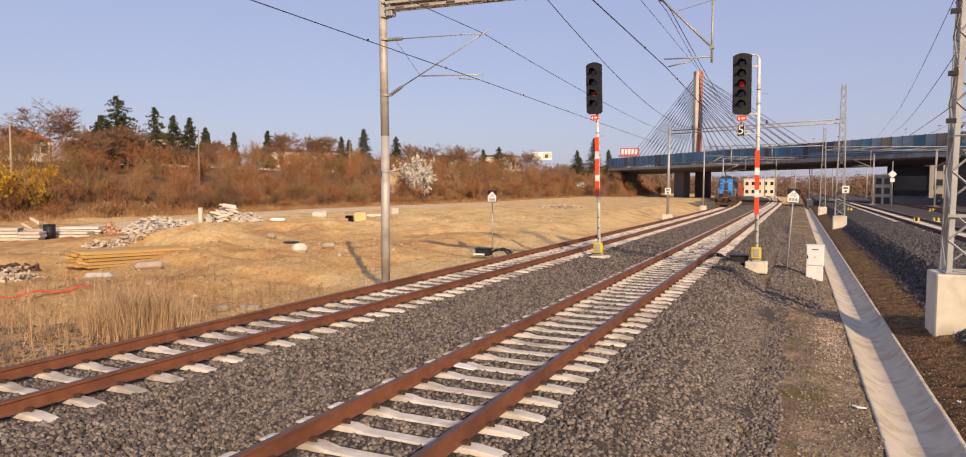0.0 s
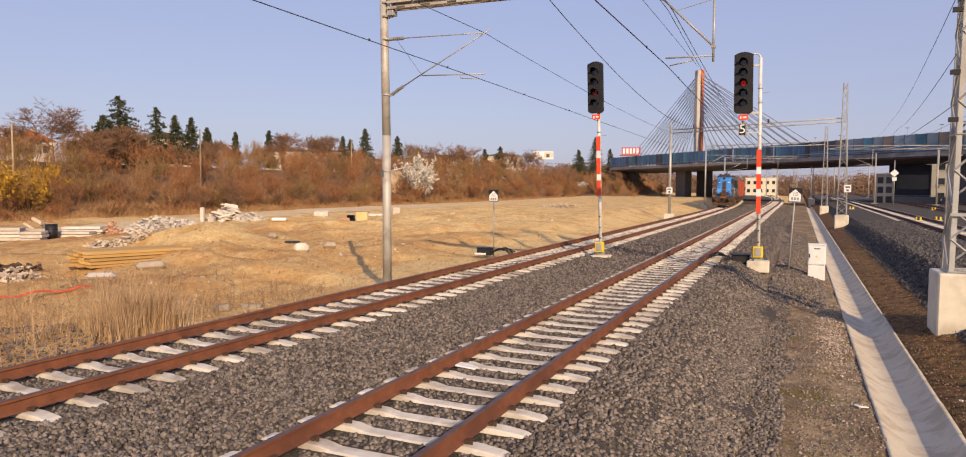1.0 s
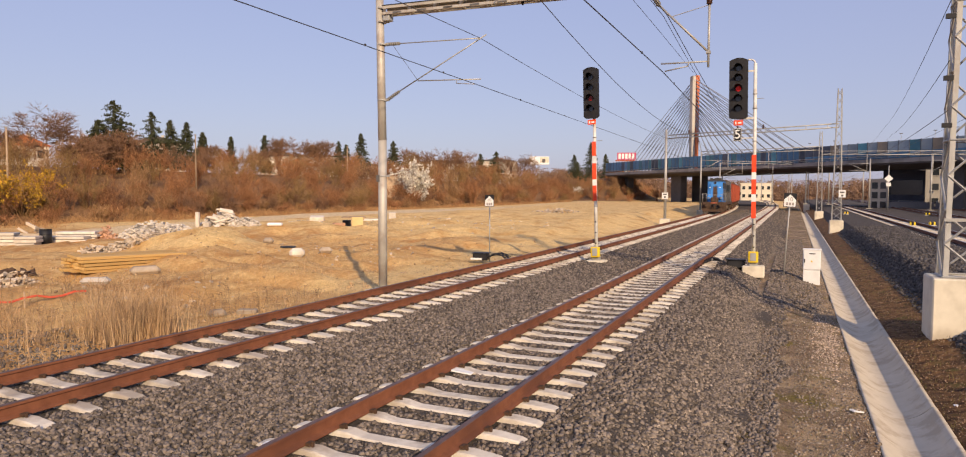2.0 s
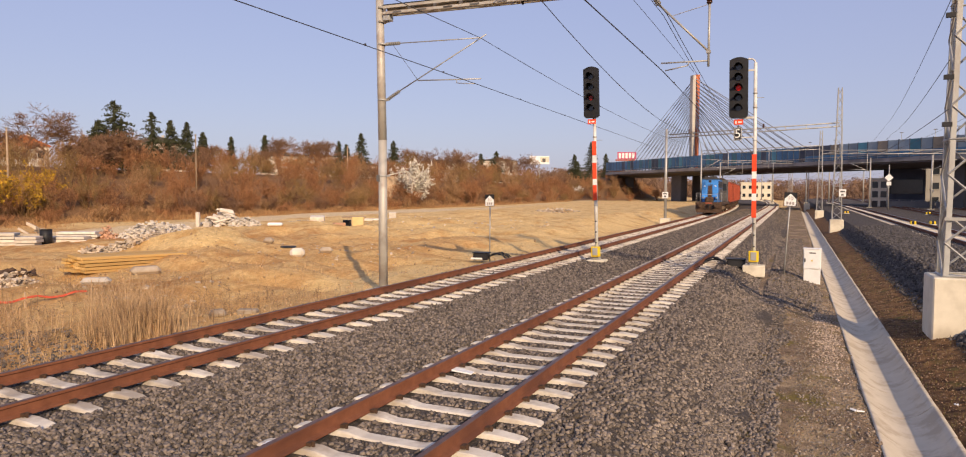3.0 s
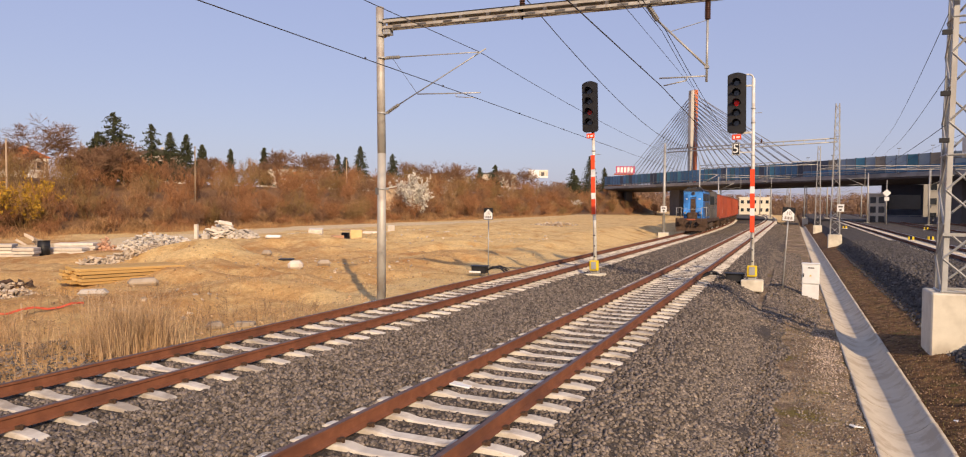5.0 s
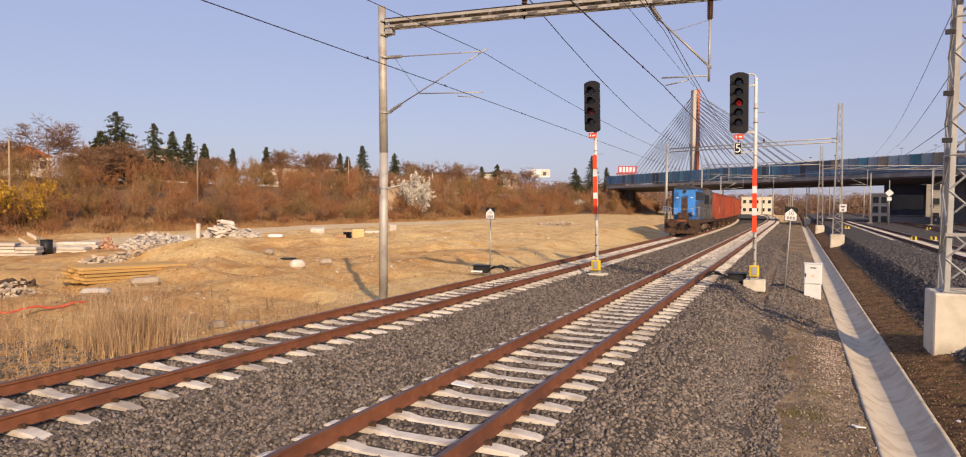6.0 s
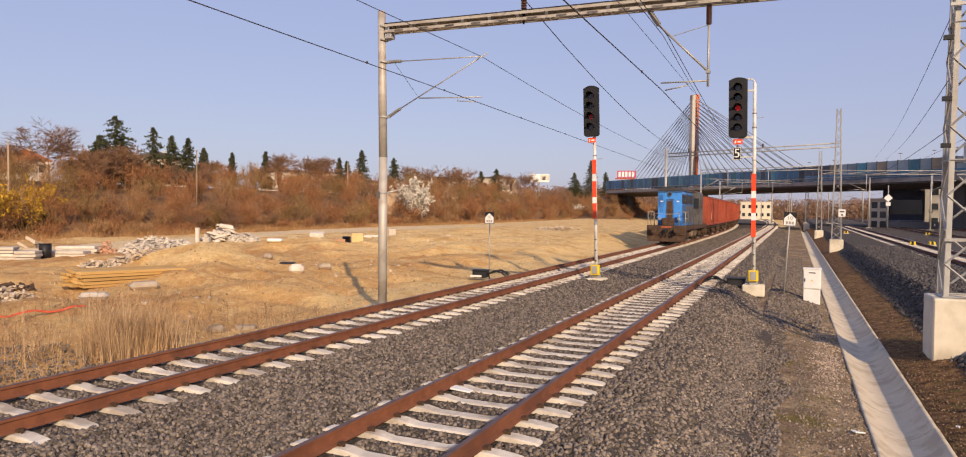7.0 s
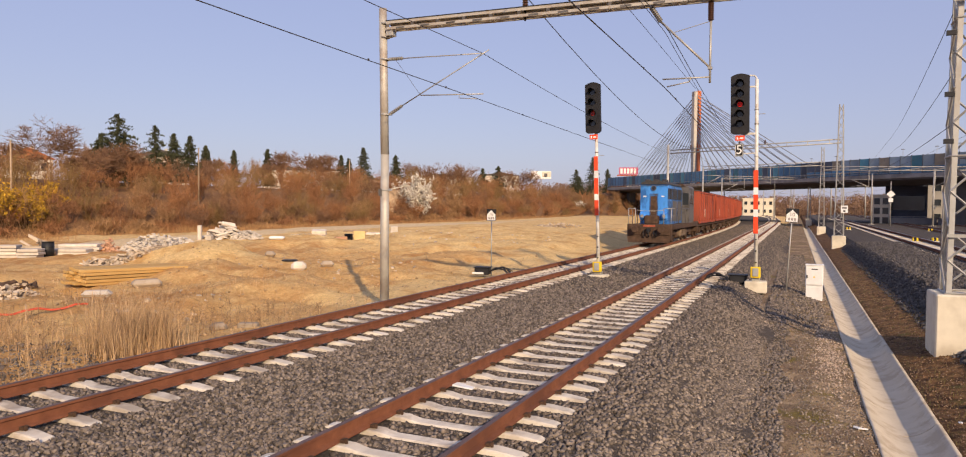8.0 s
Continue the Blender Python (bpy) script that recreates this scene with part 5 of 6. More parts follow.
HOUSEWHITE = mat("house_white", (0.48, 0.43, 0.35), (0.60, 0.54, 0.45), 0.5, 0.9, 0.1, 10)
ROOFRED = mat("roof_red", (0.45, 0.13, 0.05), (0.55, 0.18, 0.07), 1.5, 0.9, 0.3, 8)
ROOFDARK = mat("roof_dark", (0.07, 0.06, 0.055), (0.11, 0.095, 0.085), 1.5, 0.9, 0.3, 8)
far_building("far_building", -14.2, 300, 0.0, 11.5, 8, 6.4, "cream two-storey building beyond the bridge", CREAM, 2, 5, (1.1, 1.3), rz=2)
far_building("far_building", -23.5, 303, 0.0, 9.0, 8, 5.0, "low cream building wing beyond the bridge", CREAM, 1, 5, (1.2, 1.3), rz=2)
far_building("station_building", 24.6, 158, -0.2, 7.5, 8, 8.2, "pale grey station building under the bridge", WALLPALE, 3, 3, (1.3, 1.2), rz=-8)
far_building("depot_building", 18.6, 150, -0.2, 6.6, 7, 7.8, "dark building front with glazed blue band", DEPOT, 1, 1, (5.8, 2.6), rz=-8)
far_building("glass_shelter", 13.6, 140, -0.2, 2.6, 2.4, 5.0, "small pale glazed tower on the platform", HOUSEWHITE, 3, 2, (0.9, 1.1), rz=-8)


# ---- vegetation ----
TWIG = mat("red_brown_twig", (0.235, 0.105, 0.046), (0.36, 0.175, 0.08), 2.5, 0.95, 0, 10, vary=0.45)
TWIG2 = mat("tan_twig", (0.27, 0.15, 0.068), (0.38, 0.225, 0.11), 2.5, 0.95, 0, 10, vary=0.4)
TWIG3 = mat("grey_brown_twig", (0.155, 0.082, 0.047), (0.25, 0.145, 0.085), 2.5, 0.95, 0, 10, vary=0.4)
OLIVE = mat("olive_twig", (0.19, 0.115, 0.045), (0.29, 0.18, 0.075), 2.5, 0.95, 0, 10, vary=0.4)
FORSYTHIA = mat("yellow_blossom", (0.38, 0.21, 0.02), (0.52, 0.31, 0.035), 2.5, 0.9, 0, 10, vary=0.35)
BLOSSOM = mat("white_blossom", (0.52, 0.48, 0.40), (0.68, 0.64, 0.56), 2.5, 0.9, 0, 10, vary=0.25)
OLDWOOD = mat("old_wood", (0.26, 0.18, 0.12), (0.40, 0.30, 0.20), 3, 0.9, 0.2, 20, vary=0.4)
WEED = mat("withered_weed", (0.20, 0.125, 0.07), (0.34, 0.225, 0.13), 2.5, 0.95, 0, 10, vary=0.4)
BARK = mat("bark", (0.13, 0.085, 0.06), (0.21, 0.145, 0.10), 5, 0.95, 0.3, 20)
NEEDLE = mat("dark_needles", (0.035, 0.042, 0.02), (0.075, 0.078, 0.038), 2, 0.95, 0, 10, vary=0.4)
STRAW = mat("dry_straw", (0.36, 0.225, 0.12), (0.54, 0.37, 0.21), 3, 0.9, 0, 10, vary=0.4)


def sprig(v, f, a, b, r):
    """A thin three-sided twig."""
    a, b = Vector(a), Vector(b)
    q = (b - a).to_track_quat("Z", "Y").to_matrix()
    o = len(v)
    for p, s in ((a, r), (b, r * 0.35)):
        for k in range(3):
            v.append(p + q @ Vector((s * math.cos(2.094 * k), s * math.sin(2.094 * k), 0)))
    f += [(o + k, o + (k + 1) % 3, o + 3 + (k + 1) % 3, o + 3 + k) for k in range(3)]


def leaf(v, f, p, s, rnd, flat=0.5):
    o = len(v)
    a = Vector((rnd.gauss(0, 1), rnd.gauss(0, 1), rnd.gauss(0, 1))).normalized() * s
    b = Vector((rnd.gauss(0, 1), rnd.gauss(0, 1), rnd.gauss(0, 1))).normalized() * s * flat
    v += [p - a - b, p + b - a * 0.6, p + a]
    f.append((o, o + 1, o + 2))


def twiglet(v, f, p, s, rnd):
    """A thin upright sliver of a twig."""
    o = len(v)
    a = Vector((rnd.gauss(0, 0.8), rnd.gauss(0, 0.8), 0.4 + rnd.random())).normalized() * s * 1.5
    b = Vector((rnd.gauss(0, 1), rnd.gauss(0, 1), rnd.gauss(0, 0.3))).normalized() * s * 0.13
    v += [p - a - b, p - a + b, p + a]
    f.append((o, o + 1, o + 2))


def shrub_mesh(seed, h, w, stems, sprigs, leaves, leaf_size, twig, bloom=None):
    rnd = random.Random(seed)
    v, f, fm = [], [], []
    tips = []
    for _ in range(stems):
        a = rnd.uniform(0, 2 * math.pi)
        lean = rnd.random() ** 0.7
        root = Vector((math.cos(a), math.sin(a), 0)) * w * 0.16 * rnd.random()
        top = Vector((math.cos(a) * lean * w * 0.5, math.sin(a) * lean * w * 0.5, h * rnd.uniform(0.6, 1.0) * (1 - 0.35 * lean * lean)))
        mid = root.lerp(top, 0.5) + Vector((rnd.gauss(0, 0.12), rnd.gauss(0, 0.12), 0.12 * h))
        sprig(v, f, root, mid, 0.024)
        sprig(v, f, mid, top, 0.016)
        for _ in range(sprigs):
            u = rnd.uniform(0.25, 1.0)
            p = root.lerp(mid, u * 2) if u < 0.5 else mid.lerp(top, u * 2 - 1)
            e = p + Vector((rnd.gauss(0, 0.28) * w * 0.28, rnd.gauss(0, 0.28) * w * 0.28, rnd.uniform(0.05, 0.28) * h))
            sprig(v, f, p, e, 0.011)
            tips.append((p, e))
    k = len(f)
    for _ in range(leaves):
        p, e = rnd.choice(tips)
        q = p.lerp(e, rnd.uniform(0.2, 1.1)) + Vector((rnd.gauss(0, 0.09), rnd.gauss(0, 0.09), rnd.gauss(0, 0.09)))
        if bloom:
            leaf(v, f, q, leaf_size * rnd.uniform(0.6, 1.4), rnd, 0.5)
        else:
            twiglet(v, f, q, leaf_size * rnd.uniform(0.6, 1.5), rnd)
    me = flat_mesh("shrub", v, f, twig)
    if bloom:
        me.materials.append(bloom)
        me.polygons.foreach_set("material_index", [0] * k + [1] * (len(f) - k))
    return me


SHRUBS = [shrub_mesh(10 + i, 3.6, 4.2, 26, 8, 1650, 0.115, (TWIG, TWIG2, TWIG3, TWIG, OLIVE, TWIG)[i]) for i in range(6)]
LOW = [shrub_mesh(30 + i, 1.1, 2.4, 24, 5, 420, 0.12, (TWIG, TWIG2, TWIG2)[i]) for i in range(3)]


HILL = 1.37


def put_shrub(me, x, y, s, label, z=None, name="shrub", group="shrubs on the embankment"):
    if z is None:
        x, y, s = x * HILL, y * HILL, s * HILL
    ob = new(name, me)
    ob.matrix_world = Matrix.Translation((x, y, (ground_z(x, y) if z is None else z) - 0.08)) @ Matrix.Rotation(random.uniform(0, 6.28), 4, "Z") @ Matrix.Diagonal((s * random.uniform(0.85, 1.15), s * random.uniform(0.85, 1.15), s * random.uniform(0.8, 1.15), 1))
    return tagged(ob, label, "shrub", group)


SHRUB_LABELS = ("bare red-brown shrub on the embankment", "bare tan shrub on the embankment", "bare grey-brown shrub on the embankment", "bare red-brown shrub on the embankment", "olive-brown shrub on the embankment", "bare red-brown shrub on the embankment")


def brush(spots, name, label):
    """Many shrubs too dense to tell apart, joined in one mesh per kind of twig."""
    for k, me in enumerate(SHRUBS):
        co = np.empty(len(me.vertices) * 3, np.float32)
        me.vertices.foreach_get("co", co)
        co = co.reshape(-1, 3)
        quads = np.empty(len(me.loops), np.int32)
        me.loops.foreach_get("vertex_index", quads)
        mine = [s for s in spots if s[0] == k]
        if not mine:
            continue
        first = np.empty(len(me.polygons), np.int32)
        me.polygons.foreach_get("loop_start", first)
        allco, alli, starts = [], [], []
        for i, (_, x, y, z, s, a) in enumerate(mine):
            c, d = math.cos(a) * s, math.sin(a) * s
            allco.append(np.stack([co[:, 0] * c - co[:, 1] * d + x, co[:, 0] * d + co[:, 1] * c + y, co[:, 2] * s + z], 1))
            alli.append(quads + i * len(co))
            starts.append(first + i * len(quads))
        p, q = np.concatenate(allco), np.concatenate(alli)
        out = bpy.data.meshes.new(name)
        out.vertices.add(len(p))
        out.vertices.foreach_set("co", p.reshape(-1))
        out.loops.add(len(q))
        out.loops.foreach_set("vertex_index", q)
        starts = np.concatenate(starts)
        out.polygons.add(len(starts))
        out.polygons.foreach_set("loop_start", starts)
        out.update(calc_edges=True)
        out.materials.append(me.materials[0])
        tagged(new(name, out), label, "brush", kind="stuff")


def embankment():
    back = []
    y = 13.0
    while y < 255:
        near = sm(y, 20, 120)
        for row, (x0, s0) in enumerate(((-45.3, 0.62), (-47.8, 0.86), (-52.0, 1.0), (-56.0, 1.05), (-60.5, 1.05), (-66, 1.1))):
            if y > 150 and row > 3:
                continue
            k = random.randrange(6)
            x, yy = x0 + random.gauss(0, 1.0), y + random.uniform(-1.2, 1.2)
            s = s0 * random.uniform(0.65, 1.2) * (0.88 + 0.26 * near if row < 2 else 0.66 + 0.36 * near)
            if row < 2:
                put_shrub(SHRUBS[k], x, yy, s, SHRUB_LABELS[k])
            else:
                x, yy = x * HILL, yy * HILL
                back.append((k, x, yy, ground_z(x, yy) - 0.1, s * HILL, random.uniform(0, 6.28)))
        for _ in range(2):
            x, yy = random.uniform(-48.5, -45.6) * HILL, (y + random.uniform(-1.2, 1.2)) * HILL
            back.append((random.randrange(6), x, yy, ground_z(x, yy) - 0.1, random.uniform(0.4, 0.65) * HILL, random.uniform(0, 6.28)))
        y += 2.3 + 1.7 * near
    brush(back, "embankment_brush", "dense bare red-brown brush over the embankment")
    y = 12.0
    while y < 200:
        k = random.randrange(3)
        put_shrub(LOW[k], random.uniform(-46.5, -43.4), y + random.uniform(-1, 1), random.uniform(0.5, 1.1), ("low red-brown brush at the embankment foot", "low tan brush at the embankment foot", "low tan brush at the embankment foot")[k])
        y += 1.1 + 1.6 * sm(y, 20, 120)


embankment()


def foot_grass():
    """Tall withered grass along the foot of the embankment."""
    rnd = random.Random(44)
    v, f = [], []
    for _ in range(620):
        cy = 18 + 190 * rnd.random() ** 1.3
        cx = rnd.gauss(-60.0, 1.4)
        tall = rnd.uniform(0.2, 0.75)
        for _ in range(30):
            x, y = cx + rnd.gauss(0, 0.7), cy + rnd.gauss(0, 0.9)
            p = Vector((x, y, ground_z(x, y) - 0.05))
            h = tall * rnd.uniform(0.6, 1.3)
            sprig(v, f, p, p + Vector((rnd.gauss(0, 0.55) * h, rnd.gauss(0, 0.55) * h, h)), 0.017)
    tagged(new("foot_grass", flat_mesh("foot_grass", v, f, RUSSET)), "tall withered russet grass along the embankment foot", "grass", kind="stuff")


RUSSET = mat("russet_grass", (0.30, 0.165, 0.07), (0.44, 0.26, 0.12), 3, 0.95, 0, 10, vary=0.35)
foot_grass()
yellow = shrub_mesh(70, 3.2, 3.8, 26, 8, 2200, 0.10, OLIVE, FORSYTHIA)
for x, y, s in ((-46.6, 27.6, 1.1), (-47.6, 31.0, 0.9), (-46.0, 25.8, 1.05), (-46.4, 29.2, 0.85)):
    put_shrub(yellow, x, y, s, "yellow flowering shrub on the embankment", group="flowering shrubs")
white = shrub_mesh(71, 4.4, 4.6, 34, 10, 5000, 0.13, TWIG3, BLOSSOM)
put_shrub(white, -45.2, 78.6, 1.28, "white blossoming shrub on the embankment", group="flowering shrubs")
for x, y, s in ((-46.5, 158, 0.8), (-46.8, 182, 0.8)):
    put_shrub(white, x, y, s, "white blossoming shrub on the embankment", group="flowering shrubs")


def bare_tree(x, y, z, h, seed, spread=0.5):
    rnd = random.Random(seed)
    t = thing("bare_tree", pose(x, y, z), "leafless brown tree above the embankment", "tree", "bare trees")
    v, f = [], []

    def grow(p, way, length, r, depth, v, f):
        e = p + way * length
        sprig(v, f, p, e, max(r, 0.024))
        if depth == 0:
            return
        for _ in range(4 if depth > 3 else 3):
            w = (way + Vector((rnd.gauss(0, spread), rnd.gauss(0, spread), rnd.gauss(0.05, 0.25)))).normalized()
            grow(p.lerp(e, rnd.uniform(0.6, 1.0)), w, length * rnd.uniform(0.6, 0.85), r * 0.6, depth - 1, v, f)
    tv, tf = [], []
    sprig(tv, tf, (0, 0, -0.5), (0, 0, h * 0.22), 0.2)
    part_mesh = flat_mesh("trunk", tv, tf, BARK)
    ob = new("trunk", part_mesh)
    ob.parent = t
    for _ in range(6):
        grow(Vector((0, 0, h * rnd.uniform(0.12, 0.2))), Vector((rnd.gauss(0, 0.62), rnd.gauss(0, 0.62), 1)).normalized(), h * rnd.uniform(0.2, 0.26), 0.09, 5, v, f)
    ob = new("crown", flat_mesh("crown", v, f, TWIG3))
    ob.parent = t


TREES = ((-98, 65.0, 15.2, 0.8), (-80, 63.2, 11.6, 0.6), (-96, 94.2, 12.8, 0.6), (-96, 111.4, 15.9, 0.65), (-96, 121.2, 15.2, 0.6), (-94, 124.6, 15.4, 0.6), (-94, 158.0, 16.1, 0.6), (-90, 165.9, 16.0, 0.65), (-88, 173.1, 15.2, 0.5), (-88, 179.8, 16.0, 0.5), (-85, 220.4, 17.1, 0.6), (-88, 214.0, 16.0, 0.6), (-92, 66.8, 11.6, 0.6), (-92, 56.5, 11.3, 0.6), (-82, 62.0, 10.8, 0.6), (-94, 104.0, 11.5, 0.6), (-78, 56.0, 9.6, 0.6))
for i, (x, y, top, wide) in enumerate(TREES):
    z = ground_z(x, y)
    bare_tree(x, y, z, (top - z) * (1.22 if wide > 0.7 else 1.1), 200 + i, wide)


def conifer(x, y, z, h, seed, w=0.32, ragged=0.25):
    rnd = random.Random(seed)
    t = thing("conifer", pose(x, y, z), "dark green conifer above the embankment", "tree", "conifers")
    part("trunk", rod(bm_new(), (0, 0, -0.5), (0, 0, h * 0.97), 0.03 * h * 0.5, 0.02, 6), BARK, t)
    v, f = [], []
    n = int(10 + h * 3)
    for i in range(n):
        u = 0.10 + 0.9 * i / n
        reach = h * w * 1.25 * (1 - u) ** 0.8 + 0.15
        for _ in range(8):
            a = rnd.uniform(0, 6.28)
            r = reach * rnd.uniform(1 - ragged * 2, 1 + ragged * 0.5)
            p = Vector((0, 0, h * u))
            e = p + Vector((math.cos(a) * r, math.sin(a) * r, -0.18 * r + rnd.gauss(0, 0.1) * r))
            sprig(v, f, p, e, 0.03)
            for _ in range(int(5 + r * 8)):
                q = p.lerp(e, rnd.uniform(0.25, 1.05)) + Vector((rnd.gauss(0, 0.08), rnd.gauss(0, 0.08), rnd.gauss(-0.04, 0.07)))
                leaf(v, f, q, rnd.uniform(0.12, 0.27), rnd)
    ob = new("crown", flat_mesh("crown", v, f, NEEDLE))
    ob.parent = t


CONIFERS = ((-84, 65.0, 14.8, 0.36, 0.75), (-85, 66.8, 12.6, 0.40, 0.7), (-84, 62.6, 12.0, 0.36, 0.7), (-88, 74.3, 14.4, 0.24, 0.7), (-90, 79.5, 13.8, 0.22, 0.25), (-92, 84.5, 14.0, 0.24, 0.3), (-98, 93.6, 13.3, 0.24, 0.25), (-100, 102.6, 13.2, 0.16, 0.3), (-98, 109.7, 14.0, 0.17, 0.3), (-96, 131.8, 14.3, 0.2, 0.3), (-95, 133.4, 13.6, 0.2, 0.3), (-92, 135.1, 16.2, 0.24, 0.3), (-92, 149.2, 15.4, 0.26, 0.5), (-90, 197.5, 14.7, 0.3, 0.4), (-95, 221.4, 16.9, 0.34, 0.3), (-80, 289.3, 24.2, 0.22, 0.4), (-80, 265.1, 17.7, 0.32, 0.4), (-72, 283.4, 18.8, 0.22, 0.25), (-82, 276.0, 15.5, 0.35, 0.4))
for i, (x, y, top, w, rg) in enumerate(CONIFERS):
    z = ground_z(x, y)
    conifer(x, y, z, top - z, 300 + i, w * 1.15, rg)


def house(x, y, z, w, d, h, roof_h, label, roof, rz):
    t = thing("house", pose(x, y, z, 0, 0, rz), label, "house", "houses on the hill")
    part("wall", box(bm_new(), -w / 2, w / 2, -d / 2, d / 2, -2, h), HOUSEWHITE, t)
    part("roof", prism(bm_new(), ((-w / 2 - 0.4, h), (w / 2 + 0.4, h), (0, h + roof_h)), -d / 2 - 0.4, d / 2 + 0.4), roof, t)
    part("chimney", box(bm_new(), 0.6, 1.1, -0.3, 0.3, h, h + roof_h + 0.5), HOUSEWHITE, t)
    for j in range(3):
        cx = -w / 2 + w * (j + 0.5) / 3
        part("window", box(bm_new(), cx - 0.5, cx + 0.5, -d / 2 - 0.05, -d / 2 + 0.02, h * 0.45, h * 0.8), DARKGLASS, t)


house(-118, 74.0, 6.3, 7.0, 7, 3.6, 1.8, "house with a bright red tiled roof", ROOFRED, 62)
house(-108, 92.5, 5.6, 9, 8, 5.6, 1.2, "pale house with a low dark roof", ROOFDARK, 50)
house(-118, 137.0, 5.4, 9, 8, 5.8, 1.6, "pale house with a dark gabled roof", ROOFDARK, 40)
house(-116, 148.9, 5.2, 11, 8, 6.4, 0.9, "long pale flat-roofed house", ROOFDARK, 40)
house(-106, 130.0, 5.2, 8, 8, 3.2, 1.8, "pale house with a red-brown roof", ROOFRED, 40)
house(-110, 164.6, 5.4, 9, 8, 4.2, 0.9, "low pale house among the shrubs", ROOFDARK, 40)
house(-120, 226.0, 5.6, 24, 8, 7.6, 1.2, "long pale house with a dark roof", ROOFDARK, 30)
house(-125, 292.0, 6.7, 18, 8, 10.0, 1.4, "long pale house with a grey roof", ROOFDARK, 30)
shed = thing("garden_shed", pose(-67.5, 109.0, 3.2, 0, 0, 45), "weathered garden shed with a sloping pale roof", "shed")
part("wall", box(bm_new(), -1.8, 1.8, -1.3, 1.3, -2.4, 2.2), OLDWOOD, shed)
part("roof", box(bm_new(), -2.2, 2.2, -1.6, 1.6, 0, 0.12, m=pose(0, 0, 2.5, 0, -14, 0)), PALE, shed)
board = thing("billboard", pose(-100, 280, 13.4, 0, 0, 22), "white box-shaped billboard above the trees", "billboard")
part("panel", box(bm_new(), -4.2, 4.2, -0.6, 0.6, 1.2, 4.6, 0.05), WHITE, board)
part("support", box(bm_new(), -0.12, 0.12, -0.12, 0.12, -8, 1.2), GALV, board)
part("upper_panel", box(bm_new(), 0.4, 4.0, -0.66, -0.6, 2.0, 4.4, 0.02), PALE, board, "cream picture field")
part("grey_shape", box(bm_new(), 1.2, 2.6, -0.70, -0.66, 2.0, 3.6, 0.02), GREY, board)
MAGENTA = mat("magenta_sign", (0.42, 0.05, 0.12), (0.52, 0.09, 0.17), 0.5, 0.5, 0, 10)
sign = thing("roof_sign", pose(-75, 336, 18.2, 0, 0, 14), "magenta and white roof sign of a far shop", "sign")
part("panel", box(bm_new(), -4.5, 4.5, -0.3, 0.3, 0.6, 4.0), MAGENTA, sign)
part("base_frame", box(bm_new(), -5.4, 4.0, -0.3, 0.3, -0.2, 0.5), RUSTRED, sign)
part("support", box(bm_new(), -0.5, 0.5, -0.3, 0.3, -18.5, -0.2), GALV, sign)
for k in range(5):
    part("white_shape", box(bm_new(), -3.9 + 1.6 * k, -2.8 + 1.6 * k, -0.36, -0.31, 1.0, 3.5), WHITE, sign)
for x, y in ((-70.0, 65.7), (-66.0, 40.0), (-76.0, 107.0)):
    t = thing("lamp_pole", pose(x, y, ground_z(x, y)), "thin pale wooden pole among the shrubs", "pole", "poles")
    part("shaft", rod(bm_new(), (0, 0, -0.3), (0, 0, 7.1), 0.10, 0.07, 7), OLDWOOD, t)
    part("cap", rod(bm_new(), (0, 0, 7.1), (0, 0, 7.25), 0.13, n=7), GALV, t)


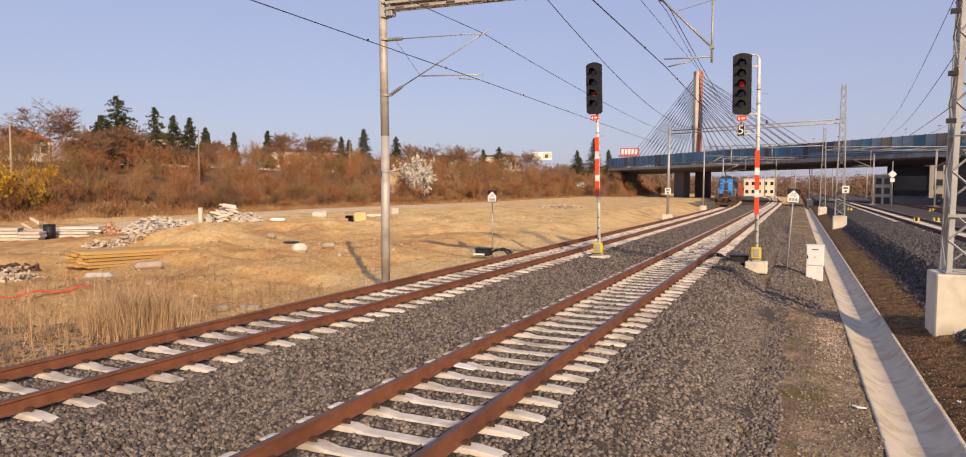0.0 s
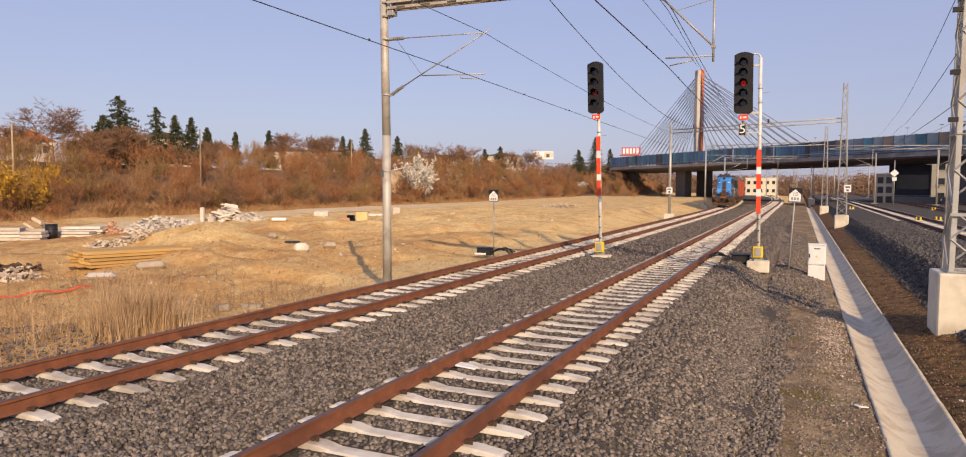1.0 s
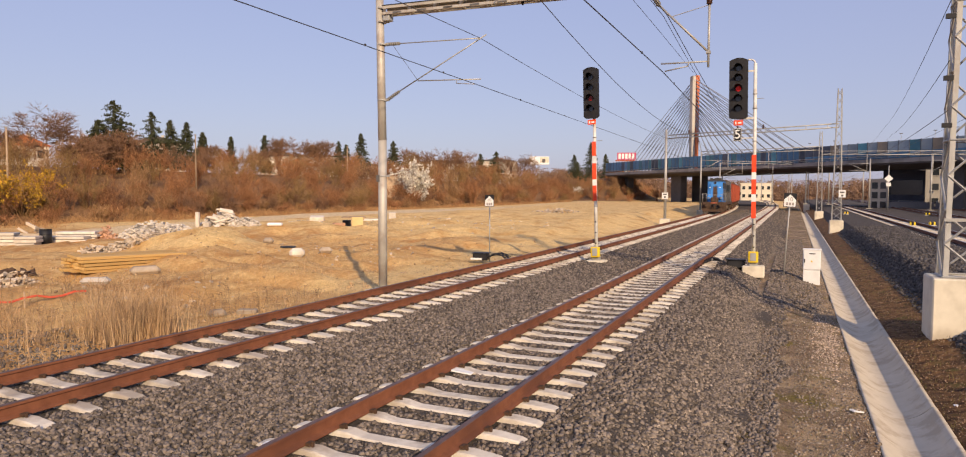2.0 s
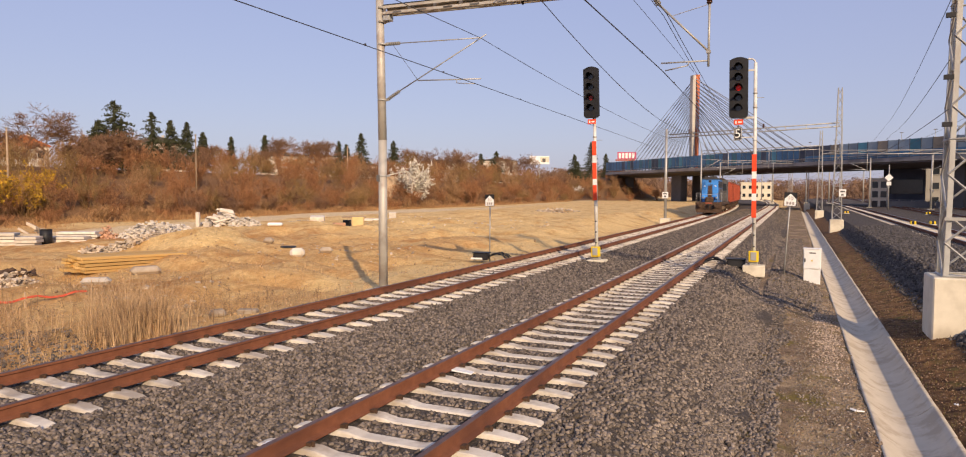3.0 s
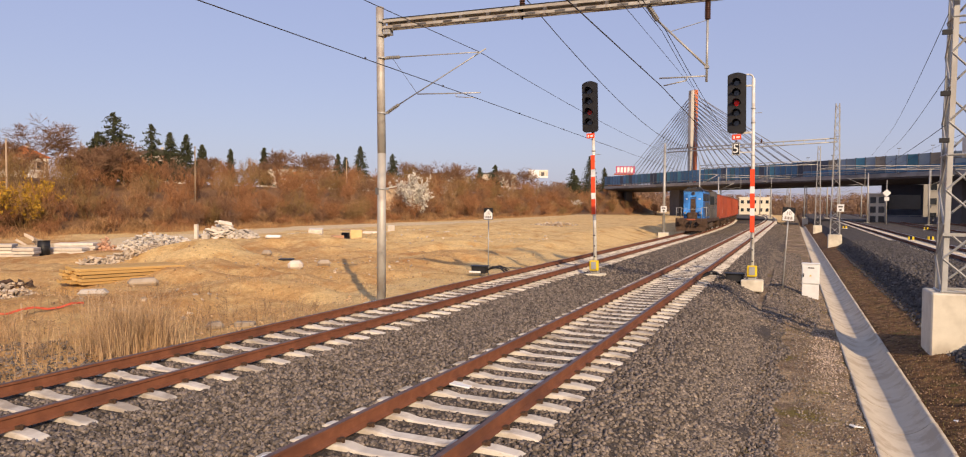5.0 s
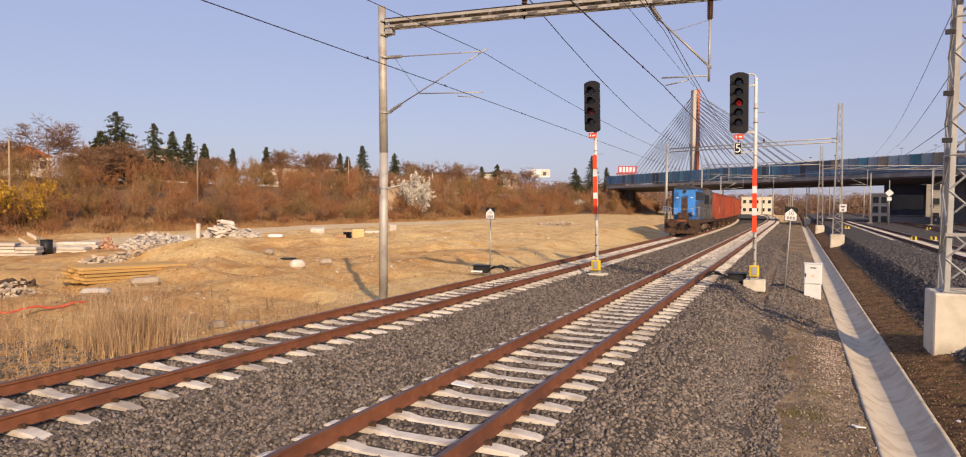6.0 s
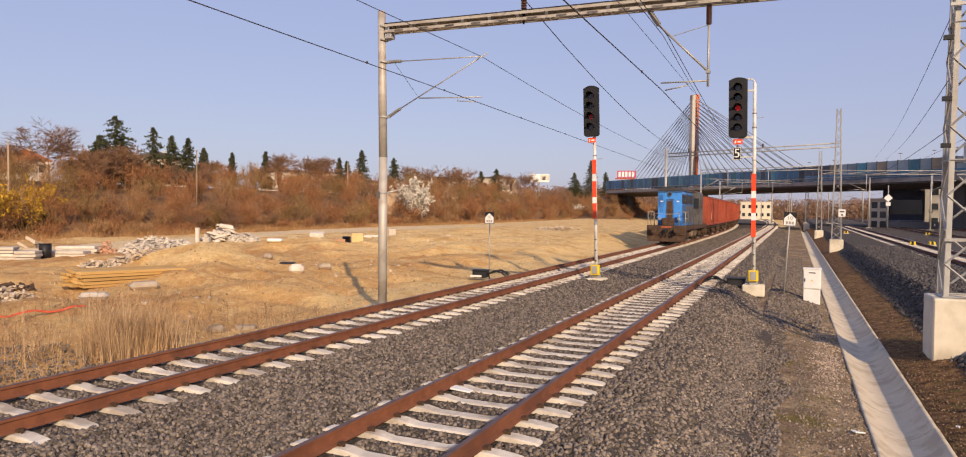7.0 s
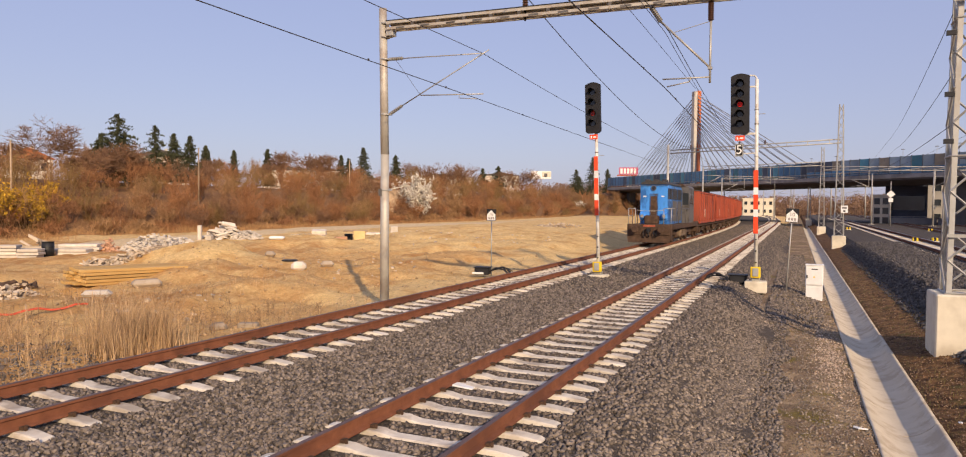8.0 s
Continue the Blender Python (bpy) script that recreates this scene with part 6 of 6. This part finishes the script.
# ---- building ground ----
def grass():
    rnd = random.Random(5)
    v, f = [], []

    def blade(x, y, h, r):
        z = ground_z(x, y) - 0.03
        a = rnd.uniform(0, 6.28)
        lean = rnd.gauss(0, 0.34)
        p = Vector((x, y, z))
        m = p + Vector((math.cos(a) * lean * h * 0.4, math.sin(a) * lean * h * 0.4, h * 0.6))
        e = p + Vector((math.cos(a) * lean * h, math.sin(a) * lean * h, h))
        sprig(v, f, p, m, r)
        sprig(v, f, m, e, r * 0.6)
    for _ in range(34):
        cx, cy = rnd.uniform(-13.1, -11.9), rnd.uniform(9.2, 11.0)
        tall = rnd.uniform(0.6, 1.05) * (1.15 - 0.16 * abs(cy - 9.9))
        for _ in range(int(16 + 44 * rnd.random())):
            blade(cx + rnd.gauss(0, 0.16), cy + rnd.gauss(0, 0.16), tall * rnd.uniform(0.45, 1.25), rnd.uniform(0.004, 0.008))
    for _ in range(60):
        cx, cy = rnd.uniform(-19.0, -11.8), rnd.uniform(5.0, 10.5)
        tall = rnd.uniform(0.15, 0.6) * rnd.random() + 0.12
        for _ in range(int(8 + 26 * rnd.random())):
            blade(cx + rnd.gauss(0, 0.2), cy + rnd.gauss(0, 0.2), tall * rnd.uniform(0.5, 1.3), rnd.uniform(0.004, 0.007))
    for _ in range(30):
        cx, cy = rnd.uniform(-19.0, -11.9), rnd.uniform(11.5, 20.0)
        tall = rnd.uniform(0.12, 0.4)
        for _ in range(int(4 + 16 * rnd.random())):
            blade(cx + rnd.gauss(0, 0.25), cy + rnd.gauss(0, 0.25), tall * rnd.uniform(0.5, 1.4), rnd.uniform(0.004, 0.007))
    for _ in range(700):
        blade(rnd.uniform(-30, -12), rnd.uniform(14, 26), rnd.uniform(0.08, 0.3), 0.007)
    w, wf = [], []
    for _ in range(750):
        x, y = rnd.gauss(-15.0, 2.8), rnd.uniform(5.0, 16.5)
        if x > -11.8:
            continue
        p = Vector((x, y, ground_z(x, y) - 0.03))
        h = rnd.uniform(0.12, 0.5)
        e = p + Vector((rnd.gauss(0, 0.15) * h, rnd.gauss(0, 0.15) * h, h))
        sprig(w, wf, p, e, 0.007)
        for _ in range(7):
            q = p.lerp(e, rnd.uniform(0.3, 1.0))
            sprig(w, wf, q, q + Vector((rnd.gauss(0, 0.12), rnd.gauss(0, 0.12), rnd.uniform(0.02, 0.16))), 0.004)
    tagged(new("dry_weeds", flat_mesh("dry_weeds", w, wf, WEED)), "withered brown weeds beside the far track", "weeds", kind="stuff")
    tagged(new("dry_grass", flat_mesh("dry_grass", v, f, STRAW)), "tall dry straw-coloured grass beside the far track", "grass", kind="stuff")
    v.clear(), f.clear()
    for _ in range(6000):
        x = rnd.choice((rnd.uniform(2.06, 3.5), rnd.uniform(2.06, 3.5), rnd.gauss(0.35, 0.35)))
        if x > 1.1 and x < 2.05:
            continue
        y = 6 + 36 * rnd.random() ** 1.3
        blade(x, y, rnd.uniform(0.03, 0.12), 0.004)
    tagged(new("short_grass", flat_mesh("short_grass", v, f, MOSS)), "short sparse grass along the drain", "grass", kind="stuff")


MOSS = mat("moss_grass", (0.12, 0.11, 0.03), (0.24, 0.19, 0.07), 3, 0.95, 0, 10, vary=0.4)
grass()
RUBBLE = mat("rubble", (0.36, 0.28, 0.20), (0.52, 0.43, 0.33), 2, 0.95, 0.3, 20, vary=0.35)
RUBBLE_W = mat("white_rubble", (0.46, 0.40, 0.33), (0.64, 0.58, 0.50), 2, 0.95, 0.3, 20, vary=0.2)
TIMBER = mat("raw_timber", (0.46, 0.28, 0.095), (0.56, 0.36, 0.14), 3, 0.8, 0.2, 20, vary=0.2, stretch=(0.3, 3, 3))
YELLOWFOAM = mat("yellow_foam", (0.56, 0.40, 0.18), (0.66, 0.49, 0.25), 3, 0.9, 0.2, 20)
BRICKRED = mat("brick_red", (0.42, 0.23, 0.14), (0.52, 0.31, 0.20), 5, 0.9, 0.2, 20, vary=0.3)


def rubble(x, y, w, d, h, n, material, label, seed, long=0.0, size=0.28):
    rnd = random.Random(seed)
    v, f = [], []
    for _ in range(n):
        a, r = rnd.uniform(0, 6.28), math.sqrt(rnd.random())
        px, py = x + math.cos(a) * r * w, y + math.sin(a) * r * d
        z = ground_z(px, py) + h * (1 - r * r) * rnd.random()
        s = size * rnd.uniform(0.35, 1.2)
        l = s * (1 + long * rnd.random() ** 2 * 4)
        m = Matrix.Translation((px, py, z)) @ Euler((rnd.gauss(0, 0.4), rnd.gauss(0, 0.4), rnd.uniform(0, 6.28))).to_matrix().to_4x4()
        o = len(v)
        v += [m @ Vector((i * l * 0.6 * rnd.uniform(0.6, 1.1), j * s * 0.5 * rnd.uniform(0.6, 1.1), k * s * 0.28 * rnd.uniform(0.6, 1.1))) for k in (-1, 1) for j in (-1, 1) for i in (-1, 1)]
        f += [tuple(o + i for i in q) for q in ((0, 2, 3, 1), (4, 5, 7, 6), (0, 1, 5, 4), (2, 6, 7, 3), (0, 4, 6, 2), (1, 3, 7, 5))]
    me = flat_mesh("rubble_heap", v, f, material)
    return tagged(new("rubble_heap", me), label, "rubble", kind="stuff")


rubble(-39.6, 33.4, 2.6, 2.2, 1.0, 900, RUBBLE_W, "heap of pale broken concrete and plaster", 1, long=0.3, size=0.17)
rubble(-37.6, 34.6, 1.6, 1.2, 0.5, 260, RUBBLE_W, "spread of white plaster pieces", 15, long=0.2, size=0.15)
rubble(-31.6, 25.4, 2.4, 2.4, 0.55, 1000, RUBBLE, "low heap of grey building rubble and planks", 2, long=1.0, size=0.14)
rubble(-41.6, 31.4, 0.9, 0.7, 0.9, 170, BRICKRED, "small heap of broken red bricks", 3, size=0.2)
rubble(-43.0, 43.2, 1.7, 1.2, 1.3, 170, RUBBLE_W, "heap of pale concrete slabs", 4, long=0.9, size=0.3)
rubble(-40.8, 43.3, 1.5, 1.1, 0.75, 260, RUBBLE_W, "heap of white rubble beside the slabs", 5, size=0.2)
rubble(-36.0, 44.5, 2.4, 1.0, 0.4, 200, RUBBLE, "scattered grey rubble on the dirt road", 6, size=0.18)
rubble(-42.6, 38.3, 0.9, 0.7, 0.5, 60, RUBBLE_W, "heap of white sacks by the dirt road", 7, size=0.34)
rubble(-43.4, 27.6, 1.6, 1.1, 1.2, 30, RUBBLE, "long grey boards leaning round a drum", 8, long=1.6, size=0.3)
rubble(-24.2, 14.2, 1.5, 1.2, 0.35, 260, RUBBLE, "low heap of pale rubble beside the grass", 14, size=0.16)
rubble(-25.0, 75.0, 3.0, 3.0, 0.4, 160, RUBBLE, "clods and stones on the sand bank", 9, size=0.22)
rubble(-17, 15, 3.0, 2.5, 0.05, 40, RUBBLE, "pale stones lying on the sand", 10, size=0.14)
rubble(-20, 27, 5.0, 4.0, 0.03, 70, RUBBLE, "pale stones lying on the sand", 11, size=0.13)
rubble(-24, 47, 8.0, 7.0, 0.03, 120, RUBBLE, "stones lying on the sand", 12, size=0.16)


def slab(x, y, rz, sx, sy, sz, material, label, cat, tilt=0, name="slab", lift=0.0, bevel=0.03):
    ob = part(name, box(bm_new(), -sx / 2, sx / 2, -sy / 2, sy / 2, 0, sz, bevel), material)
    ob.matrix_world = pose(x, y, ground_z(x, y) - 0.04 + lift, tilt, 0, rz)
    return tagged(ob, label, cat)


def plank_stack(x, y, rz):
    t = thing("plank_stack", pose(x, y, ground_z(x, y) - 0.1, 4, 2, rz), "stack of yellow raw timber planks", "planks")
    for j in range(5):
        for k in range(4):
            part("plank", box(bm_new(), -2.35 + random.gauss(0, 0.1), 2.35 + random.gauss(0, 0.1), -0.58 + 0.29 * k, -0.31 + 0.29 * k, 0.12 * j, 0.12 * j + 0.105, 0.01, m=pose(0, 0, 0, random.gauss(0, 1), 0, random.gauss(0, 1.2))), TIMBER, t)


plank_stack(-24.2, 19.2, 87)


def concrete_stack(x, y, rz, n, sx):
    t = thing("concrete_stack", pose(x, y, ground_z(x, y), 0, 0, rz), "stack of pale concrete slabs", "slabs")
    for j in range(n):
        part("slab", box(bm_new(), -sx + random.gauss(0, 0.08), sx + random.gauss(0, 0.08), -0.5, 0.5, 0.2 * j, 0.2 * j + 0.17, 0.02), RUBBLE_W, t)


concrete_stack(-43.6, 25.8, 40, 4, 0.9)
concrete_stack(-41.8, 26.4, 35, 3, 0.6)
concrete_stack(-42.4, 30.0, 35, 3, 1.1)
concrete_stack(-42.0, 29.0, 30, 2, 1.2)
drum = thing("oil_drum", pose(-42.0, 27.6, ground_z(-42.0, 27.6)), "black steel drum among the rubble", "drum")
part("shell", rod(bm_new(), (0, 0, 0), (0, 0, 0.95), 0.34, n=20), BLACK, drum)
for z in (0.0, 0.31, 0.62, 0.92):
    part("rib", rod(bm_new(), (0, 0, z), (0, 0, z + 0.03), 0.355, n=20), HOOD, drum)
slab(-43.6, 41.0, 20, 0.28, 0.28, 1.2, RUBBLE_W, "upright white pipe end in the rubble", "pipe", name="pipe_end")
slab(-43.0, 41.4, 20, 0.5, 0.5, 0.4, RUBBLE_W, "white plastic box in the rubble", "box", name="plastic_box")
slab(-41.2, 36.2, 40, 0.6, 0.5, 0.4, YELLOWFOAM, "yellow insulation block beside the rubble", "block", name="foam_block")
slab(-42.2, 36.2, 40, 0.6, 0.5, 0.7, RUBBLE_W, "pale concrete block beside the rubble", "block", name="concrete_block")
slab(-29.8, 43.2, 35, 0.85, 0.7, 0.7, YELLOWFOAM, "yellow insulation block on the dirt road", "block", name="foam_block")
slab(-30.2, 43.3, 35, 1.8, 1.1, 0.10, OLDWOOD, "brown board lying over a block", "board", name="board", lift=0.72)
slab(-30.9, 42.4, 65, 0.9, 0.4, 0.35, BRICKRED, "red-brown block on the dirt road", "block", name="clay_block")
slab(-31.2, 43.8, 15, 0.5, 0.5, 0.55, BLACK, "dark bundle under a board", "bundle", name="dark_bundle")
slab(-38.0, 49.0, 30, 1.2, 0.7, 0.55, RUBBLE_W, "tilted pale concrete block", "block", tilt=14, name="concrete_block")
slab(-32.2, 49.6, 28, 2.3, 0.4, 0.35, RUBBLE_W, "pale plastic pipe lying on the sand", "pipe", name="plastic_pipe", bevel=0.1)
slab(-31.2, 50.4, 30, 0.6, 0.5, 0.85, RUBBLE_W, "pale upright concrete block on sand", "block", name="concrete_block")
slab(-22.4, 26.6, 30, 0.7, 0.5, 0.1, BLACK, "black plastic scrap on the sand", "scrap", name="plastic_scrap")
slab(-20.2, 24.6, 30, 0.65, 0.5, 0.42, RUBBLE_W, "rounded pale stone on the sand", "stone", name="stone", bevel=0.14)
slab(-23.6, 26.6, 10, 0.5, 0.4, 0.3, RUBBLE, "rounded pale stone on the sand", "stone", name="stone", bevel=0.12)
slab(-19.4, 25.6, 50, 0.6, 0.4, 0.28, RUBBLE, "rounded pale stone on the sand", "stone", name="stone", bevel=0.12)
slab(-12.6, 13.4, 24, 0.5, 0.25, 0.16, RUBBLE, "broken concrete piece beside the far track", "block", name="concrete_piece")
slab(-13.1, 12.9, 60, 0.4, 0.35, 0.22, RUBBLE, "yellowish stone beside the far track", "stone", name="stone", bevel=0.08)
slab(-32.6, 37.4, 30, 1.0, 0.6, 0.22, WHITE, "white sheet lying on the sand", "sheet", name="plastic_sheet", bevel=0.08)
slab(-20.7, 15.2, 40, 0.9, 0.5, 0.24, RUBBLE_W, "white sack half hidden in grass", "sack", name="sack", bevel=0.12)
slab(-21.8, 18.0, 60, 1.0, 0.6, 0.3, RUBBLE, "grey sack lying before the planks", "sack", name="sack", bevel=0.12)
rubble(-25.8, 15.2, 1.6, 0.6, 0.15, 90, GRIME, "torn black plastic sheeting on the sand", 13, long=0.9, size=0.2)
t = thing("barrier_tape", pose(-17.2, 11.1, ground_z(-17.2, 11.1) + 0.12), "red barrier netting strung through the dry grass", "netting")
RED_NET = mat("faded_net", (0.55, 0.08, 0.04), (0.65, 0.13, 0.07), 6, 0.8, 0, 20)
pts = [Vector((-0.25 + 0.05 * k, -1.5 + 0.29 * k, 0.05 * math.sin(k * 1.7))) for k in range(10)]
for a, b in zip(pts, pts[1:]):
    part("strip", rod(bm_new(), a, b, 0.03, n=5), RED_NET, t)
for p in (pts[0], pts[4], pts[-1]):
    part("stake", rod(bm_new(), p + Vector((0, 0, -0.5)), p + Vector((0, 0, 0.15)), 0.02, n=5), OLDWOOD, t)


# ---- yard ----
def signal_pole(x, y, z, h, label, head):
    t = thing("yard_signal", pose(x, y, z), label, "yard signal", "yard signals")
    part("mast", rod(bm_new(), (0, 0, -0.2), (0, 0, h), 0.07, 0.06, 8), GALV, t)
    if head == "diamond":
        part("sign", box(bm_new(), -0.4, 0.4, -0.1, -0.07, -0.4, 0.4, m=pose(0, 0, h * 0.72, 0, 45, 0)), WHITE, t, "white diamond sign")
        part("plate", box(bm_new(), -0.3, 0.3, -0.1, -0.07, h * 0.55, h * 0.63), WHITE, t)
    else:
        bmh = bm_new()
        bmesh.ops.create_icosphere(bmh, subdivisions=2, radius=0.3, matrix=Matrix.Translation((0, 0, h * 0.3)))
        part("globe", bmh, WHITE, t)


signal_pole(12.4, 116, 0.0, 6.6, "tall yard post with a white diamond sign", "diamond")
signal_pole(22.0, 144, 0.0, 9.6, "tall yard post with a white globe", "globe")
pole(11.2, 130, 0, 8.3, "grey catenary pole in the yard", 0.13, arm=-3, arm_z=7.5)
pole(18.6, 122, 0, 8.3, "grey catenary pole in the yard", 0.13, arm=3, arm_z=7.5)
pole(7.0, 175, 0, 9.6, "grey catenary pole beyond the bridge", 0.15, arm=-3, arm_z=7.5)
pole(2.5, 190, 0, 9.6, "grey catenary pole beyond the bridge", 0.15, arm=3, arm_z=7.5)
pole(-5.2, 190, 0, 9.6, "grey catenary pole beyond the bridge", 0.15, arm=3, arm_z=7.5)
pole(-10.2, 250, 0, 9.6, "grey catenary pole beyond the bridge", 0.17, arm=3, arm_z=7.5)
pole(12.0, 230, 0, 9.6, "grey catenary pole beyond the bridge", 0.17, arm=3, arm_z=7.5)
pole(-1.0, 260, 0, 9.6, "grey catenary pole beyond the bridge", 0.17, arm=3, arm_z=7.5)
pole(17.0, 215, 0, 9.6, "grey catenary pole beyond the bridge", 0.17, arm=-3, arm_z=7.5)
plate = thing("kilometre_board", pose(3.4, 61.4, 0), "white board on the lattice mast", "board")
part("panel", box(bm_new(), -0.25, 0.25, -0.3, -0.26, 2.2, 2.78, 0.01), WHITE, plate)
bm = bm_new()
box(bm, -0.16, 0.16, -0.31, -0.3005, 2.54, 2.66), box(bm, -0.08, 0.08, -0.31, -0.3005, 2.28, 2.42)
part("worn_marks", bm, GREY, plate)
for (x, y), w in zip(((8.2, 61), (9.6, 62), (5.6, 92), (13.8, 92), (17.5, 105)), (0.45, 0.45, 0.5, 0.5, 0.6)):
    t = thing("point_machine", pose(x, y, 0.10, 0, 0, random.uniform(-10, 10)), "yellow and black point machine cover between the tracks", "point machine", "point machines")
    part("cover", box(bm_new(), -0.45 * w, 0.45 * w, -0.2, 0.2, 0, 0.28, 0.05), YELLOW, t)
    part("base", box(bm_new(), -0.6 * w, 0.6 * w, -0.25, 0.25, -0.06, 0.03, 0.01), PALE, t)
    part("stripe", box(bm_new(), -0.08, 0.08, -0.21, 0.21, 0.02, 0.286, 0.01), BLACK, t)
fence = thing("yard_fence", pose(19.5, 138, 0.08), "low grey fence before the station building", "fence")
for k in range(8):
    part("post", rod(bm_new(), (1.8 * k - 5, -0.4 * k, 0), (1.8 * k - 5, -0.4 * k, 1.3), 0.05, n=6), GALV, fence)
for z in (0.4, 0.85, 1.25):
    part("rail", pipe(bm_new(), [(-5, 0, z), (7.6, -2.8, z)], 0.035), GALV, fence)
for (x, y, sx) in ((24, 133, 3.0), (18, 137, 3.4)):
    t = thing("concrete_barrier", pose(x, y, 0.05, 0, 0, -8), "grey concrete wall panel beside the tracks", "barrier")
    part("panel", box(bm_new(), -sx, sx, -0.15, 0.15, 0, 1.1, 0.03), WALLGREY, t)
# the woods that close the view
FARWOOD = mat("far_wood", (0.17, 0.10, 0.065), (0.27, 0.17, 0.11), 0.6, 0.95, 0, 10, vary=0.3)


def far_woods():
    rnd = random.Random(9)
    v, f = [], []
    for _ in range(1100):
        x, y = rnd.uniform(-150, 130), rnd.uniform(340, 450)
        h = rnd.uniform(4.5, 9.5)
        z = ground_z(x, y) - 0.3
        p = Vector((x, y, z))
        sprig(v, f, p, p + Vector((rnd.gauss(0, 0.3), 0, h * 0.6)), 0.25)
        for _ in range(70):
            leaf(v, f, p + Vector((rnd.gauss(0, 1.3), rnd.gauss(0, 1), h * rnd.uniform(0.1, 1.0))), rnd.uniform(0.5, 1.1), rnd, 0.25)
    tagged(new("far_woods", flat_mesh("far_woods", v, f, FARWOOD)), "bare brown woods in the distance", "woods", kind="stuff")


far_woods()
for k in range(70):
    px, py = -49 + random.gauss(0, 5), 199 + random.gauss(0, 7)
    put_shrub(SHRUBS[k % 6], px, py, random.uniform(0.5, 0.9), SHRUB_LABELS[k % 6].replace("on the embankment", "beside the bridge"), z=ground_z(px, py), group="shrubs beside the bridge")
# litter
for x, y, z, s in ((-4.45, 9.15, -0.205, 0.16), (-5.0, 5.6, -0.2, 0.10), (0.95, 11.9, -0.88, 0.09), (2.75, 13.2, -0.62, 0.10), (2.95, 12.6, -0.52, 0.08), (3.1, 12.4, -0.47, 0.08), (2.4, 12.6, -0.8, 0.07), (-2.0, 15.0, -0.28, 0.05)):
    bm = bm_new()
    box(bm, -s, s, -s * 0.6, s * 0.6, 0, 0.025, 0.008)
    for vv in bm.verts:
        vv.co.z += 0.03 * noise.noise(vv.co * 9 + Vector((x, y, 0)))
        vv.co.x += 0.2 * s * noise.noise(vv.co * 13 + Vector((y, x, 0)))
    o = part("paper_scrap", bm, WHITE)
    o.matrix_world = pose(x, y, z, 0, 6, random.uniform(0, 180))
    tagged(o, "crumpled white paper scrap on the ground", "litter", "litter")

# ---- the tracks, piece by piece ----
track("far railway track with rusty rails on concrete sleepers", far_x, FAR0 - 10.8, 242, 250)
track("near railway track with rusty rails on concrete sleepers", near_x, NEAR0 - 10.8, 242, 250)
for k in range(3):
    track("yard railway track with worn rails on concrete sleepers", lambda y, k=k: yard_x(y, k), 30.0, 0, 300 if k == 0 else 0, 0.30, True)


# ---- movement ----
def motions():
    walk(loco, train_rows(0, 13.6))
    for w, y in zip(loco_wheels, (2.1, 4.5, 9.1, 11.5)):
        walk(w, roll_rows(y, 0.5))
    for i, w in enumerate(wagons):
        walk(w, train_rows(14.4 + 13.7 * i, 12.9))
        if i < 3:
            axles = [c for c in w.children if c.name.startswith("wheelset")]
            for c in axles:
                walk(c, roll_rows(c.location.y, 0.46))


motions()
